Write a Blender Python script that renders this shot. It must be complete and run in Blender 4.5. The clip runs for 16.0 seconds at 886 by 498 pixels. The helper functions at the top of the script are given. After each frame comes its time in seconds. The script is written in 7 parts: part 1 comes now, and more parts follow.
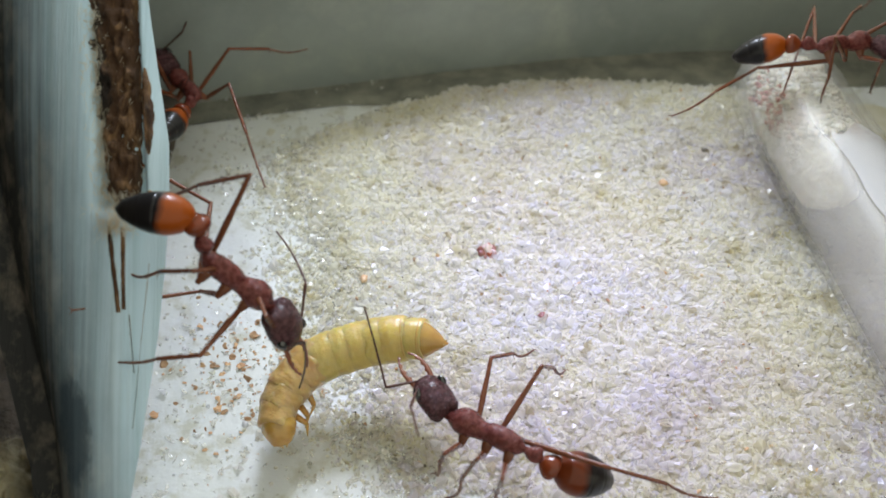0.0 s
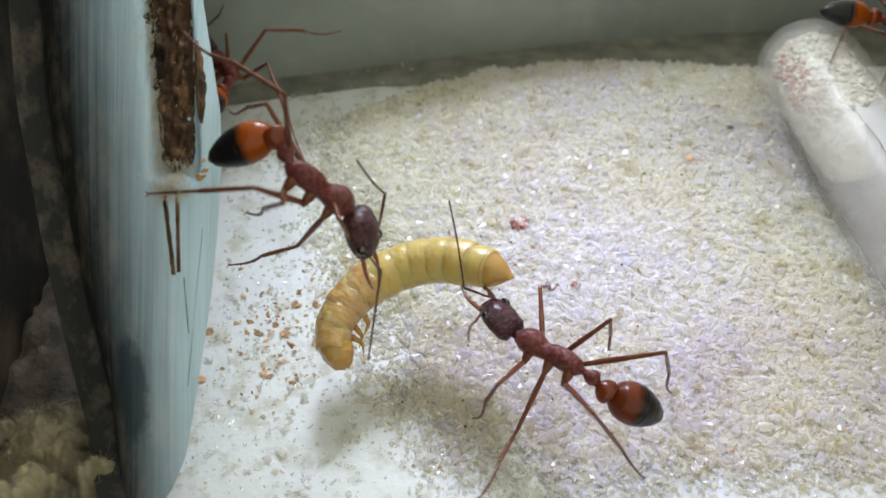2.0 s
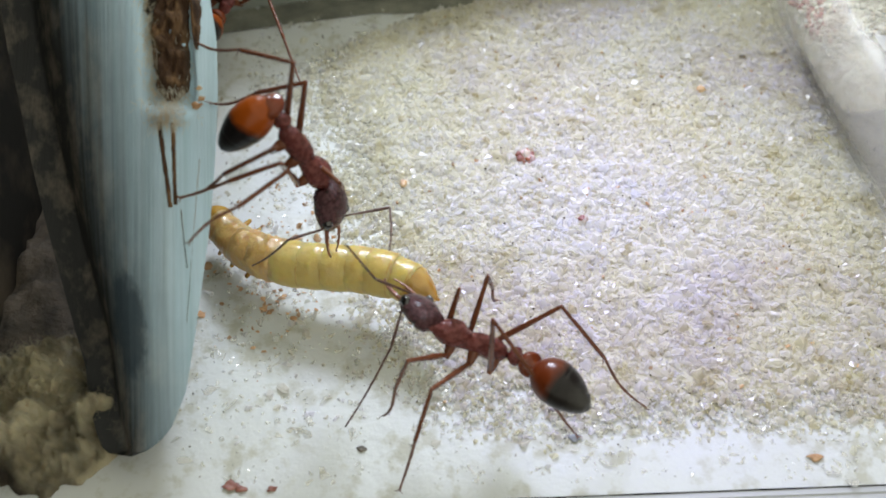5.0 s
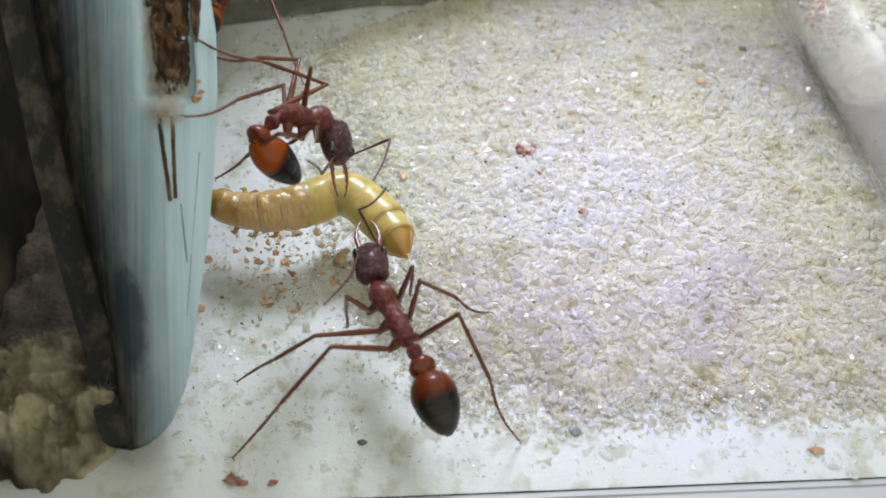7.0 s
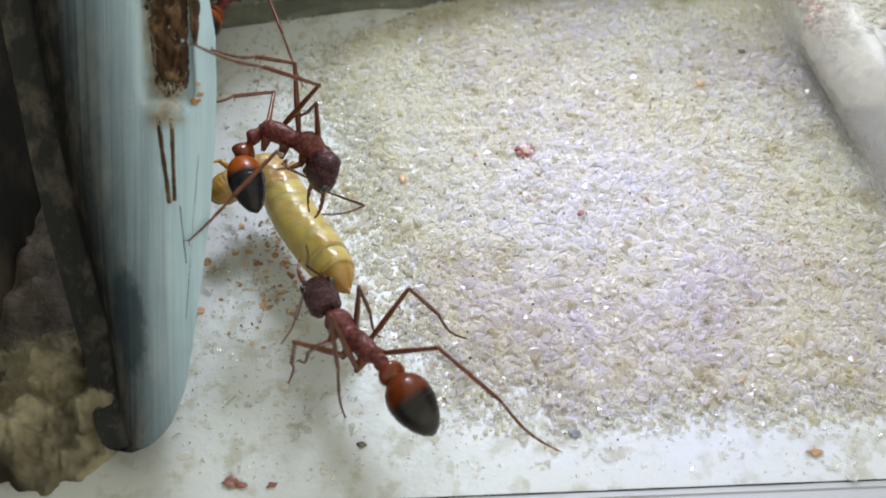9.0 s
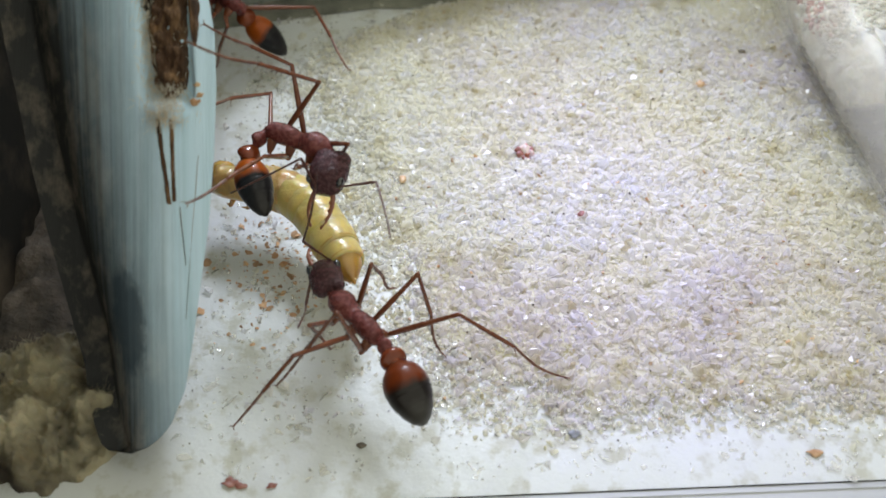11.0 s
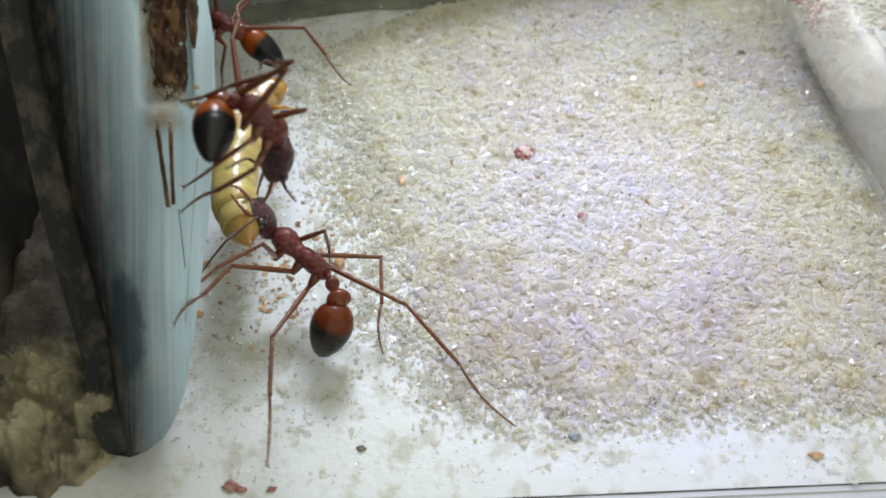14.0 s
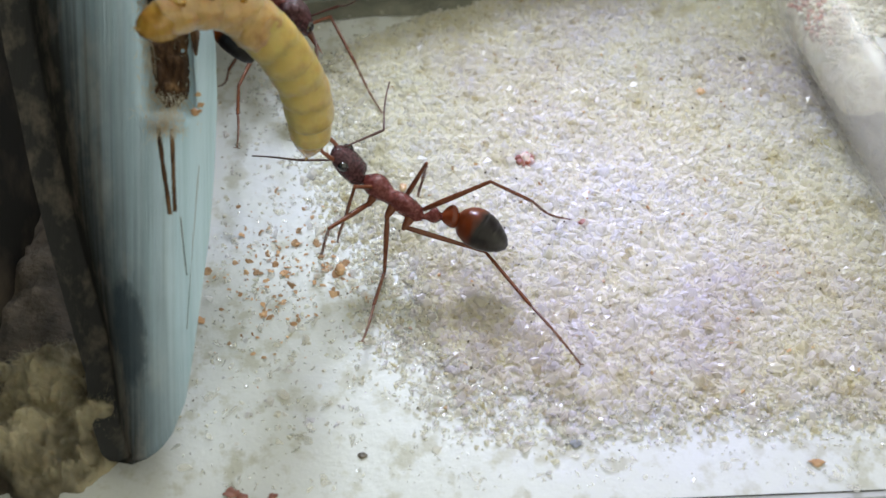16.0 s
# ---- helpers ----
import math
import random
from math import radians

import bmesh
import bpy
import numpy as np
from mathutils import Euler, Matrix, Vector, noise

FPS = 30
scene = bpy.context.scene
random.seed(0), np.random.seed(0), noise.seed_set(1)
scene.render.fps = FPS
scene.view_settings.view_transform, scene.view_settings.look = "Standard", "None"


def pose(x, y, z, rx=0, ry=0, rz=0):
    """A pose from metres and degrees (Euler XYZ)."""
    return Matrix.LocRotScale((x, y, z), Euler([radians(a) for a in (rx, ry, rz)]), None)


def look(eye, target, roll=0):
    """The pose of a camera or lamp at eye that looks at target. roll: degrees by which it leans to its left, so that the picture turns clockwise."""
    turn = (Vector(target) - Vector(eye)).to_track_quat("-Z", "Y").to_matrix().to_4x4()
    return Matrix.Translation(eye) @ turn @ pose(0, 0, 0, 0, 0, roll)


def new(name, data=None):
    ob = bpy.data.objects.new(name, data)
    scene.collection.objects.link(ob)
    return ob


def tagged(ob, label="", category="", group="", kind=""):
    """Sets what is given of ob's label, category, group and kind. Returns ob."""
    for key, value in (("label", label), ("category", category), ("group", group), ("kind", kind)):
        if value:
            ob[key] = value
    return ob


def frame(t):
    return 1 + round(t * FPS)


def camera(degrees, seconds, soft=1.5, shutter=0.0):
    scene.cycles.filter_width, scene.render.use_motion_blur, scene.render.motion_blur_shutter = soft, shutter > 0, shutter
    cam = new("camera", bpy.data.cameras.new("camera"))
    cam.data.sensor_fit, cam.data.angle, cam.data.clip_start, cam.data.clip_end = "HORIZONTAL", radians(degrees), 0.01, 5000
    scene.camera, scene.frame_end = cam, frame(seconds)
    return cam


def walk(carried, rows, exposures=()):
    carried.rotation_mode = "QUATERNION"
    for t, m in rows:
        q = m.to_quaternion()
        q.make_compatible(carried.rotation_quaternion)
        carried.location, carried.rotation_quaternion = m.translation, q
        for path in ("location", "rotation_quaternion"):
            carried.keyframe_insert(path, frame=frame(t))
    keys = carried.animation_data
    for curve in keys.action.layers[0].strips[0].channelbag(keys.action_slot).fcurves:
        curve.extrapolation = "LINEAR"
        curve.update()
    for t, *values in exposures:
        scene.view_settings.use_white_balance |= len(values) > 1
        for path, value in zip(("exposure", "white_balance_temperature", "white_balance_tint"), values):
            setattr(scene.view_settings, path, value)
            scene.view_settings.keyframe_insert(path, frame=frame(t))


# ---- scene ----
MM = 0.001
cam = camera(48.0, 16.0, soft=1.6)
cam.data.dof.use_dof, cam.data.dof.focus_distance, cam.data.dof.aperture_fstop = True, 0.086, 42.0

# seconds, then the lens's place in millimetres and its yaw, pitch and roll in degrees
PATH = [
    (0, 3.20, -57.88, 68.74, -0.15, -44.29, -0.33),
    (0.5, 3.20, -57.88, 68.63, -0.09, -44.49, -0.31),
    (1, 2.78, -58.51, 68.78, -0.08, -44.91, -0.00),
    (1.5, 0.24, -61.47, 68.70, 0.04, -45.07, 0.10),
    (2, 0.55, -61.73, 68.67, 0.02, -44.27, 0.13),
    (2.5, 0.49, -61.59, 68.74, 0.03, -44.23, 0.05),
    (3, 0.53, -61.71, 68.68, 0.14, -44.25, 0.14),
    (3.5, 0.25, -61.32, 68.33, 0.08, -44.74, 0.07),
    (4, 0.29, -60.74, 67.84, 0.13, -45.94, 0.08),
    (4.5, 0.16, -60.43, 67.18, 0.04, -47.07, 0.07),
    (5, 0.00, -60.22, 66.88, 0.00, -48.00, 0.00),
    (7.5, -0.12, -60.08, 66.86, -0.11, -48.45, 0.01),
    (8, -0.02, -60.12, 66.96, -0.07, -48.44, 0.06),
    (8.5, -0.00, -60.19, 66.92, -0.05, -48.32, 0.05),
    (9, -0.02, -60.12, 66.91, -0.11, -48.32, 0.04),
    (11.5, 0.05, -59.97, 66.90, -0.11, -48.34, 0.09),
    (12, 0.14, -59.87, 67.07, -0.12, -48.41, 0.13),
    (12.5, 0.08, -59.94, 66.95, -0.16, -48.32, 0.10),
    (13, 0.07, -59.86, 66.94, -0.18, -48.40, 0.09),
    (13.5, -0.03, -59.76, 66.94, -0.20, -48.40, 0.08),
    (14, -0.05, -59.74, 66.97, -0.21, -48.38, 0.07),
    (14.5, -0.12, -59.62, 67.09, -0.15, -48.24, 0.08),
    (15, -0.15, -59.69, 67.05, -0.17, -48.10, 0.08),
    (15.5, -0.08, -59.64, 67.11, -0.18, -48.13, 0.11),
    (16, -0.23, -59.56, 67.18, -0.22, -48.18, 0.00),
]

walk(cam, [(t, pose(x * MM, y * MM, z * MM, 90 + pitch, roll, yaw)) for t, x, y, z, yaw, pitch, roll in PATH])

# ---- light: one small cold torch behind the far wall, with a lilac heart to its beam, and the dim warm room ----
world = bpy.data.worlds.new("dim_room")
scene.world = world
world.use_nodes = True
world.node_tree.nodes["Background"].inputs[0].default_value = (0.98, 0.985, 0.83, 1)
world.node_tree.nodes["Background"].inputs[1].default_value = 0.98


def torch(name, energy, tint, size, wide, blend, aim):
    data = bpy.data.lights.new(name, "SPOT")
    data.energy, data.color = energy, tint
    data.shadow_soft_size, data.spot_size, data.spot_blend = size, radians(wide), blend
    lamp = new(name, data)
    lamp.matrix_world = look((-0.002, 0.088, 0.092), aim)


torch("torch_beam", 0.88, (0.76, 0.84, 1.0), 0.018, 52, 1.0, (0.016, -0.013, 0))
torch("torch_heart", 0.56, (0.32, 0.25, 1.0), 0.010, 19, 0.9, (0.017, 0.002, 0))


# ---- materials ----
def node(nt, kind, **inputs):
    n = nt.nodes.new(kind)
    for key, value in inputs.items():
        n.inputs[key.replace("_", " ")].default_value = value
    return n


def material(name, base, rough=0.5, metal=0.0, second=None, scale=300.0, detail=4.0, low=0.35, high=0.65,
             bump=0.0, bump_scale=1500.0, bump_depth=0.0001, spec=0.5, sss=0.0, sss_radius=(0.6, 0.4, 0.2),
             trans=0.0, alpha=1.0, coat=0.0, island=0.0, third=None, third_scale=60.0, third_low=0.5, third_high=0.7, stretch=None):
    """A procedural surface: two tones mixed by noise, a third broad one for stains or tints, and fine relief."""
    m = bpy.data.materials.new(name)
    m.use_nodes = True
    nt = m.node_tree
    b = nt.nodes["Principled BSDF"]
    b.inputs["Roughness"].default_value, b.inputs["Metallic"].default_value = rough, metal
    b.inputs["Specular IOR Level"].default_value = spec
    b.inputs["Transmission Weight"].default_value, b.inputs["Alpha"].default_value = trans, alpha
    b.inputs["Coat Weight"].default_value = coat
    b.inputs["Coat Roughness"].default_value = 0.12
    if sss:
        b.inputs["Subsurface Weight"].default_value, b.inputs["Subsurface Radius"].default_value = sss, sss_radius
        b.inputs["Subsurface Scale"].default_value = 0.001
    co = nt.nodes.new("ShaderNodeTexCoord").outputs["Object"]
    if stretch:
        mp = nt.nodes.new("ShaderNodeMapping")
        mp.inputs["Scale"].default_value = stretch
        nt.links.new(co, mp.inputs["Vector"])
        co = mp.outputs["Vector"]

    def tone(a, c, sc, lo, hi):
        nz = node(nt, "ShaderNodeTexNoise", Scale=sc, Detail=detail, Roughness=0.6)
        nt.links.new(co, nz.inputs["Vector"])
        rmp = nt.nodes.new("ShaderNodeMapRange")
        rmp.inputs["From Min"].default_value, rmp.inputs["From Max"].default_value = lo, hi
        nt.links.new(nz.outputs["Fac"], rmp.inputs["Value"])
        mx = nt.nodes.new("ShaderNodeMix")
        mx.data_type = "RGBA"
        nt.links.new(rmp.outputs["Result"], mx.inputs["Factor"])
        for slot, v in ((6, a), (7, c)):
            if isinstance(v, tuple):
                mx.inputs[slot].default_value = (*v, 1)
            else:
                nt.links.new(v, mx.inputs[slot])
        return mx.outputs[2]

    colour = tone(base, second, scale, low, high) if second else None
    if third:
        colour = tone(colour if colour else base, third, third_scale, third_low, third_high)
    if island:
        hs = nt.nodes.new("ShaderNodeHueSaturation")
        geo = nt.nodes.new("ShaderNodeNewGeometry")
        rmp = nt.nodes.new("ShaderNodeMapRange")
        rmp.inputs["To Min"].default_value, rmp.inputs["To Max"].default_value = 1 - island, 1 + island * 0.5
        nt.links.new(geo.outputs["Random Per Island"], rmp.inputs["Value"])
        nt.links.new(rmp.outputs["Result"], hs.inputs["Value"])
        if colour:
            nt.links.new(colour, hs.inputs["Color"])
        else:
            hs.inputs["Color"].default_value = (*base, 1)
        colour = hs.outputs["Color"]
    if colour:
        nt.links.new(colour, b.inputs["Base Color"])
    else:
        b.inputs["Base Color"].default_value = (*base, 1)
    if bump:
        nz = node(nt, "ShaderNodeTexNoise", Scale=bump_scale, Detail=5.0, Roughness=0.65)
        nt.links.new(co, nz.inputs["Vector"])
        bp = nt.nodes.new("ShaderNodeBump")
        bp.inputs["Strength"].default_value, bp.inputs["Distance"].default_value = bump, bump_depth
        nt.links.new(nz.outputs["Fac"], bp.inputs["Height"])
        nt.links.new(bp.outputs["Normal"], b.inputs["Normal"])
    return m


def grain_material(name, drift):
    """Clear quartz: each grain of its own tint, milky with light passing through; the lamp's cream and lilac are put in
    as broad drifts.
    """
    m = bpy.data.materials.new(name)
    m.use_nodes = True
    nt = m.node_tree
    b = nt.nodes["Principled BSDF"]
    b.inputs["Roughness"].default_value, b.inputs["Specular IOR Level"].default_value = 0.25, 0.3
    b.inputs["Alpha"].default_value = 0.50
    ramp = nt.nodes.new("ShaderNodeValToRGB")
    ramp.color_ramp.interpolation = "CONSTANT"
    tints = ((0.0, (0.93, 0.92, 0.89)), (0.30, (0.925, 0.915, 0.84)), (0.55, (0.92, 0.92, 0.95)), (0.74, (0.91, 0.895, 0.80)),
             (0.88, (0.97, 0.97, 0.99)), (0.97, (0.74, 0.69, 0.54)))
    while len(ramp.color_ramp.elements) < len(tints):
        ramp.color_ramp.elements.new(0.5)
    for e, (at, tint) in zip(ramp.color_ramp.elements, tints):
        e.position, e.color = at, (*tint, 1)
    geo = nt.nodes.new("ShaderNodeNewGeometry")
    nt.links.new(geo.outputs["Random Per Island"], ramp.inputs[0])
    co = nt.nodes.new("ShaderNodeTexCoord").outputs["Object"]
    colour = ramp.outputs[0]
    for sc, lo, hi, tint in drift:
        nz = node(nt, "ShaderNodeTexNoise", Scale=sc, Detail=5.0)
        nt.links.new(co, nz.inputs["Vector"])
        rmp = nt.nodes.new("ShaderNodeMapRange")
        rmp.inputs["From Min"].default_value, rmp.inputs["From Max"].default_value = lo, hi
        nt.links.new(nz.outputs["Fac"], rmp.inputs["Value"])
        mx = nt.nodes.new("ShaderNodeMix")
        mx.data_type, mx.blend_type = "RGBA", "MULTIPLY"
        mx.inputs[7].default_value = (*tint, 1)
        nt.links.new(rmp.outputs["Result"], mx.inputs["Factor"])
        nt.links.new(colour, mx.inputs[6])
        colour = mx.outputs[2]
    nt.links.new(colour, b.inputs["Base Color"])
    # clear stone: light passes straight on or spreads to the far side, and the faces glint
    def mixed(a, c, factor):
        mix = nt.nodes.new("ShaderNodeMixShader")
        mix.inputs[0].default_value = factor
        nt.links.new(a, mix.inputs[1])
        nt.links.new(c, mix.inputs[2])
        return mix.outputs[0]

    tr, gloss = nt.nodes.new("ShaderNodeBsdfTranslucent"), nt.nodes.new("ShaderNodeBsdfGlossy")
    nt.links.new(colour, tr.inputs["Color"])
    gloss.inputs["Roughness"].default_value = 0.20
    milky = mixed(b.outputs[0], tr.outputs[0], 0.64)
    clear = mixed(milky, nt.nodes.new("ShaderNodeBsdfTransparent").outputs[0], 0.20)
    nt.links.new(mixed(clear, gloss.outputs[0], 0.020), nt.nodes["Material Output"].inputs["Surface"])
    return m


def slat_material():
    """Blue paint with brush lines, scuffed, with shade and grime painted dark down its left side."""
    m = material("blue_painted_wood", (0.48, 0.66, 0.79), 0.34, second=(0.56, 0.73, 0.86), scale=60, bump=0.8, bump_scale=500, bump_depth=0.00012,
                 third=(0.36, 0.54, 0.64), third_scale=55, third_low=0.52, third_high=0.70, stretch=(17.0, 0.22, 1.0), coat=0.3, detail=6.0)
    nt = m.node_tree
    b = nt.nodes["Principled BSDF"]
    paint = b.inputs["Base Color"].links[0].from_socket
    co = nt.nodes.new("ShaderNodeTexCoord").outputs["Object"]

    def noise_of(scale, stretch, detail):
        mp = nt.nodes.new("ShaderNodeMapping")
        mp.inputs["Scale"].default_value = stretch
        nt.links.new(co, mp.inputs["Vector"])
        nz = node(nt, "ShaderNodeTexNoise", Scale=scale, Detail=detail, Roughness=0.65)
        nt.links.new(mp.outputs["Vector"], nz.inputs["Vector"])
        return nz.outputs["Fac"]

    def calc(op, a, c, d=None):
        n = nt.nodes.new("ShaderNodeMath")
        n.operation = op
        for k, v in enumerate((a, c, d)):
            if v is not None:
                if isinstance(v, float):
                    n.inputs[k].default_value = v
                else:
                    nt.links.new(v, n.inputs[k])
        return n.outputs[0]

    # the left side's shade is painted in here, as streaked brown mixed with grime
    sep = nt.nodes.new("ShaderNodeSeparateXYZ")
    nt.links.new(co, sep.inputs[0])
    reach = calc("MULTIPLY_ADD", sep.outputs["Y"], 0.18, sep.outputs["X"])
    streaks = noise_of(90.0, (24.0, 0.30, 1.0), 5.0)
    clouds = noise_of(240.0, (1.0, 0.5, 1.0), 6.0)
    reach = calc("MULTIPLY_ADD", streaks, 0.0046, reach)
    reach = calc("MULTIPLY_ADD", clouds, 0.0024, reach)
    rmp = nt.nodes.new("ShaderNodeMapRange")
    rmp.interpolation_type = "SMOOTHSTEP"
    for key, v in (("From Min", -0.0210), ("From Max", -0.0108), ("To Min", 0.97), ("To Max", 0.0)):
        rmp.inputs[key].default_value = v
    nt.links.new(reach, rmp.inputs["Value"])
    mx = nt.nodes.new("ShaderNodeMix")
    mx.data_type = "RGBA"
    side_shade, lump = nt.nodes.new("ShaderNodeMix"), nt.nodes.new("ShaderNodeMapRange")
    side_shade.data_type = "RGBA"
    side_shade.inputs[6].default_value, side_shade.inputs[7].default_value = (0.030, 0.025, 0.021, 1), (0.155, 0.125, 0.095, 1)
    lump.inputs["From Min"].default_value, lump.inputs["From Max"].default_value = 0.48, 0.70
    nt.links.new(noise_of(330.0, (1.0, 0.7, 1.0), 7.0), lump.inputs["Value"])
    nt.links.new(lump.outputs["Result"], side_shade.inputs["Factor"])
    nt.links.new(side_shade.outputs[2], mx.inputs[7])
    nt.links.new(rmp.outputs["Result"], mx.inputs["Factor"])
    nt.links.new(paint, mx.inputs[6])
    # a dark rubbed scuff low on the face
    far = nt.nodes.new("ShaderNodeVectorMath")
    far.operation = "SUBTRACT"
    far.inputs[1].default_value = (-0.0231, 0.0088, 0)
    nt.links.new(co, far.inputs[0])
    squeeze = nt.nodes.new("ShaderNodeVectorMath")
    squeeze.operation = "MULTIPLY"
    squeeze.inputs[1].default_value = (1000.0, 330.0, 0)
    nt.links.new(far.outputs[0], squeeze.inputs[0])
    size = nt.nodes.new("ShaderNodeVectorMath")
    size.operation = "LENGTH"
    nt.links.new(squeeze.outputs[0], size.inputs[0])
    ragged = noise_of(900.0, (1.0, 0.4, 1.0), 5.0)
    edge = calc("MULTIPLY_ADD", ragged, 3.0, size.outputs["Value"])
    rub = nt.nodes.new("ShaderNodeMapRange")
    for key, v in (("From Min", 2.5), ("From Max", 3.2), ("To Min", 0.8), ("To Max", 0.0)):
        rub.inputs[key].default_value = v
    nt.links.new(edge, rub.inputs["Value"])
    mx2 = nt.nodes.new("ShaderNodeMix")
    mx2.data_type = "RGBA"
    mx2.inputs[7].default_value = (0.045, 0.065, 0.085, 1)
    nt.links.new(rub.outputs["Result"], mx2.inputs["Factor"])
    nt.links.new(mx.outputs[2], mx2.inputs[6])
    # light falling off towards the foot, painted as grey in the brush lines
    low = calc("MULTIPLY_ADD", streaks, -0.016, sep.outputs["Y"])
    foot_shade = nt.nodes.new("ShaderNodeMapRange")
    for key, v in (("From Min", -0.014), ("From Max", 0.000), ("To Min", 0.4), ("To Max", 0.0)):
        foot_shade.inputs[key].default_value = v
    nt.links.new(low, foot_shade.inputs["Value"])
    mx3 = nt.nodes.new("ShaderNodeMix")
    mx3.data_type = "RGBA"
    mx3.inputs[7].default_value = (0.060, 0.085, 0.095, 1)
    bare = calc("SUBTRACT", 1.0, rmp.outputs["Result"])
    nt.links.new(calc("MULTIPLY", bare, foot_shade.outputs["Result"]), mx3.inputs["Factor"])
    nt.links.new(mx2.outputs[2], mx3.inputs[6])
    nt.links.new(mx3.outputs[2], b.inputs["Base Color"])
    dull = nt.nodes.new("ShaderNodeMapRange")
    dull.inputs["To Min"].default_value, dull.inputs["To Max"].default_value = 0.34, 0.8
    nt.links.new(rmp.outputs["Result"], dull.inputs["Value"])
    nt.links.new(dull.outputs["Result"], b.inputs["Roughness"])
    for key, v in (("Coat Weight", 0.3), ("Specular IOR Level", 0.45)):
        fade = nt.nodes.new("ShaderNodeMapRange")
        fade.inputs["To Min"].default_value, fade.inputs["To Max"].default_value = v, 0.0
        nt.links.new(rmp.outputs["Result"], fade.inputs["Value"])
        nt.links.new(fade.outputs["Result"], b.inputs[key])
    return m


# the floor's bluish third tone puts the cold beam's tint into its colour
FLOOR = material("worn_white_plastic", (0.61, 0.625, 0.61), 0.40, second=(0.46, 0.455, 0.385), scale=420, low=0.52, high=0.63, detail=12.0, spec=0.30,
                 bump=0.25, bump_scale=900, bump_depth=0.0004, third=(0.62, 0.635, 0.68), third_scale=60, sss=0.35, sss_radius=(1.6, 1.6, 1.4))
SAND_BED = material("packed_pale_sand", (0.51, 0.48, 0.36), 0.8, second=(0.57, 0.55, 0.48), scale=500, bump=0.5, bump_scale=2600, bump_depth=0.0002, low=0.4, high=0.65,
                    third=(0.41, 0.38, 0.24), third_scale=220, third_low=0.52, third_high=0.64, detail=8.0)

# GRAIN's broad lilac and cream drifts paint the lamp's uneven tint into the sand
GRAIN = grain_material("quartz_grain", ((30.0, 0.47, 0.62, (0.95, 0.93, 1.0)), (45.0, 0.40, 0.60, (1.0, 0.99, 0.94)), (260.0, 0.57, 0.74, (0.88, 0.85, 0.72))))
GRAIN_WARM = grain_material("warm_quartz_grain", ((60.0, 0.30, 0.60, (0.97, 0.96, 0.89)), (260.0, 0.50, 0.70, (0.90, 0.86, 0.72))))
CRYSTAL = material("clear_crystal", (0.92, 0.92, 0.94), 0.06, trans=0.7, second=(0.86, 0.82, 0.70), scale=500, spec=0.9, island=0.1)
WALL_SHADE = material("painted_wall_shade", (0.13, 0.13, 0.105), 0.85, second=(0.24, 0.235, 0.185), scale=260, bump=1.0, bump_scale=1500, bump_depth=0.0004)
GRAIN_AMBER = material("amber_grain", (0.46, 0.26, 0.13), 0.35, island=0.4, second=(0.62, 0.46, 0.28), scale=500)
DULL_GRAIN = material("dull_clear_grain", (0.70, 0.68, 0.58), 0.12, second=(0.82, 0.80, 0.74), scale=500, island=0.2, alpha=0.34, spec=1.0)
GRAIN_DARK = material("dark_grain", (0.07, 0.06, 0.045), 0.5, island=0.4, second=(0.16, 0.13, 0.09), scale=900)
CRUMB = material("brown_crumb", (0.40, 0.22, 0.11), 0.8, second=(0.56, 0.37, 0.21), scale=900, bump=0.8, bump_scale=3000, island=0.4)
SLATE = material("slate_grey", (0.14, 0.15, 0.17), 0.5, second=(0.24, 0.25, 0.27), scale=900, bump=0.6, bump_scale=2500)
RED_CRUMB = material("red_crumb", (0.19, 0.055, 0.035), 0.45, second=(0.33, 0.15, 0.11), scale=1100, bump=0.7, bump_scale=2500, island=0.2)
PINK = material("pink_white_lump", (0.80, 0.64, 0.58), 0.4, second=(0.38, 0.10, 0.05), scale=800, low=0.48, high=0.58, bump=0.8, bump_scale=1800)
WALL = material("frosted_grey_plastic", (0.30, 0.33, 0.30), 0.34, second=(0.14, 0.16, 0.148), scale=45, low=0.3, high=0.7, detail=7.0, bump=0.2, bump_scale=250, third=(0.37, 0.39, 0.33), third_scale=90, third_low=0.5, third_high=0.75)
LIP = material("grey_metal_edge", (0.50, 0.51, 0.54), 0.35, metal=0.2, second=(0.42, 0.43, 0.45), scale=200, stretch=(0.1, 1, 1))
DARK_WALL = material("dark_mottled_panel", (0.012, 0.011, 0.010), 0.8, spec=0.22, second=(0.085, 0.066, 0.050), scale=120, low=0.45, high=0.75, bump=0.4, bump_scale=500)
# the dark blotches are dirt, and also put shade into the wad's colour
COTTON = material("dirty_cotton", (0.54, 0.48, 0.33), 0.95, second=(0.30, 0.25, 0.15), scale=160, bump=1.0, bump_scale=1500, bump_depth=0.0006, sss=0.3, third=(0.040, 0.030, 0.021), third_scale=75, third_low=0.43, third_high=0.60)
SOIL = material("dark_litter", (0.062, 0.051, 0.041), 0.9, second=(0.16, 0.128, 0.100), scale=330, bump=1.0, bump_scale=1200, bump_depth=0.0005, third=(0.026, 0.022, 0.018), third_scale=110, third_low=0.50)
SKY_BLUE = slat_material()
BARE_WOOD = material("gnawed_brown_wood", (0.075, 0.036, 0.016), 0.9, second=(0.27, 0.155, 0.075), scale=900, low=0.5, high=0.64, bump=1.0, bump_scale=2600, bump_depth=0.0006, stretch=(1, 0.35, 1), third=(0.016, 0.009, 0.006), third_scale=380, third_low=0.53, third_high=0.60)
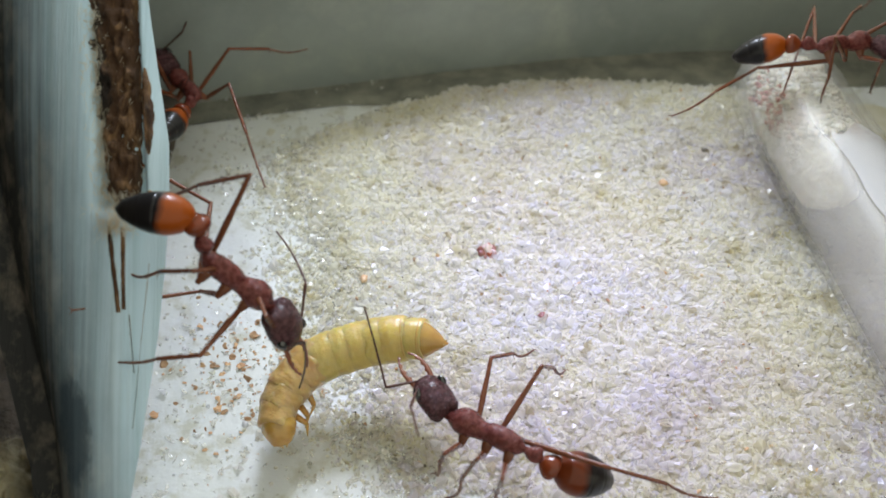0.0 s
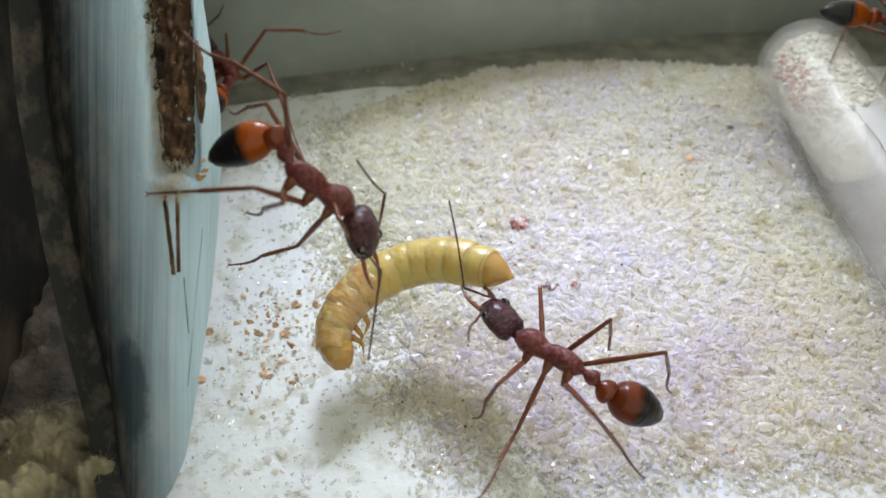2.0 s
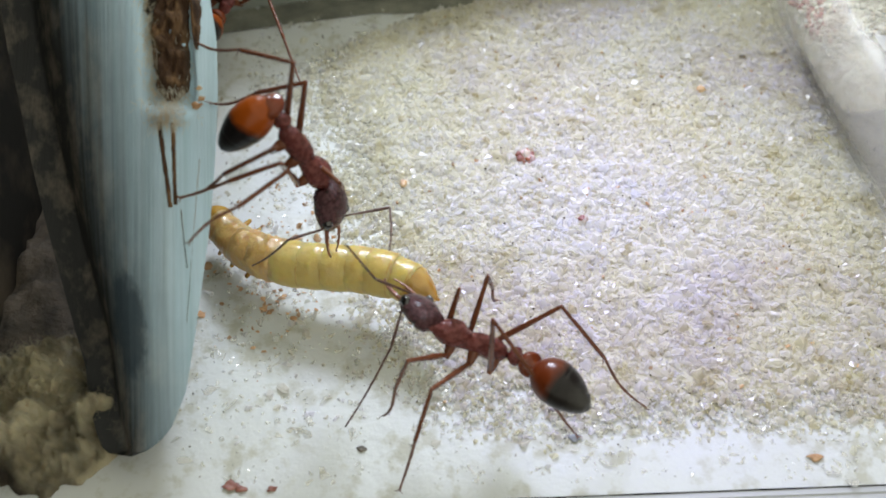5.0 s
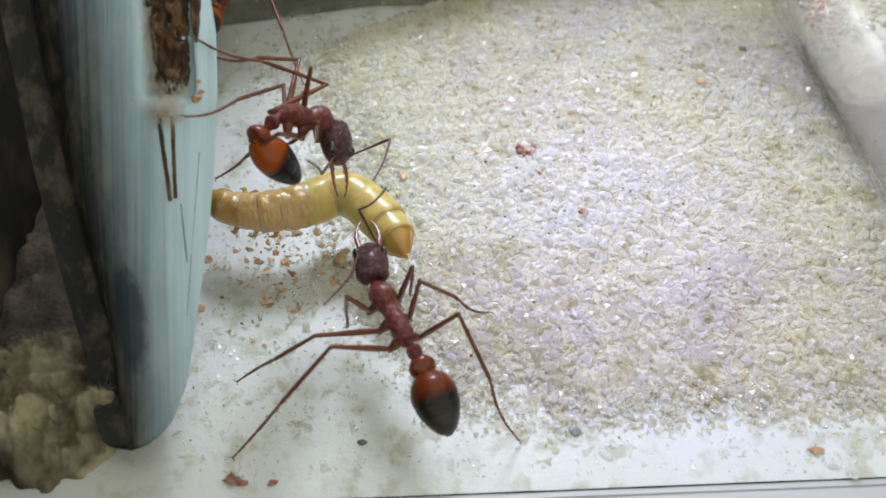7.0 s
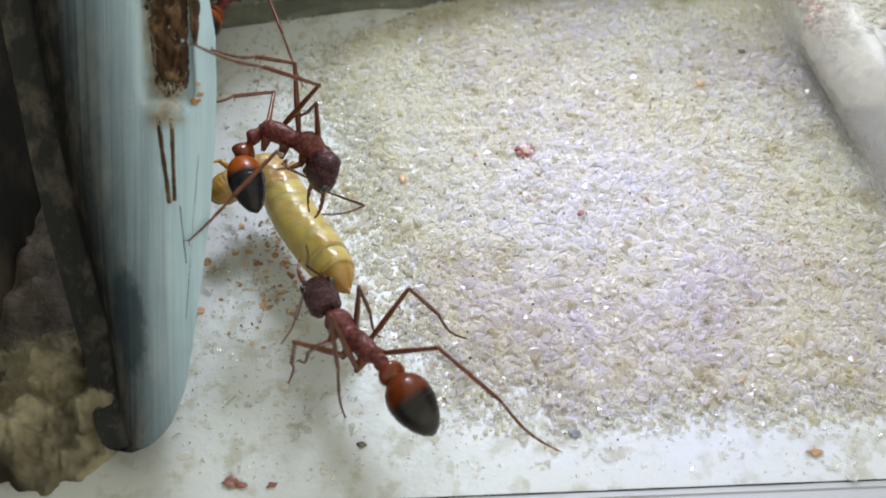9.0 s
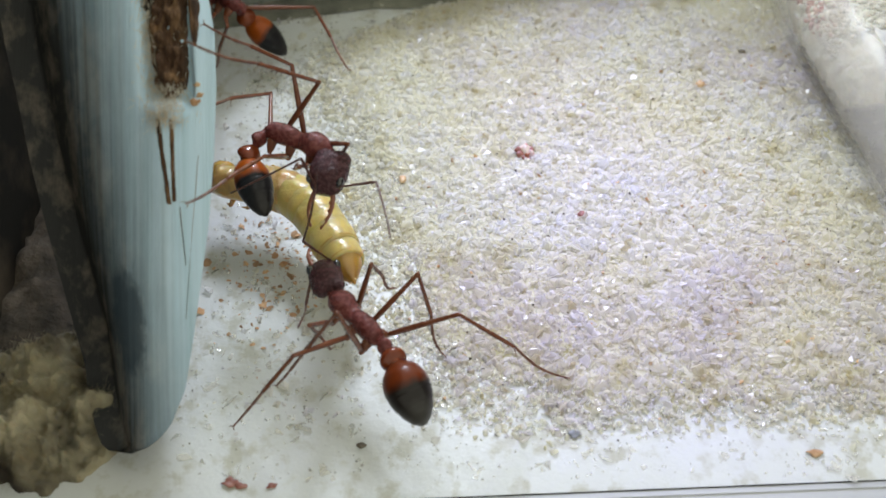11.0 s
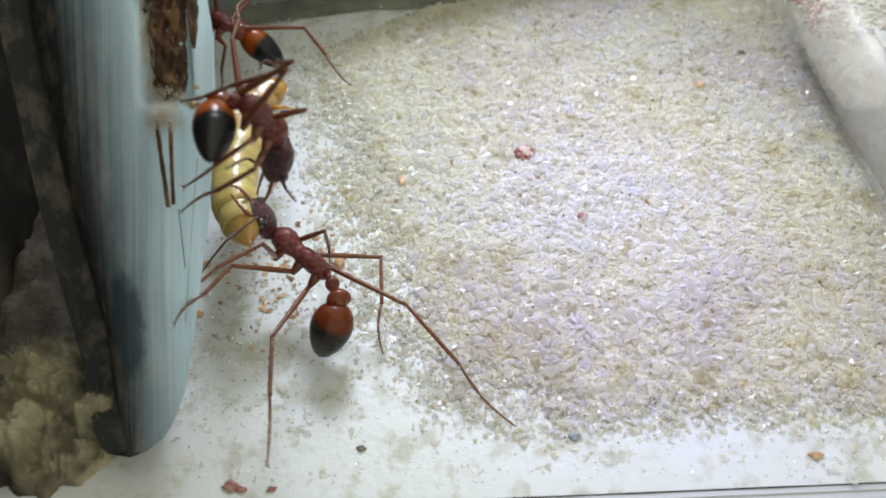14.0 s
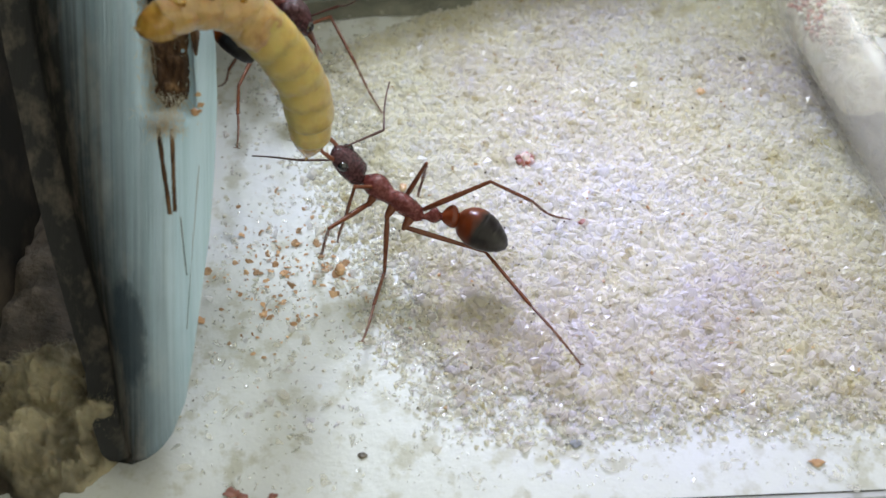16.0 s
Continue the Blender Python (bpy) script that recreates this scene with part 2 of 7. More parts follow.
FIBRE = material("pale_torn_fibre", (0.72, 0.69, 0.60), 0.9, second=(0.50, 0.42, 0.30), scale=600)
TUBE = material("hazy_clear_plastic", (0.80, 0.78, 0.75), 0.30, alpha=0.15, second=(0.74, 0.72, 0.69), scale=120, bump=0.15, bump_scale=350)
FILL = material("packed_cream_filling", (0.76, 0.72, 0.60), 0.85, second=(0.56, 0.51, 0.40), scale=620, low=0.5, high=0.7, bump=1.0, bump_scale=1100, bump_depth=0.0006, third=(0.82, 0.79, 0.71), third_scale=240, sss=0.3)
CREAM = material("whitish_crumb", (0.72, 0.68, 0.57), 0.85, second=(0.60, 0.55, 0.44), scale=500, bump=0.8, bump_scale=1500, bump_depth=0.0003, island=0.15, sss=0.2)
FROST = material("frosted_label_film", (0.54, 0.54, 0.57), 0.6, alpha=0.75, second=(0.60, 0.59, 0.60), scale=110, third=(0.42, 0.36, 0.32), third_scale=130, third_low=0.54, third_high=0.70)
HAZE = material("beige_dried_haze", (0.74, 0.71, 0.66), 0.7, alpha=0.32, second=(0.64, 0.58, 0.53), scale=160, third=(0.50, 0.38, 0.32), third_scale=140, third_low=0.55, third_high=0.72)
STAIN = material("faded_red_stain", (0.36, 0.13, 0.10), 0.8, second=(0.60, 0.40, 0.33), scale=600, low=0.46, high=0.58, bump=0.6)
CHITIN = material("maroon_chitin", (0.105, 0.020, 0.017), 0.22, second=(0.185, 0.052, 0.043), scale=2800, low=0.42, high=0.62, detail=3.0, bump=0.8, bump_scale=4400, bump_depth=0.00020, spec=0.25, coat=0.14)
HEAD = material("dark_maroon_chitin", (0.046, 0.013, 0.016), 0.22, second=(0.105, 0.040, 0.045), scale=3200, low=0.44, high=0.62, detail=3.0, bump=0.9, bump_scale=4800, bump_depth=0.00024, spec=0.28, coat=0.12)
LEG = material("russet_leg_chitin", (0.115, 0.033, 0.014), 0.24, second=(0.17, 0.058, 0.026), scale=600, bump=0.6, bump_scale=5000, bump_depth=0.00006, spec=0.35, coat=0.10)
TARSUS = material("brown_foot_chitin", (0.11, 0.040, 0.020), 0.4, second=(0.17, 0.070, 0.036), scale=700)
ORANGE = material("orange_chitin", (0.19, 0.042, 0.011), 0.16, second=(0.13, 0.024, 0.008), scale=280, spec=0.3, coat=0.15)
FEELER = material("dark_feeler_chitin", (0.045, 0.014, 0.010), 0.4, second=(0.09, 0.030, 0.016), scale=800)
MANDIBLE = material("brown_mandible", (0.15, 0.040, 0.016), 0.28, second=(0.24, 0.075, 0.026), scale=500, coat=0.4)
EYE = material("black_eye", (0.006, 0.005, 0.005), 0.10, second=(0.012, 0.010, 0.009), scale=2000, coat=1.0)
LARVA = material("waxy_larva_skin", (0.53, 0.385, 0.11), 0.28, second=(0.60, 0.47, 0.18), scale=200, bump=0.6, bump_scale=800, bump_depth=0.00020, sss=0.8, sss_radius=(2.8, 1.8, 0.5), coat=0.22, spec=0.3, third=(0.31, 0.19, 0.055), third_scale=300, third_low=0.48, third_high=0.74, detail=6.0)
LARVA_FRONT = material("amber_larva_skin", (0.52, 0.33, 0.12), 0.28, second=(0.38, 0.20, 0.075), scale=420, low=0.48, high=0.66, bump=0.6, bump_scale=900, bump_depth=0.0003, sss=0.7, sss_radius=(2.4, 1.4, 0.4), coat=0.6, detail=6.0)
LARVA_END = material("amber_larva_plate", (0.46, 0.28, 0.06), 0.25, second=(0.34, 0.18, 0.035), scale=400, sss=0.5, sss_radius=(1.8, 1.1, 0.3), coat=0.4)
LARVA_RING = material("brown_larva_band", (0.44, 0.27, 0.06), 0.3, second=(0.52, 0.35, 0.10), scale=500, low=0.4, high=0.6)


def gaster_material(start, end, front, rear, down_tint):
    """Orange in front, black behind, along the gaster's own length."""
    m = bpy.data.materials.new("orange_black_gaster")
    m.use_nodes = True
    nt = m.node_tree
    b = nt.nodes["Principled BSDF"]
    b.inputs["Roughness"].default_value, b.inputs["Coat Weight"].default_value = 0.30, 0.14
    b.inputs["Coat Roughness"].default_value = 0.07
    b.inputs["Specular IOR Level"].default_value = 0.20
    co = nt.nodes.new("ShaderNodeTexCoord").outputs["Object"]
    sep = nt.nodes.new("ShaderNodeSeparateXYZ")
    nt.links.new(co, sep.inputs[0])
    nz = node(nt, "ShaderNodeTexNoise", Scale=450.0, Detail=3.0)
    nt.links.new(co, nz.inputs["Vector"])
    add = nt.nodes.new("ShaderNodeMath")
    add.operation = "MULTIPLY_ADD"
    nt.links.new(nz.outputs["Fac"], add.inputs[0])
    add.inputs[1].default_value = 0.0016
    nt.links.new(sep.outputs["Y"], add.inputs[2])
    rmp = nt.nodes.new("ShaderNodeMapRange")
    rmp.inputs["From Min"].default_value, rmp.inputs["From Max"].default_value = start, end
    nt.links.new(add.outputs[0], rmp.inputs["Value"])
    mx = nt.nodes.new("ShaderNodeMix")
    mx.data_type = "RGBA"
    mx.inputs[6].default_value, mx.inputs[7].default_value = (*front, 1), (*rear, 1)
    nt.links.new(rmp.outputs["Result"], mx.inputs["Factor"])
    # fine grey down over the hind rings
    down = nt.nodes.new("ShaderNodeMapRange")
    down.inputs["From Min"].default_value, down.inputs["From Max"].default_value = 0.0040, 0.0056
    nt.links.new(add.outputs[0], down.inputs["Value"])
    mx2 = nt.nodes.new("ShaderNodeMix")
    mx2.data_type = "RGBA"
    mx2.inputs[7].default_value = (*down_tint, 1)
    nt.links.new(down.outputs["Result"], mx2.inputs["Factor"])
    nt.links.new(mx.outputs[2], mx2.inputs[6])
    nt.links.new(mx2.outputs[2], b.inputs["Base Color"])
    bp = nt.nodes.new("ShaderNodeBump")
    fine = node(nt, "ShaderNodeTexNoise", Scale=5000.0, Detail=3.0)
    nt.links.new(co, fine.inputs["Vector"])
    bp.inputs["Strength"].default_value, bp.inputs["Distance"].default_value = 0.25, 0.00003
    nt.links.new(fine.outputs["Fac"], bp.inputs["Height"])
    nt.links.new(bp.outputs["Normal"], b.inputs["Normal"])
    return m


GASTER = gaster_material(0.0023, 0.0030, (0.115, 0.022, 0.005), (0.014, 0.011, 0.010), (0.070, 0.067, 0.062))
GASTER_DARK = gaster_material(0.0027, 0.0033, (0.28, 0.058, 0.005), (0.009, 0.008, 0.009), (0.018, 0.016, 0.015))


# ---- mesh helpers (all in millimetres, made into metres on linking) ----
def mesh_from(name, verts, faces, mat, smooth=True):
    me = bpy.data.meshes.new(name)
    me.from_pydata([tuple(c * MM for c in v) for v in verts], [], faces)
    if smooth:
        me.polygons.foreach_set("use_smooth", [True] * len(me.polygons))
    me.materials.append(mat)
    me.update()
    return me


def part(name, me, parent=None, label="", m=None):
    ob = new(name, me)
    if parent:
        ob.parent = parent
    if m is not None:
        ob.matrix_basis = m
    return tagged(ob, label) if label else ob


def loft(rings, n=16, cap=True):
    """Verts and faces of a tube along y through rings (y, half width, half height, x shift, z shift)."""
    verts, faces = [], []
    for y, w, h, dx, dz in rings:
        for k in range(n):
            a = 2 * math.pi * k / n
            verts.append((dx + w * math.cos(a), y, dz + h * math.sin(a)))
    for i in range(len(rings) - 1):
        for k in range(n):
            a, b = i * n + k, i * n + (k + 1) % n
            faces.append((a, a + n, b + n, b))
    if cap:
        faces.append(tuple(range(n)))
        faces.append(tuple(reversed(range((len(rings) - 1) * n, len(rings) * n))))
    return verts, faces


def join(*pieces):
    verts, faces = [], []
    for v, f in pieces:
        o = len(verts)
        verts += v
        faces += [tuple(i + o for i in q) for q in f]
    return verts, faces


def moved(piece, m):
    return [tuple(m @ Vector(v)) for v in piece[0]], piece[1]


def along(a, b, up=Vector((0, 0, 1))):
    """A pose at a whose y axis points to b."""
    a, b = Vector(a), Vector(b)
    y = (b - a).normalized()
    x = y.cross(up)
    if x.length < 1e-4:
        x = y.cross(Vector((1, 0, 0)))
    x.normalize()
    z = x.cross(y)
    m = Matrix((x, y, z)).transposed().to_4x4()
    m.translation = a
    return m


def smooth_rings(keys, steps=24):
    """Rings at even steps through a few keyed ones, by cosine-free cubic passing."""
    ys = np.array([k[0] for k in keys], float)
    out = []
    for y in np.linspace(ys[0], ys[-1], steps):
        i = max(0, min(len(keys) - 2, int(np.searchsorted(ys, y, side="right")) - 1))
        u = (y - ys[i]) / (ys[i + 1] - ys[i])
        row = [y]
        for c in range(1, 5):
            p0, p1, p2, p3 = (keys[max(i - 1, 0)][c], keys[i][c], keys[i + 1][c], keys[min(i + 2, len(keys) - 1)][c])
            v = 0.5 * (2 * p1 + (p2 - p0) * u + (2 * p0 - 5 * p1 + 4 * p2 - p3) * u * u + (3 * p1 - p0 - 3 * p2 + p3) * u ** 3)
            row.append(max(v, 0.02) if c < 3 else v)
        out.append(tuple(row))
    return out


def blob(rng, r, squash=0.8, sub=1):
    """An uneven little stone: an icosphere pulled about."""
    bm = bmesh.new()
    bmesh.ops.create_icosphere(bm, subdivisions=sub, radius=r)
    s = Vector((rng.uniform(0.7, 1.3), rng.uniform(0.7, 1.3), squash * rng.uniform(0.7, 1.2)))
    off = Vector((rng.random() * 50, rng.random() * 50, 0))
    verts = []
    for v in bm.verts:
        k = 1 + 0.35 * noise.noise(v.co.normalized() * 1.7 + off)
        verts.append((v.co.x * s.x * k, v.co.y * s.y * k, v.co.z * s.z * k))
    faces = [tuple(v.index for v in f.verts) for f in bm.faces]
    bm.free()
    return verts, faces


# ---- the box: floor, sand, walls, front edge ----
def back_line(x):
    """The far edge of the sand: a shallow arc."""
    return 42.4 - (0.0130 if x < 18 else 0.0036) * (x - 18) ** 2 + 0.8 * noise.noise(Vector((x * 0.25, 0, 9)))


def wall_foot(x):
    """Where the back wall stands: it comes forward in a slow bend towards the slat."""
    return float(np.interp(x, (-70, -40, -18, 2, 19, 33, 60, 90), (26.0, 33.5, 38.8, 43.2, 46.6, 48.2, 49.6, 50.2)))


def sand_amount(x, y):
    """How thick the sand lies at a place: 1 in the patch, thinning out raggedly to 0 on the bare floor."""
    left = float(np.interp(y, (-20, -12, -3, 6, 16, 24, 34, 41), (3.0, -3.0, -8.0, -11.0, -12.5, -16.0, -15.0, -9.0)))
    ragged = 2.6 * noise.noise(Vector((x * 0.16, y * 0.16, 3))) + 1.3 * noise.noise(Vector((x * 0.5, y * 0.5, 8)))
    front = -20.8 + 0.02 * x
    e = min((x - left + 3.2 + ragged) / 15.0, (y - front + ragged) / 9.0, (back_line(x) - y) / 1.3)
    return max(0.0, min(1.0, e))


def height_at(x, y):
    a = sand_amount(x, y)
    a = a * a * (3 - 2 * a)
    return -0.35 + a * (0.35 + 0.32 * noise.noise(Vector((x * 0.13, y * 0.13, 0))) + 0.16 * noise.noise(Vector((x * 0.5, y * 0.5, 5))))


def flake(rng, r, thick=0.3):
    """A thin torn chip with a ragged outline and a buckled face."""
    n = 11
    off = rng.random() * 90
    verts = []
    for layer, (k, z) in enumerate(((0.0, 0.45), (0.55, 0.5), (0.9, 0.25), (1.0, 0.0), (0.75, -0.4), (0.0, -0.4))):
        for i in range(n):
            a = 2 * math.pi * i / n
            q = Vector((math.cos(a) * 1.1, math.sin(a) * 1.1, off))
            rad = r * k * (1 + 0.75 * noise.noise(q) + 0.4 * noise.noise(q * 2.7))
            p = Vector((rad * math.cos(a) * 1.2, rad * math.sin(a) * 0.8, 0))
            verts.append((p.x, p.y, r * thick * (z + 1.1 * noise.noise(Vector((p.x / r * 1.4, p.y / r * 1.4, off + (layer > 3) * 0.6))))))
    faces = [(j * n + i, j * n + (i + 1) % n, (j + 1) * n + (i + 1) % n, (j + 1) * n + i) for j in range(5) for i in range(n)]
    return verts, [tuple(reversed(f)) for f in faces]


def crystal(rng):
    """An angular grain: the hull of a few points."""
    bm = bmesh.new()
    s = (rng.uniform(0.75, 1.3), rng.uniform(0.75, 1.2), rng.uniform(0.6, 1.0))
    for _ in range(9):
        d = Vector((rng.gauss(0, 1), rng.gauss(0, 1), rng.gauss(0, 1))).normalized()
        bm.verts.new((d.x * s[0], d.y * s[1], d.z * s[2]))
    bmesh.ops.convex_hull(bm, input=bm.verts)
    bm.verts.index_update()
    verts, faces = [tuple(v.co) for v in bm.verts], [tuple(v.index for v in f.verts) for f in bm.faces]
    bm.free()
    return verts, faces


def grid_sheet(x0, x1, y0, y1, nx, ny, z):
    verts = [(x0 + (x1 - x0) * i / nx, y0 + (y1 - y0) * j / ny, 0) for j in range(ny + 1) for i in range(nx + 1)]
    verts = [(x, y, z(x, y)) for x, y, _ in verts]
    faces = [(j * (nx + 1) + i, j * (nx + 1) + i + 1, (j + 1) * (nx + 1) + i + 1, (j + 1) * (nx + 1) + i) for j in range(ny) for i in range(nx)]
    return verts, faces


def box(x0, x1, y0, y1, z0, z1):
    v = [(x, y, z) for z in (z0, z1) for y in (y0, y1) for x in (x0, x1)]
    f = [(0, 2, 3, 1), (4, 5, 7, 6), (0, 1, 5, 4), (1, 3, 7, 5), (3, 2, 6, 7), (2, 0, 4, 6)]
    return v, f


def sheared(piece):
    """The floor's front runs at a slight slant."""
    return [(x, y + 0.042 * x * max(0.0, min(1.0, (-y - 12) / 12.8)), z) for x, y, z in piece[0]], piece[1]


floor = new("floor", mesh_from("floor", *sheared(grid_sheet(-70, 90, -24.8, 51, 160, 70, lambda x, y: -0.35 + 0.05 * noise.noise(Vector((x * 0.3, y * 0.3, 1))))), FLOOR))
tagged(floor, "worn white plastic floor of a small insect box", "floor", kind="structure")
sand = new("sand", mesh_from("sand", *grid_sheet(-32, 75, -21, 43, 260, 170, lambda x, y: height_at(x, y) + 0.02 - 0.5 * max(0.0, 0.75 - sand_amount(x, y))), SAND_BED))
tagged(sand, "packed bed of pale quartz sand on the floor", "sand", kind="stuff")

rim = join(box(-70, 90, -0.22, 0.0, -3, -0.47), box(-70, 90, -0.5, -0.22, -3, -0.40), box(-70, 90, -5, -0.5, -3, -0.52))
front_edge = new("trim_front", mesh_from("trim_front", *moved(rim, pose(0, -24.85, 0, 0, 0, 2.4)), LIP, False))
tagged(front_edge, "grey ridged front edge of the box", "edge trim", kind="structure")


def wall_sheet(thick, height):
    """A bent upright sheet with a rounded rim; its unseen rise towards the slat is added to shade the back-left floor.
    """
    verts, faces = [], []
    rim = ((0, -0.5), (0, height - 0.6), (0.3, height - 0.15), (thick / 2, height), (thick - 0.3, height - 0.15), (thick, height - 0.6), (thick, -0.5))
    for i in range(81):
        x = -70 + 2 * i
        k = float(np.interp(x, (-20, 12), (1.7, 1.0)))
        for dy, z in rim:
            verts.append((x, wall_foot(x) + dy, z * k if z > 0 else z))
    n = len(rim)
    for i in range(80):
        for k in range(n - 1):
            q = i * n + k
            faces.append((q, q + n, q + n + 1, q + 1))
    return verts, faces


back_wall = new("wall_back", mesh_from("wall_back", *wall_sheet(2.0, 12.5), WALL))
tagged(back_wall, "hazy grey plastic back wall of the box", "wall", kind="structure")


# a dark strip laid where the back wall's shade falls on the floor
def shade_strip_sheet():
    verts, faces, nx, ny = [], [], 220, 12
    for j in range(ny + 1):
        for i in range(nx + 1):
            x = -60 + 148 * i / nx
            y0, y1 = max(back_line(x) - 0.9, wall_foot(x) - float(np.interp(x, (-8, 12), (4.2, 8.5)))), wall_foot(x) + 0.4
            u = j / ny
            y = y0 + (y1 - y0) * u
            verts.append((x, y, -0.24 + 0.5 * math.sin(math.pi * min(1, u * 1.6)) * max(0.0, 0.5 + 0.8 * noise.noise(Vector((x * 0.35, y * 0.5, 2))))))
    for j in range(ny):
        for i in range(nx):
            q = j * (nx + 1) + i
            faces.append((q, q + 1, q + nx + 2, q + nx + 1))
    return verts, faces


seam = new("wall_shade_strip", mesh_from("wall_shade_strip", *shade_strip_sheet(), WALL_SHADE))
tagged(seam, "dark strip painting the shade at the back wall's foot", "seam", kind="structure")
# the dark left panel runs on far above the view to block room light
side_wall = new("wall_left", mesh_from("wall_left", *box(-38.5, -36.5, -60, 46, -3, 110), DARK_WALL, False))
tagged(side_wall, "tall dark side wall, added to block room light", "wall", kind="structure")
# unseen wall, added only to keep room light off the right end
shade_wall = new("shade_wall_right", mesh_from("shade_wall_right", *box(66, 68, -24, 50, -3, 58), DARK_WALL, False))
tagged(shade_wall, "tall dark side wall, added to block room light", "wall", kind="structure")
table = new("table", mesh_from("table", *box(-400, 400, -400, 400, -8, -3.2), DARK_WALL, False))
tagged(table, "dark table top under the box", "table", kind="structure")


def scatter(name, label, mat, count, size, place, seed, proud=0.12, flat=0.0):
    rng = random.Random(seed)
    shapes = [flake(rng, 1.0, flat) if flat else crystal(rng) for _ in range(24)]
    arrays = [np.array(s[0]) for s in shapes]
    verts, faces, n = [], [], 0
    for _ in range(count):
        spot = place(rng)
        if spot is None:
            continue
        x, y = spot
        k = rng.randrange(len(shapes))
        r = size(rng)
        rot = np.array(Euler((rng.random() * (0.6 if flat else 6.3), rng.random() * (0.6 if flat else 6.3), rng.random() * 6.3)).to_matrix())
        v = arrays[k] @ rot.T * r + np.array((x, y, height_at(x, y) + r * proud))
        verts.append(v)
        faces += [tuple(i + n for i in f) for f in shapes[k][1]]
        n += len(v)
    ob = new(name, mesh_from(name, np.concatenate(verts).tolist(), faces, mat, False))
    return tagged(ob, label, "grains", kind="stuff")


def in_patch(rng):
    x, y = rng.uniform(-27, 48), rng.uniform(-20, 42)
    return (x, y) if rng.random() < 0.02 + sand_amount(x, y) ** 1.8 else None


def near_patch(rng):
    x, y = rng.uniform(-27, 48), rng.uniform(-20, 42)
    return (x, y) if rng.random() < 0.03 + sand_amount(x, y) ** 1.2 else None


def patch_edge(rng):
    """The thin, warm-toned border of the sand."""
    x, y = rng.uniform(-27, 48), rng.uniform(-22, 24)
    a = sand_amount(x, y)
    return (x, y) if 0 < a < 0.95 and rng.random() < min(1.0, 2.4 * a) * (1.15 - a) else None


def on_floor(rng):
    x, y = rng.uniform(-21, 50), rng.uniform(-23.4, 40)
    return (x, y) if sand_amount(x, y) < 0.6 and rng.random() < 0.22 + 1.6 * sand_amount(x, y) else None


def in_clusters(rng):
    """Patches on the bare floor, thickest beside the sand."""
    spot = on_floor(rng)
    if spot and noise.noise(Vector((spot[0] * 0.32, spot[1] * 0.32, 17))) + 0.8 * sand_amount(*spot) < -0.04:
        return None
    return spot


def by_slat(rng):
    x, y = rng.gauss(-14.2, 3.4), rng.gauss(-1.6, 4.2)
    return (x, y) if x > -21 else None


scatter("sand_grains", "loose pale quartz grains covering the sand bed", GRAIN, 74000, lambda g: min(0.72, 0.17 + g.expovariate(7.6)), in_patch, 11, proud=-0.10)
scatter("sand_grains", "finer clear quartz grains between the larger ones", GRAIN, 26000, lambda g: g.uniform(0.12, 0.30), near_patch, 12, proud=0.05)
scatter("edge_grains", "warm cream grains thinning out at the sand's edge", GRAIN_WARM, 30000, lambda g: min(0.5, 0.14 + g.expovariate(10)), patch_edge, 27, proud=-0.1)
scatter("clear_grains", "glinting clear quartz crystals among the sand", CRYSTAL, 1300, lambda g: g.uniform(0.03, 0.065), near_patch, 19, proud=2.2)
scatter("amber_grains", "sparse amber and rust coloured sand grains", GRAIN_AMBER, 380, lambda g: g.uniform(0.10, 0.26), in_patch, 13, proud=0.6)
scatter("dark_grains", "sparse dark mineral grains in the sand", GRAIN_DARK, 900, lambda g: g.uniform(0.06, 0.15), in_patch, 14, proud=1.2)
scatter("floor_grains", "scattered sand grains on the bare white floor", DULL_GRAIN, 9000, lambda g: 0.06 + min(0.3, g.expovariate(10)), on_floor, 15, proud=0.1)
scatter("floor_scales", "thin translucent scales of grit stuck to the floor", DULL_GRAIN, 26000, lambda g: 0.08 + min(0.45, g.expovariate(8)), in_clusters, 25, proud=0.02, flat=0.09)
scatter("clear_grains", "tiny glinting crystals on the bare floor", CRYSTAL, 500, lambda g: g.uniform(0.04, 0.10), on_floor, 26, proud=1.0)
scatter("floor_specks", "dark dirt specks on the bare floor", GRAIN_DARK, 420, lambda g: g.uniform(0.06, 0.15), on_floor, 16)
scatter("wood_crumbs", "brown gnawed wood crumbs strewn beside the blue slat", CRUMB, 300, lambda g: min(0.45, 0.05 + g.expovariate(9)), by_slat, 17, flat=0.2)


def pebble(name, label, mat, x, y, r, seed, squash=0.7):
    rng = random.Random(seed)
    ob = new(name, mesh_from(name, *(flake(rng, r * 1.15, squash) if squash < 0.5 else blob(rng, r, squash, 3)), mat))
    ob.location = (x * MM, y * MM, (height_at(x, y) + r * 0.35) * MM)
    return tagged(ob, label, "debris")


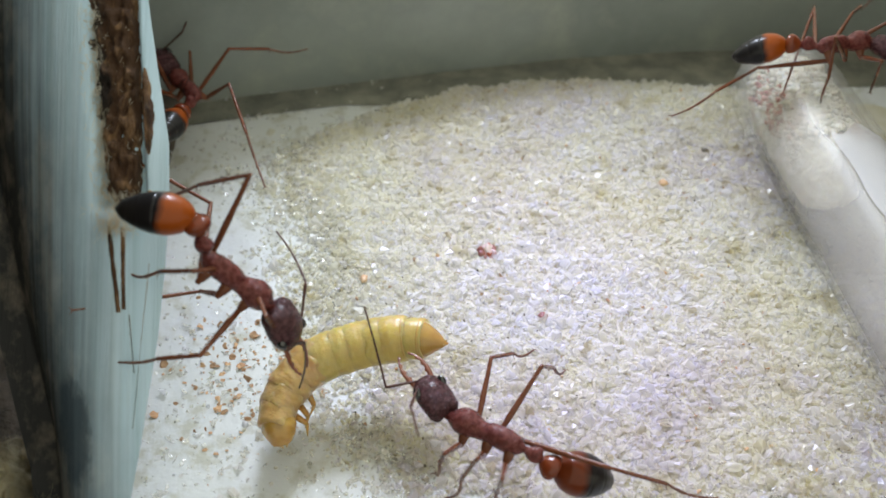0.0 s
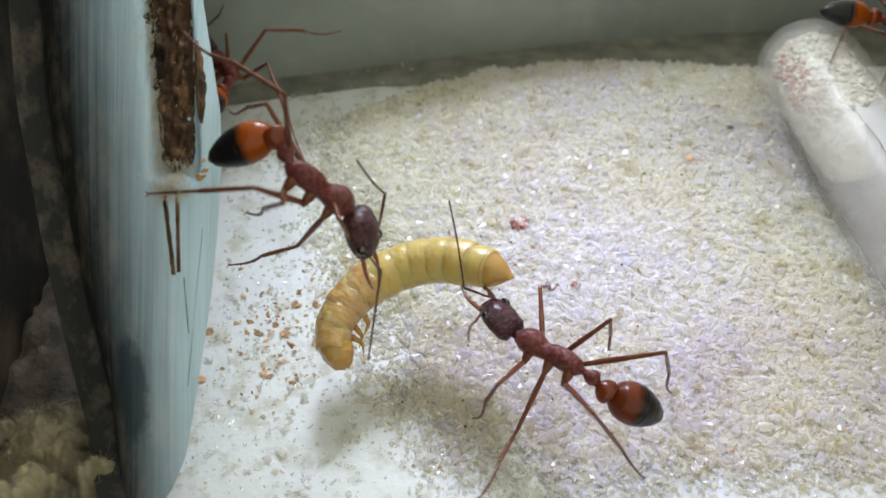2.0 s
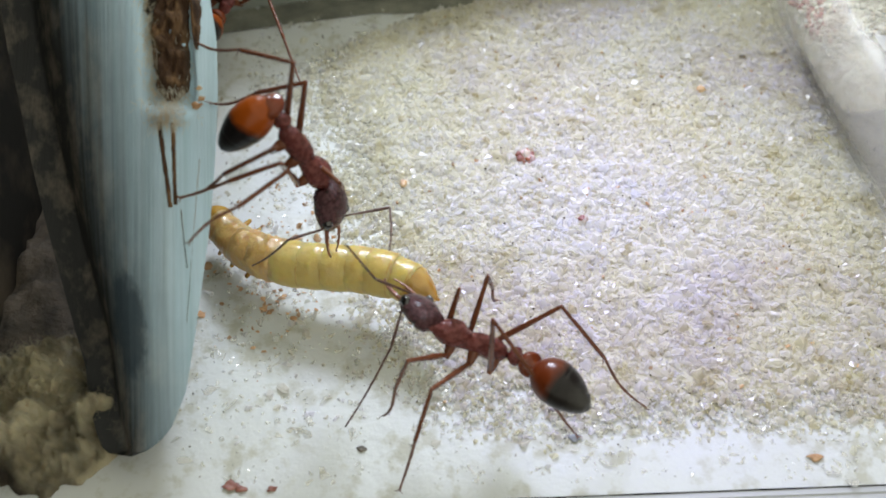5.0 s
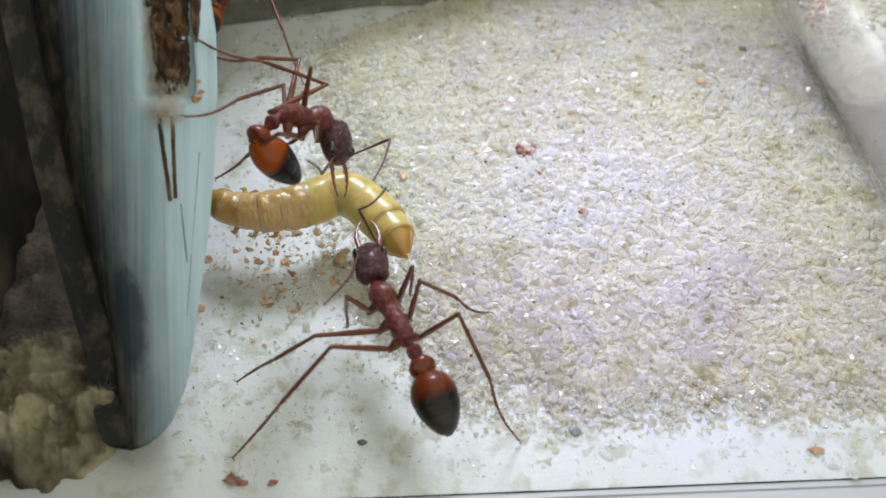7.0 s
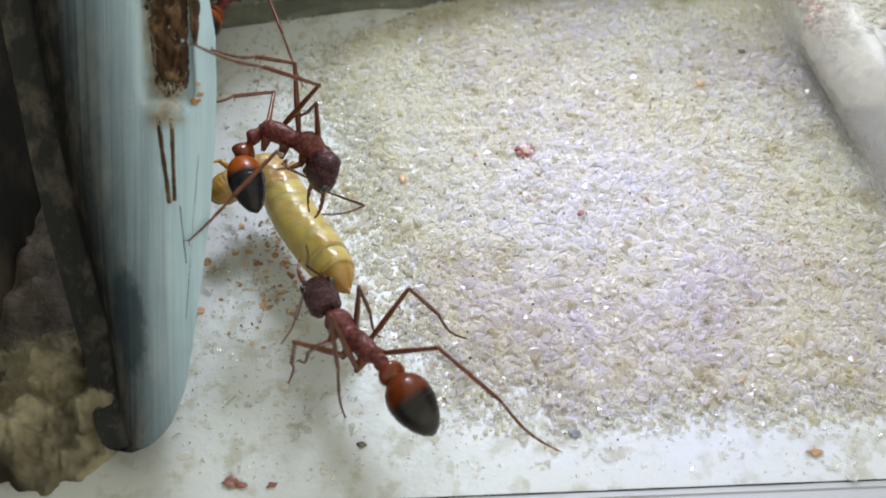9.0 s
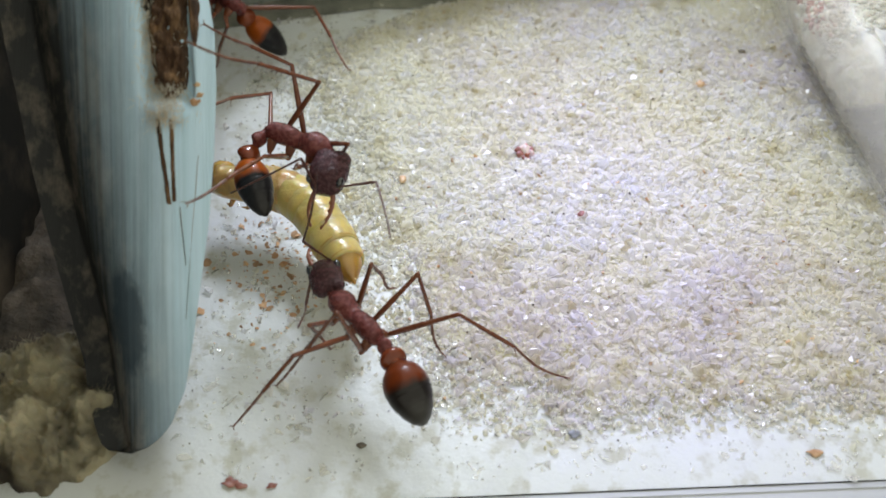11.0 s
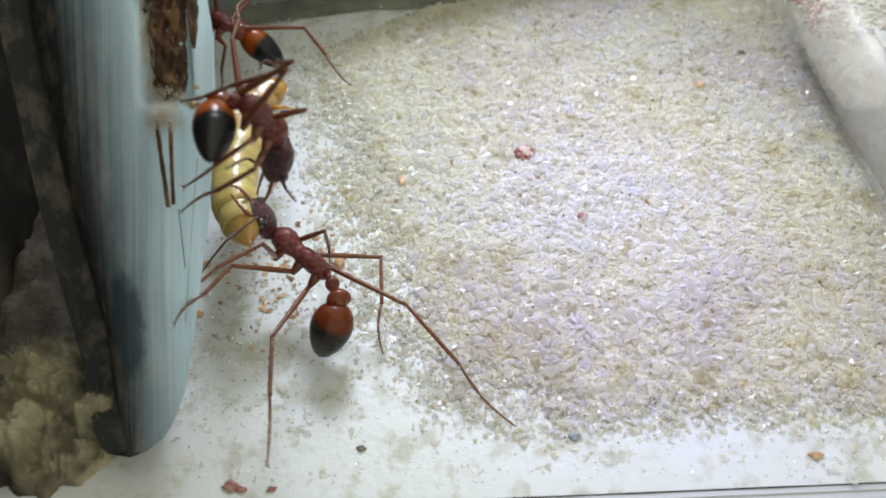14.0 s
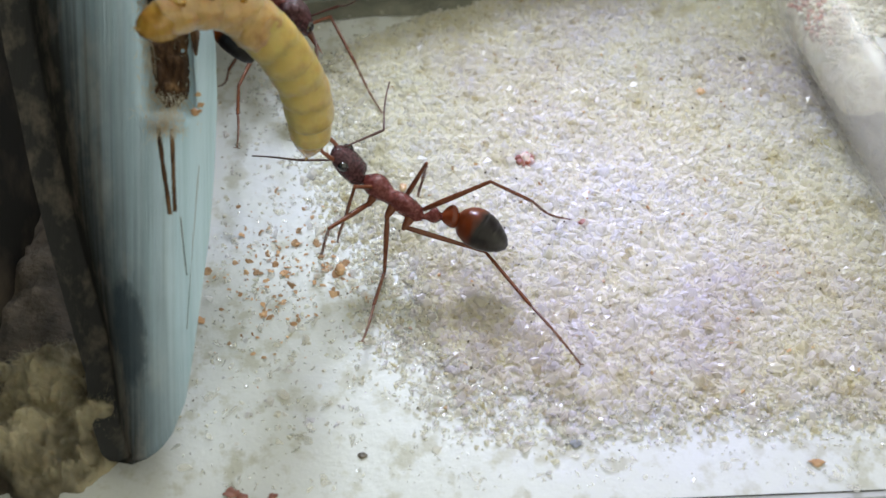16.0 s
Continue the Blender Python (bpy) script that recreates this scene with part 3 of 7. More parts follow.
def pink_cluster():
    """A few grains stuck together, some white and some rusty, with two loose ones beside them."""
    rng = random.Random(41)
    base = (8.1, 12.2)
    lump = new("stained_grain_cluster", None)
    lump.location = (base[0] * MM, base[1] * MM, height_at(*base) * MM)
    tagged(lump, "pink, white and rust red grains stuck together on sand", "debris")
    spots = ((-0.55, 0.25, 0.46, 1), (-0.45, -0.35, 0.40, 1), (0.05, 0.45, 0.48, 0), (0.20, -0.15, 0.50, 0), (0.65, 0.35, 0.42, 1), (0.62, -0.30, 0.40, 0), (0.10, 0.05, 0.42, 2), (-0.15, -0.75, 0.26, 1), (0.35, -0.85, 0.22, 1))
    for x, y, r, tone in spots:
        v, f = blob(rng, r, 0.8, 2)
        part("grain", mesh_from("grain", [(a + x, b + y, c + r * 0.55 + (0.35 if tone == 2 else 0)) for a, b, c in v], f, (PINK, RED_CRUMB, GRAIN)[tone]), lump)


pink_cluster()
pebble("red_crumb", "red brown crumb lying on the bare floor", RED_CRUMB, -15.8, -23.6, 0.46, 4, 0.3)
pebble("red_crumb", "red brown crumb lying on the bare floor", RED_CRUMB, -15.0, -23.8, 0.34, 14, 0.3)
pebble("red_crumb", "small red brown crumb on the bare floor", RED_CRUMB, -12.8, -23.9, 0.30, 5, 0.35)
pebble("red_speck", "tiny rust red grain on the sand", RED_CRUMB, 13.0, 3.7, 0.36, 6)
pebble("orange_speck", "small orange grain on the sand", GRAIN_AMBER, 27.1, 22.3, 0.55, 7)
pebble("orange_speck", "small orange grain on the sand", GRAIN_AMBER, -3.8, 8.4, 0.42, 8)
pebble("dark_speck", "small dark mineral grain on the sand", GRAIN_DARK, 32.7, 28.2, 0.4, 9)
pebble("brown_speck", "small brown grain on the white floor", CRUMB, 28.5, -21.2, 0.34, 10, 0.4)
pebble("slate_flake", "thin slate grey flake on the white floor", SLATE, 10.2, -19.6, 0.36, 11, 0.2)
pebble("dark_speck", "dark grain on the white floor", GRAIN_DARK, -6.2, -20.4, 0.26, 12, 0.4)
pebble("brown_speck", "dark brown lump beside the wood crumbs", CRUMB, -9.2, -1.7, 0.55, 13)
pebble("clear_crystal", "large clear glinting quartz grain", GRAIN, 27.1, -12.7, 0.62, 15)


# ---- the blue slat that leans up out of the box ----
SLAT_TURN = Matrix(((1, 0, 0), (0, 0.743, -0.669), (0, 0.669, 0.743))).to_4x4()   # x across, y along, z out of its face
SLAT_FOOT = Vector((0, -22.4, 3.4))
SLAT_ROWS = ((-0.9, -25.0, -22.9), (-0.5, -25.6, -21.8), (0.2, -26.0, -20.8), (1.2, -26.5, -20.0), (3.75, -27.4, -19.0), (9.4, -29.0, -18.2),
             (16, -30.8, -17.3), (21, -32.0, -16.9), (26, -33.0, -16.7), (30, -33.9, -16.8), (33, -34.4, -17.3), (39, -35.0, -18.3), (48, -35.8, -19.6), (75, -36.4, -22.5))
SIDE = 2.3    # width of the darkened side face


def slot_middle(s):
    return -20.0 - 0.078 * max(0.0, s - 27)


def slat_edges(s):
    ss = [r[0] for r in SLAT_ROWS]
    return float(np.interp(s, ss, [r[1] for r in SLAT_ROWS])), float(np.interp(s, ss, [r[2] for r in SLAT_ROWS]))


def slat_face(s, x):
    """How far the slat's face stands out at a place on it: a rounded front and a bevel on the right."""
    l, r = slat_edges(s)
    l += SIDE
    u = (x - l) / (r - l)
    body = min(1.0, 0.25 + (s + 1.0) / 12.0)
    drop = 6.0 * ((0.70 - u) / 0.70) ** 2.6 if u < 0.70 else 0.25 * ((u - 0.70) / 0.12) ** 2 if u < 0.82 else 0.25 + 1.3 * ((u - 0.82) / 0.18) ** 1.2
    drop = min(drop, 6.6)
    if s > 24.5:      # the gnawed slot is sunk into the face
        k = max(0.0, min(1.0, (1.95 - abs(x - slot_middle(s))) / 0.5)) * min(1.0, (s - 24.5) / 0.9)
        drop += 1.3 * k * k * (3 - 2 * k)
    return 0.2 - drop * body - (1 - body) * 0.6


def build_slat():
    ss = list(np.linspace(-0.9, 4, 12)) + list(np.linspace(4.6, 40, 64)) + list(np.linspace(42, 75, 16))
    across = 64
    verts, faces = [], []
    for s in ss:
        l, r = slat_edges(s)
        for k in range(across + 1):
            u = 0.5 - 0.5 * math.cos(math.pi * k / across)
            x = l + (r - l) * u
            verts.append((x, s, slat_face(s, x) + 0.05 * noise.noise(Vector((x * 1.2, s * 0.12, 0)))))
        back = -7.6 * min(1.0, 0.55 + (s + 0.9) / 9)
        for k in range(across + 1):
            u = 0.5 + 0.5 * math.cos(math.pi * k / across)
            x = l + (r - 2.1 - l) * u      # the back is narrower than the face
            verts.append((x, s, back * (1 - 0.35 * abs(2 * u - 1) ** 3)))
    n = 2 * (across + 1)
    for i in range(len(ss) - 1):
        for k in range(n):
            a, b = i * n + k, i * n + (k + 1) % n
            faces.append((a, b, b + n, a + n))
    faces.append(tuple(reversed(range(n))))
    faces.append(tuple(range((len(ss) - 1) * n, len(ss) * n)))
    slat = new("blue_slat", None)
    slat.matrix_basis = Matrix.Translation(SLAT_FOOT * MM) @ SLAT_TURN
    tagged(slat, "leaning blue painted wooden slat with a gnawed brown slot", "slat")
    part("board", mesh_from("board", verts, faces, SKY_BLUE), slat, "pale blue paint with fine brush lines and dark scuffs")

    def strip(name, mat, label, s0, s1, mid, half, lift, seed, rough=0.25, steps=50):
        v, f = [], []
        cols = 9 if half(0.5 * (s0 + s1)) < 1 else 26
        for i in range(steps + 1):
            s = s0 + (s1 - s0) * i / steps
            c, h = mid(s), half(s)
            for k in range(cols + 1):
                u = 2 * k / cols - 1
                jag = min(1.0, 1.2 * h) * 0.16 * noise.noise(Vector((s * 1.3, u * 2, seed))) + min(1.0, 2 * h) * 0.09 * noise.noise(Vector((s * 5, u * 3, seed)))
                x = c + u * h + jag
                z = slat_face(s, x) + lift * (1 - u ** 4) + rough * noise.noise(Vector((x * 2.4, s * 1.1, seed + 4))) * (1 - u ** 6) - 0.12 * abs(u) ** 8
                v.append((x, s, z))
        for i in range(steps):
            for k in range(cols):
                a = i * (cols + 1) + k
                f.append((a, a + 1, a + cols + 2, a + cols + 1))
        return part(name, mesh_from(name, v, f, mat), slat, label)

    strip("slot", BARE_WOOD, "torn dark brown gnawed wood", 25.2, 75, slot_middle, lambda s: min(1.7, 1.15 + 0.06 * (s - 25)) * min(1, (s - 24.9) / 1.2), 0.75, 2, 1.1, 260)
    strip("splinter", BARE_WOOD, "", 29.0, 35.5, lambda s: slot_middle(s) + 2.1, lambda s: 0.45 * math.sin(math.pi * (s - 28.9) / 6.8) + 0.05, 0.25, 5, 0.3, 30)
    strip("scratch", BARE_WOOD, "", 17.6, 23.6, lambda s: -19.65 + (23 - s) * 0.03, lambda s: 0.17, 0.08, 7, 0.1, 30)
    strip("scratch", BARE_WOOD, "", 17.4, 23.6, lambda s: -20.55 + (23 - s) * 0.13, lambda s: 0.20, 0.08, 8, 0.1, 30)
    strip("scratch", BARE_WOOD, "", 13.0, 17.2, lambda s: -19.1 + (17 - s) * 0.08, lambda s: 0.035, 0.02, 9, 0.02, 30)
    strip("scratch", BARE_WOOD, "", 9.0, 21.0, lambda s: -17.9 - (21 - s) * 0.08, lambda s: 0.02, 0.015, 10, 0.01, 30)
    # torn white fluff hanging at the lower end and the side of the slot
    rng = random.Random(21)
    pieces = []
    for i in range(1500):
        if i < 620:
            s, x = rng.uniform(23.2, 26.4), rng.gauss(-20.0, 0.7)
        else:
            s = rng.uniform(26, 40)
            x = slot_middle(s) + (rng.gauss(-1.35, 0.25) if rng.random() < 0.9 else rng.uniform(-1.5, 1.5))
        z = slat_face(s, x) + rng.uniform(0.1, 0.7)
        a = Vector((x, s, z))
        d = Vector((rng.gauss(0, 0.17), rng.gauss(-0.15, 0.28), rng.uniform(0.0, 0.2)))
        b, c = a + d * 0.6, a + d * 1.2 + Vector((rng.gauss(0, 0.17), rng.gauss(0, 0.2), 0))
        for p, q in ((a, b), (b, c)):
            if (q - p).length > 0.05:
                pieces.append(moved(loft([(0, 0.020, 0.020, 0, 0), ((q - p).length, 0.010, 0.010, 0, 0)], 4, False), along(p, q)))
    part("fluff", mesh_from("fluff", *join(*pieces), FIBRE), slat, "torn whitish wood fibres")
    for s, x, r, sd in ((24.9, -18.05, 0.36, 2), (25.4, -17.8, 0.26, 5), (26.2, -17.9, 0.22, 3)):
        v, f = flake(random.Random(sd), r, 0.5)
        part("flake", mesh_from("flake", [(a + x, b + s, c + slat_face(s, x) + r * 0.3) for a, b, c in v], f, GRAIN_AMBER), slat, "orange brown wood flake")


build_slat()


# ---- dark litter and cotton behind the slat ----
def mound(name, label, mat, x0, x1, y0, y1, top, seed, nx=80, ny=80, freq=0.22, cat="litter", heap=False):
    def z(x, y):
        ex = min((x - x0), (x1 - x)) / (x1 - x0) * 2
        ey = min((y - y0), (y1 - y)) / (y1 - y0) * 2
        e = max(0.0, min(1.0, 2.0 * min(ex, ey)))
        p = Vector((x * freq, y * freq, seed))
        if heap:
            d = 1 - ((2 * x - x0 - x1) / (x1 - x0)) ** 2 - ((2 * y - y0 - y1) / (y1 - y0)) ** 2
            e = max(0.0, min(1.0, 1.5 * d + 0.5 * noise.noise(p * 1.7)))
        return (-1.1 if heap else -0.6) + e * top * (0.75 + 0.7 * noise.noise(p) + 0.35 * noise.noise(p * 2.7) + 0.18 * noise.noise(p * 7))
    ob = new(name, mesh_from(name, *grid_sheet(x0, x1, y0, y1, nx, ny, z), mat))
    tagged(ob, label, cat, kind="stuff")
    return z


mound("nest_litter", "dark crumbly nest litter heaped against the side wall", SOIL, -40, -25.6, -22, 47, 3.2, 4, freq=0.16)
cotton_top = mound("cotton_wad", "dirty cream cotton wad lying in the litter", COTTON, -39.0, -23.2, -25.0, -9.4, 4.2, 9, 210, 190, 0.30, "cotton", True)


def cotton_fuzz():
    """Loose fibres standing off the wad."""
    rng = random.Random(31)
    pieces = []
    for _ in range(17000):
        x, y = rng.uniform(-41, -23.4), rng.uniform(-25.2, -8.8)
        a = Vector((x, y, cotton_top(x, y) + rng.uniform(-0.15, 0.35)))
        if a.z < 0.3:
            continue
        d = Vector((rng.gauss(0, 1), rng.gauss(0, 1), rng.gauss(0.2, 0.7))).normalized() * rng.uniform(0.07, 0.20)
        b = a + d
        c = b + (d + Vector((rng.gauss(0, 0.5), rng.gauss(0, 0.5), rng.gauss(0, 0.4)))) * 0.8
        for p, q in ((a, b), (b, c)):
            pieces.append(moved(loft([(0, 0.010, 0.010, 0, 0), ((q - p).length, 0.007, 0.007, 0, 0)], 3, False), along(p, q)))
    return join(*pieces)


tagged(new("cotton_fibres", mesh_from("cotton_fibres", *cotton_fuzz(), COTTON)), "loose cream fibres teased out of the cotton wad", "cotton", kind="stuff")


# ---- the clear tube on the sand ----
def build_tube():
    tube = new("specimen_tube", None)
    a, b = Vector((41.0, 31.0, 5.7)), Vector((46.2, -13.0, 5.7))
    tube.matrix_basis = Matrix.Translation(a * MM) @ along((0, 0, 0), b - a)
    tagged(tube, "hazy clear plastic tube packed with cream filling, lying on the sand", "tube")
    R, n = 5.7, 48
    length = (b - a).length
    rings = [(-R * math.sin(t), R * math.cos(t) + 0.001, R * math.cos(t) + 0.001, 0, 0) for t in np.linspace(math.pi / 2, 0, 12)]
    rings += [(length * i / 8, R, R, 0, 0) for i in range(1, 9)]
    inner = [(y if y > 0 else y * 0.86, w * 0.88, h * 0.88, 0, 0) for y, w, h, _, _ in reversed(rings)]
    shell = part("tube_wall", mesh_from("tube_wall", *loft(rings + inner, n, False), TUBE), tube, "hazy scratched clear plastic")
    shell.visible_shadow = False
    # the filling sits in the round end and breaks off in a ragged slope
    keys = [(-3.0, 0.3), (-2.7, 1.7), (-1.9, 3.0), (-0.4, 4.1), (1.4, 4.55), (5.0, 4.6), (9.0, 4.55), (12.5, 4.2), (14.5, 3.2), (16.0, 1.2)]
    rings = [(y, r, r, 0, 0) for y, r in keys]
    verts, faces = loft(smooth_rings(rings, 90), 72)
    lumps = []
    for v in verts:
        p = Vector(v)
        k = 1 + 0.05 * noise.noise(p * 0.55) + 0.07 * noise.noise(p * 1.3) + 0.05 * noise.noise(p * 2.6) + 0.03 * noise.noise(p * 5.0) - 0.04
        slope = max(0.0, v[1] - 6.0) / 9.0
        lumps.append((v[0] * k, v[1] + 4.5 * slope * (v[0] / 5.0 + 0.4 * noise.noise(p * 0.5)), v[2] * k))
    part("filling", mesh_from("filling", lumps, faces, FILL), tube, "lumpy cream filling")
    # stained patch and frosted film inside the wall
    def patch(name, mat, y0, y1, a0, a1, r, seed, label):
        v, f = [], []
        ny, na = 30, 20
        for i in range(ny + 1):
            for k in range(na + 1):
                u, w = i / ny, k / na
                ang = a0 + (a1 - a0) * w + 0.16 * noise.noise(Vector((u * 5, w * 3, seed)))
                y = y0 + (y1 - y0) * u + 1.6 * noise.noise(Vector((u * 3, w * 5, seed + 3)))
                rr = r * (math.sqrt(max(0.05, 1 - (min(0, y) / 5.4) ** 2))) + 0.05 * noise.noise(Vector((u * 9, w * 9, seed)))
                v.append((rr * math.cos(ang), y, rr * math.sin(ang)))
        for i in range(ny):
            for k in range(na):
                q = i * (na + 1) + k
                f.append((q, q + 1, q + na + 2, q + na + 1))
        return part(name, mesh_from(name, v, f, mat), tube, label)

    # loose crumbs on the filling, and a ragged red-brown stain made of small scales
    def crumbs(name, mat, count, place, size, seed, label):
        rng = random.Random(seed)
        bits = []
        for _ in range(count):
            y, ang = place(rng)
            r = rng.uniform(4.2, 4.55) * math.sqrt(max(0.1, 1 - (min(0.0, y - 1.0) / 4.6) ** 2))
            v, f = blob(rng, size(rng), 0.7)
            bits.append(moved((v, f), Matrix.Translation((r * math.cos(ang), y, r * math.sin(ang)))))
        part(name, mesh_from(name, *join(*bits), mat), tube, label)

    crumbs("crumbs", CREAM, 1200, lambda g: (g.uniform(-2.2, 12.5), radians(g.uniform(10, 130))), lambda g: min(0.48, 0.09 + g.expovariate(8)), 5, "crumbled whitish lumps")
    crumbs("stain", STAIN, 300, lambda g: (g.gauss(4.8, 2.2), radians(g.gauss(27, 9))), lambda g: min(0.5, 0.10 + g.expovariate(8)), 6, "faded red-brown stain")
    patch("film", FROST, 13.0, length - 1, radians(70), radians(172), 5.3, 8, "frosted bluish film")
    patch("haze", HAZE, 7.0, length - 1, radians(-20), radians(66), 5.15, 14, "beige haze of dried moisture")
    plug = [(length - 3.0, 5.2, 5.2, 0, 0), (length + 0.5, 5.3, 5.3, 0, 0), (length + 1.6, 4.6, 4.6, 0, 0), (length + 2.4, 3.0, 3.0, 0, -0.3)]
    part("stopper", mesh_from("stopper", *loft(smooth_rings(plug, 12), 28), FROST), tube, "milky bluish stopper")


build_tube()


# ---- the ants ----
HEAD_LEN, TRUNK_LEN, WAIST_LEN, GASTER_LEN = 3.5, 6.6, 3.2, 6.0
FEMUR_LEN, SHANK_LEN = (5.2, 5.8, 7.2), (8.2, 9.4, 13.2)
SCAPE_LEN, FLAGELLUM_LEN = 3.8, 7.2
HIP_AT = (0.30, 0.60, 0.88)
SIDES = (("R", 1), ("L", -1))


def pitted(verts, depth, freq):
    """Push a skin in and out by a coarse grain."""
    out = []
    for v in verts:
        p = Vector(v)
        k = noise.noise(p * freq) + 0.6 * noise.noise(p * freq * 2.1)
        out.append((v[0] * (1 + depth * k), v[1], v[2] * (1 + depth * k)))
    return out


def head_mesh(k):
    keys = [(-0.15, 0.35, 0.32, 0, 0), (0.12, 1.05, 0.78, 0, 0), (0.7, 1.50, 1.06, 0, 0.05), (1.7, 1.60, 1.14, 0, 0.08), (2.5, 1.50, 0.98, 0, 0.02), (3.1, 1.22, 0.72, 0, -0.05), (3.5, 0.78, 0.42, 0, -0.12)]
    verts, faces = loft(smooth_rings(keys, 60), 56)
    verts = pitted(verts, 0.022, 4.6)
    verts = [(x * (1 + 0.05 * (1 if y < 0.7 else 0) * (abs(x) > 0.6)), y - (0.28 if y < 0.6 and abs(x) > 0.5 else 0) * min(1, abs(x)), z) for x, y, z in verts]
    return mesh_from("head", [(x * k, y, z * k) for x, y, z in verts], faces, HEAD)


def mandible_mesh(sg):
    rings = []
    for i in range(15):
        u = i / 14
        x = sg * (0.72 + 0.42 * math.sin(u * 2.2) - 0.62 * u * u)
        tooth = 0.07 * (i % 3 == 1) * (u > 0.25)
        rings.append((3.2 + 3.0 * u, 0.24 * (1 - 0.72 * u) + tooth, 0.17 * (1 - 0.7 * u), x - sg * tooth, -0.12 - 0.25 * u * u))
    return mesh_from("mandible", *loft(rings, 10), MANDIBLE)


def eye_mesh(sg, k):
    bm = bmesh.new()
    bmesh.ops.create_uvsphere(bm, u_segments=18, v_segments=12, radius=1.0)
    v = [(sg * 1.27 * k + p.co.x * 0.34, 2.42 + p.co.y * 0.50, 0.34 + p.co.z * 0.46) for p in bm.verts]
    f = [tuple(q.index for q in p.verts) for p in bm.faces]
    bm.free()
    return mesh_from("eye", v, f, EYE)


def trunk_mesh():
    keys = [(-0.1, 0.32, 0.36, 0, -0.15), (0.35, 0.72, 0.80, 0, -0.05), (1.3, 0.90, 1.02, 0, 0.0), (2.5, 0.86, 0.98, 0, 0.02), (3.3, 0.76, 0.78, 0, -0.10), (3.75, 0.86, 0.90, 0, 0.0),
            (4.6, 1.16, 1.14, 0, 0.12), (5.4, 1.06, 1.02, 0, 0.06), (6.0, 0.66, 0.68, 0, -0.08), (6.4, 0.36, 0.38, 0, -0.15), (6.9, 0.30, 0.30, 0, -0.1)]
    verts, faces = loft(smooth_rings(keys, 90), 40)
    return mesh_from("mesosoma", [(x * 0.92, y, z * 0.94) for x, y, z in pitted(verts, 0.034, 3.0)], faces, CHITIN)


def petiole_mesh():
    keys = [(-0.1, 0.26, 0.26, 0, 0), (0.35, 0.27, 0.30, 0, 0), (0.8, 0.52, 0.66, 0, 0.14), (1.2, 0.60, 0.74, 0, 0.18), (1.55, 0.40, 0.46, 0, 0.05), (1.85, 0.26, 0.28, 0, 0)]
    return mesh_from("petiole", *loft(smooth_rings(keys, 22), 18), CHITIN)


def postpetiole_mesh():
    keys = [(1.7, 0.26, 0.28, 0, 0), (2.0, 0.64, 0.62, 0, 0.02), (2.5, 0.98, 0.95, 0, 0.06), (2.95, 0.98, 0.95, 0, 0.05), (3.25, 0.50, 0.50, 0, 0), (3.4, 0.42, 0.42, 0, 0)]
    return mesh_from("postpetiole", *loft(smooth_rings(keys, 20), 20), ORANGE)


def gaster_mesh(k_len, k_wide, mat):
    keys = [(-0.12, 0.42, 0.42, 0, 0), (0.15, 0.90, 0.88, 0, 0.02), (0.8, 1.46, 1.42, 0, 0.05), (1.8, 1.80, 1.74, 0, 0.06), (2.9, 1.82, 1.76, 0, 0.03), (4.0, 1.58, 1.52, 0, 0), (5.0, 1.18, 1.13, 0, -0.05), (5.7, 0.74, 0.70, 0, -0.1), (6.1, 0.24, 0.24, 0, -0.12)]
    rings = []
    for y, w, h, dx, dz in smooth_rings(keys, 54):
        k = 1.0
        for seam in (2.75, 4.15, 5.05):
            if seam < y < seam + 0.13:
                k = 0.965
        rings.append((y * 0.90 * k_len, w * k * k_wide, h * k * k_wide, dx, dz))
    return mesh_from("gaster", *loft(rings, 30), mat)


def coxa_mesh(sg):
    verts, faces = loft(smooth_rings([(-0.35, 0.2, 0.2, 0, 0), (0.1, 0.42, 0.42, 0, 0), (0.6, 0.36, 0.36, 0, 0), (1.1, 0.22, 0.22, 0, 0), (1.25, 0.16, 0.16, 0, 0)], 12), 12)
    return mesh_from("coxa", *moved((verts, faces), along((-sg * 0.25, 0, 0.35), (sg * 0.5, 0, -0.35))), LEG)


def femur_mesh(length):
    keys = [(0, 0.15, 0.15, 0, 0), (0.3, 0.21, 0.21, 0, 0), (length * 0.35, 0.235, 0.255, 0, 0), (length * 0.75, 0.18, 0.19, 0, 0), (length - 0.15, 0.17, 0.17, 0, 0), (length + 0.12, 0.13, 0.13, 0, 0)]
    return mesh_from("femur", *loft(smooth_rings(keys, 22), 12), LEG)


def tibia_mesh(length):
    n = length * 0.50
    keys = [(-0.12, 0.13, 0.13, 0, 0), (0.15, 0.14, 0.14, 0, 0), (n * 0.5, 0.165, 0.165, 0, 0), (n - 0.1, 0.16, 0.16, 0, 0), (n + 0.05, 0.12, 0.12, 0, 0)]
    spur = moved(loft([(0, 0.045, 0.045, 0, 0), (0.55, 0.012, 0.012, 0, 0)], 5), along((0, n - 0.05, -0.12), (0.15, n + 0.3, -0.5)))
    hairs = []
    rng = random.Random(int(length * 10))
    for _ in range(26):
        y, a = rng.uniform(0.3, n), rng.random() * 6.28
        p = Vector((0.17 * math.cos(a), y, 0.17 * math.sin(a)))
        hairs.append(moved(loft([(0, 0.014, 0.014, 0, 0), (0.28, 0.004, 0.004, 0, 0)], 3, False), along(p, p * 1.0 + Vector((0.6 * math.cos(a), 0.5, 0.6 * math.sin(a))))))
    return mesh_from("tibia", *join(loft(smooth_rings(keys, 16), 12), spur, *hairs), LEG)


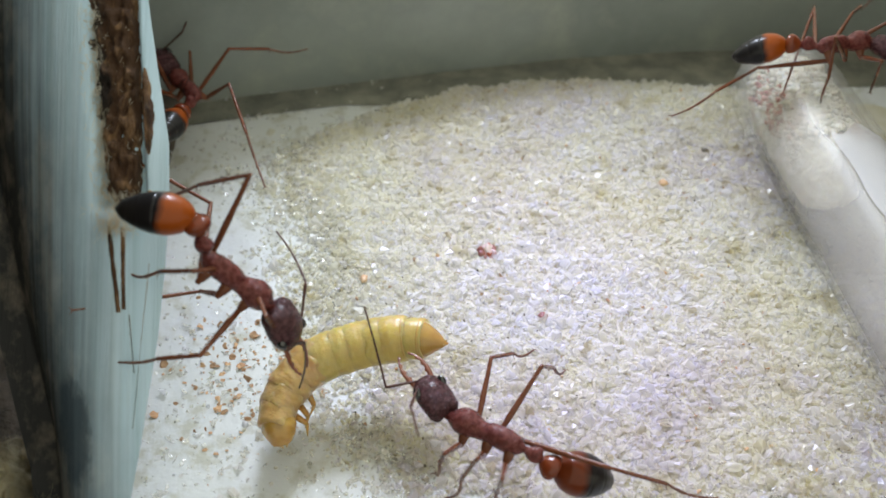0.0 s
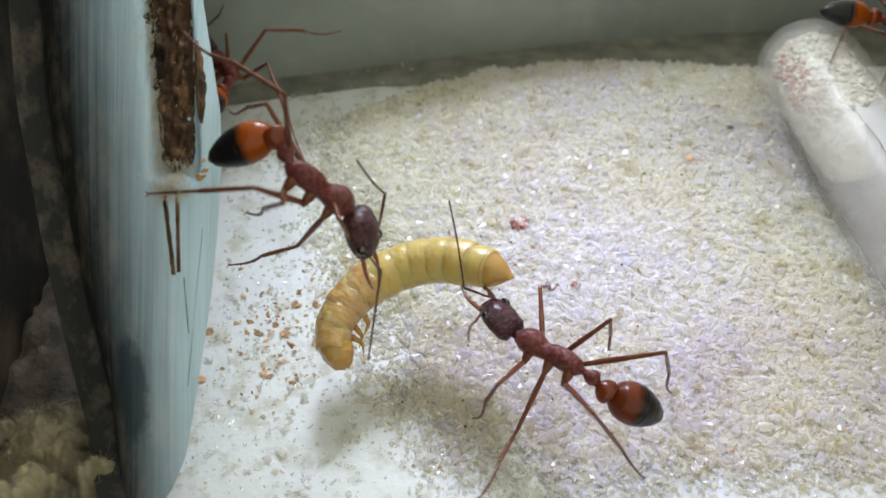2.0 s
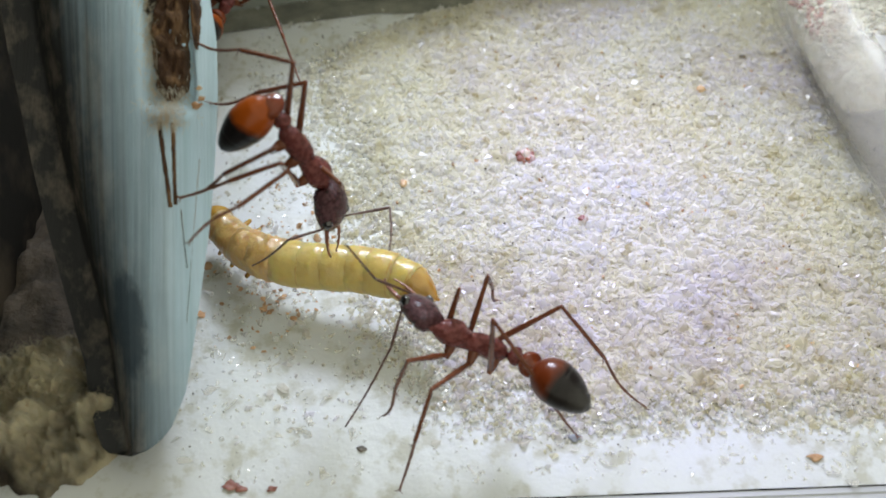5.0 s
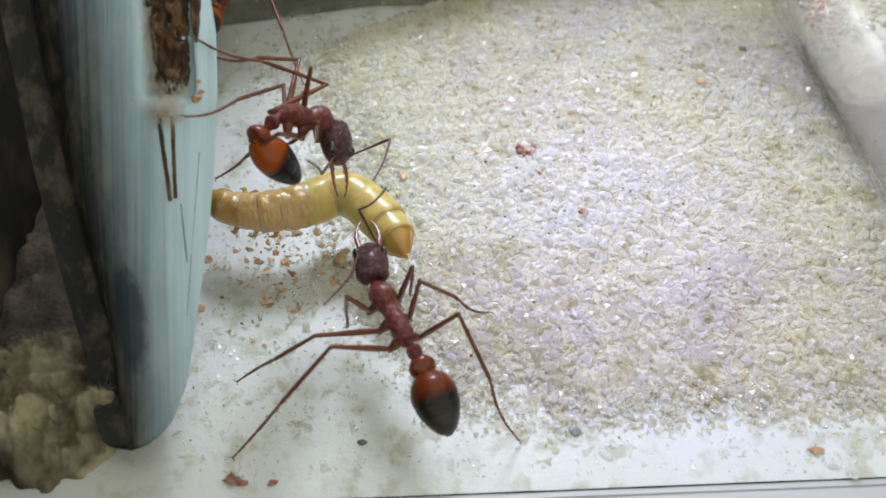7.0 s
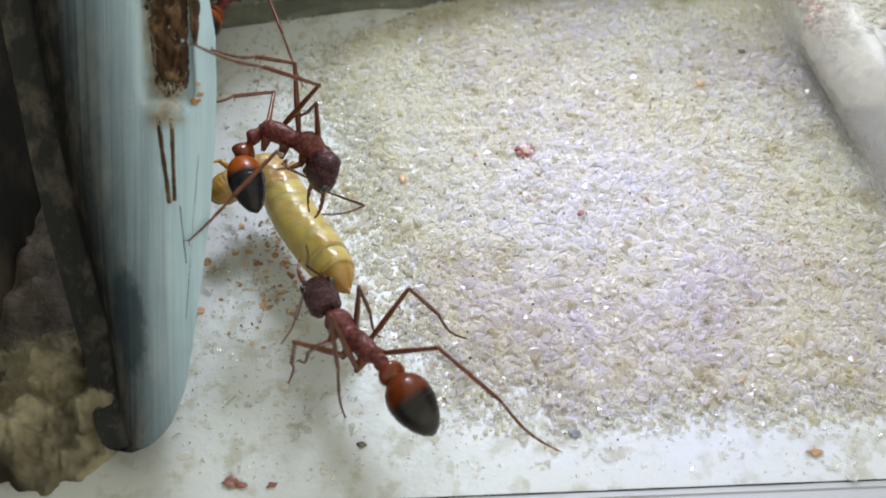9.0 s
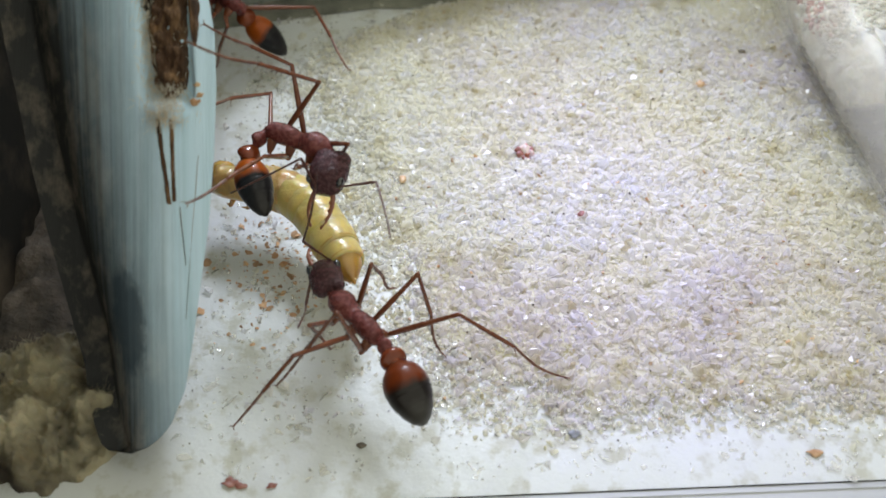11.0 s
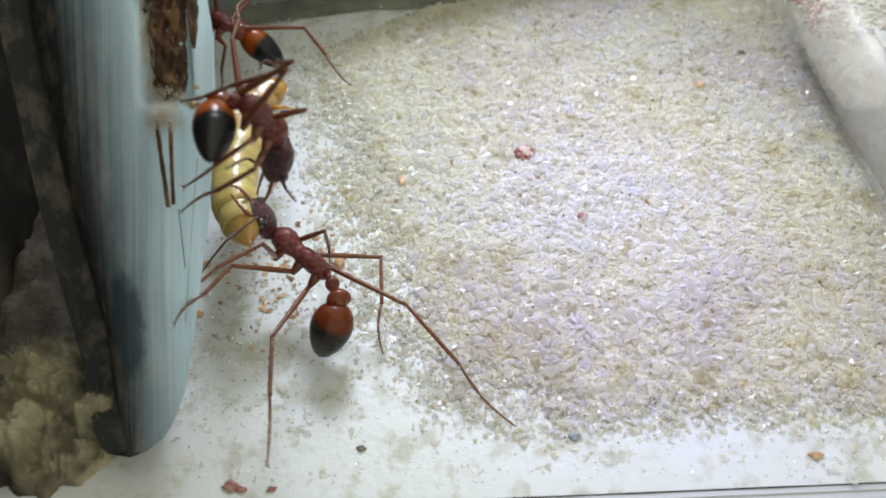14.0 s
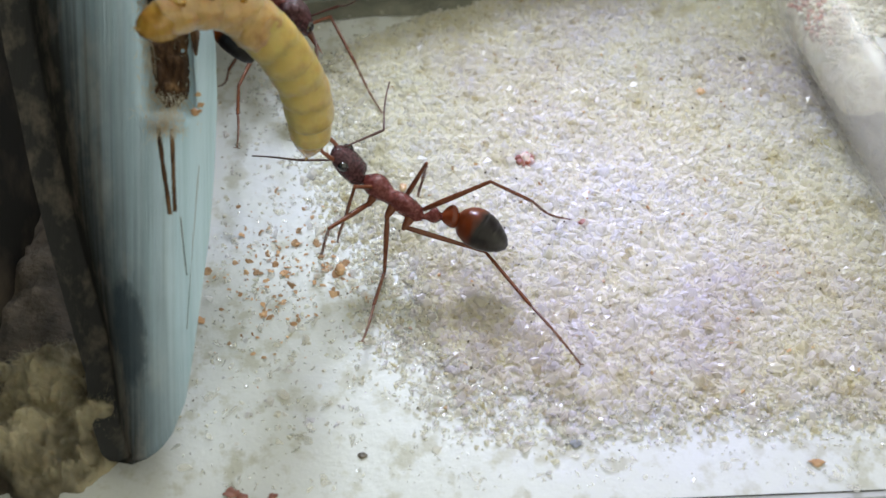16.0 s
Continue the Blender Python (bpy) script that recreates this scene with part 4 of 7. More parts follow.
def tarsus_mesh(length):
    n, rest = length * 0.50, length * 0.50
    rings, y = [], n - 0.03
    arch = lambda v: -0.42 * math.sin(math.pi * max(0.0, min(1.0, (v - n) / rest)))
    cuts = (0.46, 0.18, 0.13, 0.09, 0.14)
    for i, c in enumerate(cuts):
        seg = rest * c
        r = 0.125 - 0.012 * i
        rings += [(v, r * k, r * k, 0, arch(v)) for v, k in ((y, 0.65), (y + seg * 0.12, 1.0), (y + seg * 0.45, 0.95), (y + seg * 0.8, 1.1), (y + seg * 0.98, 0.75))]
        y += seg
    claws = [moved(loft([(0, 0.05, 0.05, 0, 0), (0.2, 0.04, 0.04, 0, 0.03), (0.42, 0.01, 0.01, 0, -0.05)], 5), along((0, y - 0.08, 0), (s * 0.3, y + 0.2, 0.02))) for s in (-1, 1)]
    return mesh_from("tarsus", *join(loft(rings, 9), *claws), TARSUS)


def scape_mesh():
    return mesh_from("scape", *loft(smooth_rings([(0, 0.10, 0.10, 0, 0), (0.2, 0.12, 0.12, 0, 0), (0.4, 0.08, 0.08, 0, 0), (2.0, 0.10, 0.10, 0, 0), (3.5, 0.125, 0.125, 0, 0), (3.85, 0.08, 0.08, 0, 0)], 16), 10), FEELER)


def flagellum_mesh():
    rings, y, n = [], 0.0, 11
    for i in range(n):
        seg = FLAGELLUM_LEN / n
        r = 0.098 - 0.0025 * i
        bow = lambda v: 0.25 * math.sin(math.pi * v / FLAGELLUM_LEN)
        rings += [(y, r * 0.7, r * 0.7, 0, bow(y)), (y + seg * 0.2, r, r, 0, bow(y + seg * 0.2)), (y + seg * 0.85, r, r, 0, bow(y + seg * 0.85))]
        y += seg
    rings.append((y, 0.02, 0.02, 0, 0))
    return mesh_from("flagellum", *loft(rings, 8), FEELER)


MESH = {"head": head_mesh(1.0), "narrow_head": head_mesh(0.86), "mesosoma": trunk_mesh(), "petiole": petiole_mesh(), "postpetiole": postpetiole_mesh(), "gaster": gaster_mesh(0.89, 0.94, GASTER), "slim_gaster": gaster_mesh(0.97, 0.81, GASTER_DARK),
        "scape": scape_mesh(), "flagellum": flagellum_mesh()}
for side, sg in SIDES:
    MESH["mandible" + side], MESH["coxa" + side] = mandible_mesh(sg), coxa_mesh(sg)
    MESH["head_eye" + side], MESH["narrow_head_eye" + side] = eye_mesh(sg, 1.0), eye_mesh(sg, 0.86)
for i in range(3):
    MESH["femur%d" % i], MESH["tibia%d" % i], MESH["tarsus%d" % i] = femur_mesh(FEMUR_LEN[i]), tibia_mesh(SHANK_LEN[i]), tarsus_mesh(SHANK_LEN[i])


def hip_place(i, sg):
    """A hip in the trunk's space, whose origin is the waist and whose y points to the neck."""
    return Vector((sg * 0.75, TRUNK_LEN * (1 - HIP_AT[i]), -0.7))


def build_ant(label, gaster="gaster", head="narrow_head"):
    ant = tagged(new("bull_ant"), label, "ant", "bull ants")
    p = {"ant": ant}
    part("mesosoma", MESH["mesosoma"], ant, "ridged maroon trunk")
    p["head"] = part("head", MESH[head], ant, "grainy dark maroon head")
    p["petiole"] = part("petiole", MESH["petiole"], ant)
    part("postpetiole", MESH["postpetiole"], p["petiole"], "glossy orange waist knot")
    p["gaster"] = part("gaster", MESH[gaster], ant, "glossy orange abdomen with a black tip")
    for side, sg in SIDES:
        part("mandible", MESH["mandible" + side], p["head"], "long toothed brown jaw")
        part("eye", MESH[head + "_eye" + side], p["head"], "shiny black eye")
        p[side + "scape"] = part("scape", MESH["scape"], ant, "dark feeler base")
        p[side + "flagellum"] = part("flagellum", MESH["flagellum"], ant, "thin dark feeler")
        for i in range(3):
            part("coxa", MESH["coxa" + side], ant, "", Matrix.Translation(hip_place(i, sg) * MM))
            p["%sfemur%d" % (side, i)] = part("femur", MESH["femur%d" % i], ant)
            p["%stibia%d" % (side, i)] = part("tibia", MESH["tibia%d" % i], ant)
            part("tarsus", MESH["tarsus%d" % i], p["%stibia%d" % (side, i)], "jointed brown foot with claws")
    return p


ANT_ON_SLAT = build_ant("maroon bull ant clinging to the blue slat, jaws on the larva", "slim_gaster", "head")
ANT_ON_SAND = build_ant("maroon bull ant with orange and black abdomen pulling the larva's tail")
ANT_BEHIND = build_ant("maroon bull ant standing in the shade behind the blue slat", "slim_gaster")
ANT_ON_TUBE = build_ant("maroon bull ant walking away over the clear tube", "slim_gaster")


# ---- the larva ----
SEGMENTS = 12


def build_larva():
    larva = tagged(new("mealworm"), "glossy yellow mealworm held between two ants", "larva")
    parts = []
    for i in range(SEGMENTS):
        u = i / (SEGMENTS - 1)          # 0 at the tail, 1 at the head
        r = 1.95 * (1 - 0.22 * max(0, u - 0.6) / 0.4)
        if i == 0:
            keys = [(-2.1, 0.08, 0.08, 0, 0.1), (-1.5, 0.50, 0.45, 0, 0.05), (-0.6, 1.12, 1.05, 0, 0), (0.2, 1.48, 1.42, 0, 0), (0.8, 1.66, 1.62, 0, 0), (1.6, 1.68, 1.64, 0, 0)]
            mat = LARVA_END
        elif i == SEGMENTS - 1:
            keys = [(-1.2, 1.30, 1.25, 0, 0), (-0.4, 1.42, 1.32, 0, 0), (0.5, 1.25, 1.15, 0, 0), (1.1, 0.85, 0.8, 0, -0.1), (1.45, 0.35, 0.35, 0, -0.2)]
            mat = LARVA_END
        else:
            if i == 1:
                r = 1.72
            if i >= SEGMENTS - 3:
                r = 1.62 if i == SEGMENTS - 3 else 1.46
            keys = [(-1.45, r * 0.93, r * 0.91, 0, 0), (-1.15, r * 0.985, r * 0.965, 0, 0), (-0.4, r * 1.02, r * 1.0, 0, 0), (0.5, r * 1.01, r * 0.99, 0, 0), (1.1, r * 0.975, r * 0.955, 0, 0), (1.5, r * 0.92, r * 0.90, 0, 0)]
            mat = LARVA if i < SEGMENTS - 5 else LARVA_FRONT
        verts, faces = loft(smooth_rings(keys, 26), 44)
        amp = 0.03 if i < SEGMENTS - 5 else 0.085
        verts = [tuple(Vector(v) * (1 + amp * noise.noise(Vector((v[0] * 1.1, v[1] * 1.1 + i * 7, v[2] * 1.1))) + amp * 0.5 * noise.noise(Vector((v[0] * 2, v[1] * 4.5 + i * 5, v[2] * 2))))) for v in verts]
        seg = part("segment" if 0 < i < SEGMENTS - 1 else ("tail_tip" if i == 0 else "head_capsule"), mesh_from("segment", verts, faces, mat), larva,
                   "" if 0 < i < SEGMENTS - 1 else ("pointed amber tail plate" if i == 0 else "hard amber brown head"))
        if 0 < i < SEGMENTS - 4:
            band = [(-1.25, r * 0.955, r * 0.935, 0, 0), (-1.21, r * 0.985, r * 0.965, 0, 0), (-1.15, r * 0.991, r * 0.971, 0, 0), (-1.11, r * 0.985, r * 0.965, 0, 0)]
            part("band", mesh_from("band", *loft(band, 28, False), LARVA_RING), seg, "thin brown ring")
        if i == 0:
            for s in (-1, 1):
                part("spike", mesh_from("spike", *moved(loft([(0, 0.10, 0.10, 0, 0), (0.28, 0.02, 0.02, 0, 0)], 7), along((s * 0.2, -1.8, 0.15), (s * 0.26, -2.2, 0.4))), LARVA_RING), seg)
        if i >= SEGMENTS - 4 and i < SEGMENTS - 1:
            for s in (-1, 1):
                a, b, c = Vector((s * 1.0, 0, -1.1)), Vector((s * 2.0, 0.5, -1.7)), Vector((s * 1.9, 1.3, -2.5))
                leg = join(moved(loft([(0, 0.30, 0.30, 0, 0), ((b - a).length, 0.20, 0.17, 0, 0)], 8), along(a, b)), moved(loft([(0, 0.17, 0.17, 0, 0), ((c - b).length, 0.04, 0.04, 0, 0)], 8), along(b, c)))
                part("leg", mesh_from("leg", *leg, LARVA_END), seg, "short amber leg")
        if i == SEGMENTS - 1:
            for s in (-1, 1):
                part("jaw", mesh_from("jaw", *moved(loft([(0, 0.2, 0.16, 0, 0), (0.5, 0.05, 0.05, 0, 0)], 8), along((s * 0.3, 1.1, -0.4), (s * 0.08, 1.7, -0.6))), LARVA_RING), seg, "dark brown jaw")
        parts.append(seg)
    return larva, parts


LARVA_THING, LARVA_PARTS = build_larva()

# ---- how they move: seconds, then the joints' places in millimetres, row by row for walk() ----
# head front, neck, waist, gaster root, gaster tip; knee and foot of the right then the left legs; elbow and tip of the feelers
ROWS_A = [
    (0, -7.5, -9.6, 11.6, -8.7, -8.8, 14.8, -12.9, -8.7, 19.9, -13.3, -8, 23, -18.3, -7.7, 23.6, -12.9, -14.3, 16.1, -20, -12.1, 12.6, -14.8, -5.8, 13.4, -23, -9.9, 15.7, -13.7, -2.4, 19.3, -25.2, 2.5, 23.5, -8.6, -12, 17.5, -8.7, -7.9, 10.3, -13, -11.4, 21.3, -19.5, -6.7, 16.4, -9.5, -6.1, 25.2, -18.8, 0, 18.1, -6.1, -12.3, 15.1, -7.3, -11, 8.1, -6.7, -5.9, 14.5, -9.8, 0.6, 13.7),
    (0.5, -7.2, -8.3, 12.9, -8.3, -7.3, 16.1, -12.3, -7.8, 21.3, -13.1, -4.8, 22.1, -17.9, -5.5, 22.9, -12.9, -12.9, 17.3, -19.9, -12.1, 13, -14.8, -5.8, 14.3, -22.9, -10.3, 15.9, -11.4, -1.6, 19.9, -23.9, 1.7, 22.3, -8.3, -10.6, 19, -8.7, -7.2, 11.6, -12.9, -9.8, 23.2, -18.4, -4, 18.2, -9.6, -4.9, 26.9, -17.7, 2.1, 19.1, -6.7, -12, 15.8, -9.5, -9.5, 9.7, -6.8, -5, 16.2, -9.9, 1.4, 14.8),
    (1, -7.4, -10.8, 13.7, -8.4, -9, 16.6, -11.1, -8.9, 22.7, -12.1, -6.1, 23.8, -17.1, -5.7, 24.4, -12.4, -14.4, 19, -19.2, -13.4, 14.5, -10.7, -13.4, 24.1, -18.1, -9.1, 20.2, -10.9, -14, 27, -21, -7.4, 21.5, -8.8, -12.4, 19.6, -8.4, -8.9, 12.3, -11.6, -3.8, 25.1, -15.9, 2.7, 19.7, -9.7, -9.6, 28.6, -18.4, -0.6, 24.4, -6.3, -14, 16.7, -5.4, -19.7, 21.1, -4, -7.6, 14.6, -0.7, -12.1, 19.3),
    (1.5, -6.2, -8.6, 15.4, -6.8, -8, 18.8, -10.6, -8.8, 24.2, -11.8, -5.9, 24.9, -16.6, -7.4, 25.2, -11.2, -13.2, 22.1, -17.7, -9.7, 18.3, -11.9, -12.1, 26, -20.2, -9.2, 22.8, -9.1, -14.8, 27.3, -14.1, -5.9, 19, -7.4, -11.6, 22, -7, -7.6, 14.8, -9.2, -9, 27.2, -11.9, -2.1, 21.4, -11.8, -7, 30.4, -16.6, 1.7, 21.7, -5.4, -12.2, 18.5, -6.5, -18, 22.6, -4.2, -9.6, 19.1, -4, -14.5, 24.3),
    (2, -5, -9.5, 17.1, -5.9, -8.4, 20.3, -10, -9.2, 25.5, -11.4, -6.4, 26.1, -16.2, -6.7, 23.9, -10.5, -8.1, 16.7, -16.8, -5.5, 12.1, -11.8, -13, 26.7, -20, -9.9, 23.5, -9.4, -16, 28, -14.1, -7.2, 19.3, -6.6, -12.1, 23.1, -5.8, -8.2, 15.9, -12.1, -4.7, 27.8, -16.3, 1.5, 22.2, -9.7, -9.4, 31.6, -18.2, 0.5, 29.9, -3.9, -13.3, 19.4, -5, -16, 12.8, -3.9, -5.8, 19.9, -5.4, -9.3, 26),
    (2.5, -6.9, -8.5, 16.9, -7.8, -8, 20.3, -11.7, -8.8, 25.6, -13, -5.9, 25.7, -18.2, -5.3, 25.9, -11.8, -13.9, 22.3, -18.3, -9.7, 19.7, -12.4, -13, 27, -20.2, -9.5, 23, -10.5, -15, 28.6, -17.8, -7.3, 20.7, -8.2, -11.7, 22.9, -7.9, -7.3, 16, -12.9, -4.1, 28, -16.6, 2.2, 22.1, -10.2, -9, 31.5, -18.5, 1.2, 29.9, -5.7, -11.4, 20.5, -5.6, -17.8, 23.7, -6.7, -7.1, 21.3, -9.8, -1, 19.1),
    (3, -8.9, -10.5, 15.3, -10, -9.2, 18.4, -13.6, -8.9, 23.9, -13.4, -9.7, 27, -18.2, -9.4, 28.4, -12.1, -14.3, 22.1, -19.2, -11.8, 18.7, -13.5, -13.1, 25.7, -18.2, -6.8, 20.5, -13.3, -13.7, 28.4, -21, -4.6, 22.7, -10.7, -8.2, 24.9, -13.6, -2.4, 19.9, -12.1, -4.2, 26.2, -16.6, 1.4, 20.1, -11.9, -8.8, 29.8, -19.2, 2.1, 28.8, -9.3, -14.3, 18.1, -9.7, -20.1, 22.3, -7.7, -12.1, 18.8, -6.7, -16.3, 24.5),
    (3.5, -9.6, -12, 13.6, -10.1, -10.6, 16.8, -12.7, -11, 22.8, -13.5, -7.9, 23.3, -17.9, -6.8, 25.3, -12.1, -15.6, 21.2, -19.2, -12.4, 18.4, -12.4, -14.6, 24.7, -19.5, -10.2, 20.6, -12.2, -16.9, 26.3, -19.4, -8.7, 18.9, -10.9, -7.5, 23.3, -18.3, -5.2, 20.8, -11.5, -5.6, 24.9, -15.5, 0.9, 19.3, -8.3, -12.2, 26.8, -15, -2.2, 21.3, -8.1, -15.1, 16.8, -6.7, -20.9, 20.8, -6.2, -9, 14.9, -2.3, -12.1, 20.1),
    (4, -8.1, -9.5, 11.4, -8.5, -8.8, 14.8, -11.2, -8.9, 20.9, -11.6, -8.3, 24, -15.4, -6.2, 26.5, -14.1, -8.1, 12.6, -18, -15, 14.6, -11.2, -13.3, 22.4, -18.9, -11.2, 17.3, -11.1, -14.4, 24.8, -17.4, -6.2, 16.7, -7.2, -11.4, 18.6, -7.1, -7, 11.7, -11.9, -7.5, 23.9, -19.3, -3, 20.4, -8.2, -8.3, 26.5, -17.6, -1.4, 20.3, -8.5, -13, 9.6, -10.3, -14.6, 2.8, -3.8, -8.4, 12.7, -0.8, -14.2, 15.8),
    (4.5, -9.5, -8.1, 13.5, -9.3, -6, 16.3, -11.6, -7.5, 22.4, -12.4, -6, 25, -17.5, -4.2, 23.3, -11.3, -10.6, 21.7, -17.4, -14, 17.4, -10.6, -13.4, 21.1, -14.5, -9.5, 13.5, -11.1, -13.5, 25.9, -19, -9.2, 16.4, -7.8, -6.8, 22, -9.8, -1.3, 16.3, -10.9, -5.5, 25.7, -18.3, -1.1, 21.9, -9.5, -7.9, 28, -17.9, 1.5, 24.1, -12.3, -10.5, 15.7, -16, -9.8, 9.6, -6, -9.7, 13.9, -5.7, -14.9, 18.9),
    (5, -8.4, -7.9, 11.3, -8.6, -7.1, 14.7, -11, -7.6, 20.9, -11.8, -8.2, 23.9, -15.4, -8.7, 19.9, -10.5, -11.1, 20.3, -17, -15.5, 17.8, -10.7, -12.2, 22, -18.6, -10.6, 17.1, -10.6, -13.5, 24.5, -19.3, -9, 15.6, -7.2, -10.1, 18.1, -7.8, -5, 11.6, -9.4, -6.3, 24, -17.2, -3.3, 19.7, -9.7, -7.9, 26.9, -18.7, 0.8, 22.5, -11.4, -10.8, 13, -15.2, -8.4, 7.3, -4.1, -6.3, 11.8, -3.8, -13, 14.3),
    (7.5, -8.4, -1, 11.8, -8.8, 2.3, 13, -13, -1.1, 16.8, -14.2, -3.5, 15.1, -10.5, -4.2, 10.8, -10.6, -3.4, 16.8, -13.3, 0.6, 10.2, -13.1, -5.3, 17.6, -17.8, -1.9, 10.3, -15.5, 4.7, 14.8, -18, -6.2, 21.7, -10.7, -0.3, 18.3, -12.3, 5, 12.2, -12.6, 6.8, 16.2, -17.3, 0.7, 21.6, -11.2, 7, 16.1, -18, -1.4, 23.7, -9.1, -4.4, 14, -8.9, -9, 19.4, -4.1, 0.2, 12.9, -5.4, -6.6, 14.8),
    (8, -8.4, -3.4, 12.3, -8.4, 0, 13.1, -13.9, 3.4, 12.2, -14.8, 0.4, 11.7, -11.7, -3.9, 9.7, -9.7, -3.1, 15.7, -11.7, 1.4, 9.2, -13.4, -3, 15.4, -17.9, 0.7, 8, -15.2, 9, 10.4, -19.7, -1.2, 17.5, -6.8, -1.3, 15.1, -7.4, 2.3, 7.7, -13.2, 6.2, 16.2, -19.3, 12.6, 13.1, -10.2, 3.3, 18.3, -16.2, -4.8, 26.7, -11.3, -4.5, 15.4, -11.1, -10.8, 19, -4.5, -4.8, 11.9, -4.5, -11.7, 14.1),
    (8.5, -11.9, -7.5, 9.9, -11.3, -6.8, 13.2, -14.8, -10.2, 17.8, -16.6, -11.2, 15.3, -13.3, -12.8, 11, -11.8, -12.4, 17.4, -16.6, -11.8, 10.8, -13, -13.3, 19.7, -16.6, -8.7, 12.3, -12.7, -11.5, 23.1, -19.8, -2, 17.3, -8.9, -8.5, 12.8, -7, -3.1, 6.9, -13.1, -6.9, 21.1, -18.2, 0.8, 19.8, -10.8, -10.1, 22.1, -19, 0.2, 21.6, -13, -9.8, 13.5, -11.8, -16.5, 15.9, -8.1, -7.4, 8.7, -8.4, -13.6, 12.4),
    (9, -10.2, -2.8, 9.9, -9.1, -2, 13.1, -14.7, 1.4, 12.9, -16.4, -0.8, 11.4, -14.5, -6.2, 10.3, -11.6, -6, 15.2, -13.3, 0.1, 9.9, -12.4, -4.9, 16, -18.5, -11.6, 13.3, -14.5, 7.2, 11.6, -19.1, -2.7, 19, -9.7, -0.9, 17.3, -12.1, 4, 11.2, -11.9, 4.7, 16.9, -16.8, -1.1, 22.5, -9.5, 0.4, 18, -16.5, -6.3, 26.9, -12.2, -4, 13.5, -11.7, -9.4, 18.4, -6.3, -4.1, 9.3, -8.9, -9.2, 13.6),
    (11.5, -9.3, -5.1, 11.9, -8.5, -1.9, 13.1, -14.2, 1.3, 12.8, -16, -0.7, 10.9, -13.6, -5.6, 9.5, -10.1, -5.6, 15.4, -12.2, -0.2, 9.7, -13.7, -5.2, 15.4, -17.2, -13.1, 19.2, -14.8, 7.1, 11.6, -19.4, -2.9, 18.9, -7.4, -3.3, 15.3, -8, 1.1, 8.4, -12, 4.6, 16.9, -17.7, 1.4, 23.7, -9.4, 0.7, 18.1, -17, -5.8, 26.9, -10.5, -5.8, 15.9, -16.2, -4.8, 11.5, -5, -5.8, 13.7, -3.1, -12.6, 14.7),
    (12, -9.7, -4.9, 12.2, -9.3, -1.6, 13.1, -14.6, 2.2, 12.9, -15.6, -0.6, 11.6, -12.9, -5.3, 9.9, -10.3, -5, 15.4, -12.3, 0.6, 9.7, -13, -4.2, 16, -17.4, -12.2, 18.2, -15.4, 7.9, 10.9, -19.5, -2.1, 18.4, -7.8, -2.6, 15.6, -7.1, 1.2, 8.3, -13, 5.2, 16.9, -18.9, 12.4, 16.8, -9.4, 1, 17.9, -17, -5.4, 26.5, -11.2, -7.3, 14.9, -11.8, -14.3, 16.4, -5.4, -6, 12.4, -7.8, -11.4, 16.5),
    (12.5, -10.5, -1.1, 14.4, -9.6, 1.9, 16, -14.7, 6.1, 15.8, -16.7, 3.9, 14.5, -15, 1, 10.2, -14.1, -1.4, 17.7, -16.2, 2.7, 10.9, -14.7, -1.7, 16.8, -17.3, -10.3, 19.5, -15.7, 11.8, 14.4, -19.6, -0.1, 18.6, -8.3, -0.3, 17.1, -9.4, 5, 10.9, -13.3, 5.2, 20.6, -15.7, -1.2, 27.1, -12.5, 13.3, 17.2, -17.6, 4, 25, -11.1, -2.7, 18, -10.8, -8.8, 21.8, -5.9, -0.9, 14.5, -8.7, -7, 17.2),
    (13, -11, -2.4, 13, -9.6, -2.2, 16.2, -14.2, 2, 17.7, -15.3, -1, 17.9, -15.9, -5.6, 15.5, -11, -5.1, 19.3, -13.2, 0, 13.3, -12.9, -4.4, 20.1, -19.8, -1.8, 14.3, -14, 7.8, 14.5, -19, -3.1, 20, -7.8, -3.9, 17.8, -8.5, -0.2, 10.6, -13.2, 4.7, 21.4, -17.9, 12.7, 19.7, -8.6, 1.2, 22.2, -9, 13.3, 16.9, -14.9, -3.2, 15, -20.2, -2.1, 10.3, -8.6, -6.4, 12.6, -8.6, -12.2, 16.9),
    (13.5, -13, -6.1, 14.9, -12.7, -5.3, 18.3, -13.8, -7.1, 24.6, -16, -4.8, 24.1, -14.5, -10.4, 23.7, -12.3, -10.1, 23.7, -14.6, -4.9, 17.8, -12.2, -11.5, 25.4, -18.5, -9.4, 18.7, -9.9, -11.2, 27.9, -18.6, -4.3, 20.7, -9.8, -7.2, 21.9, -12.4, -1.4, 16.7, -14.4, -0.5, 25.5, -15.6, 8.3, 22.5, -9.8, -8.4, 28.5, -12.8, 2.8, 22.2, -16.1, -8.3, 15.5, -15.1, -14.4, 19.1, -9, -6.3, 15.9, -6.3, -11.1, 20.5),
    (14, -12.9, -5.8, 14.7, -11.7, -5.7, 18, -13, -8.2, 24, -15.6, -7, 22.5, -14.9, -12.8, 22.4, -12.3, -12.3, 21.6, -18.4, -11.1, 16.3, -12.2, -13, 24.6, -18.1, -10.2, 17.8, -9.4, -11, 28.4, -18.6, -4.8, 21.1, -9.4, -7.5, 22.5, -12.1, -1.7, 17.3, -15, -1.1, 23.7, -15.6, 7.8, 20.9, -9.4, -9.4, 28.1, -13.6, 0.2, 20.1, -13.8, -7.7, 18.2, -13.9, -13.4, 22.6, -11.3, -8.5, 15.8, -9.6, -13.9, 20.2),
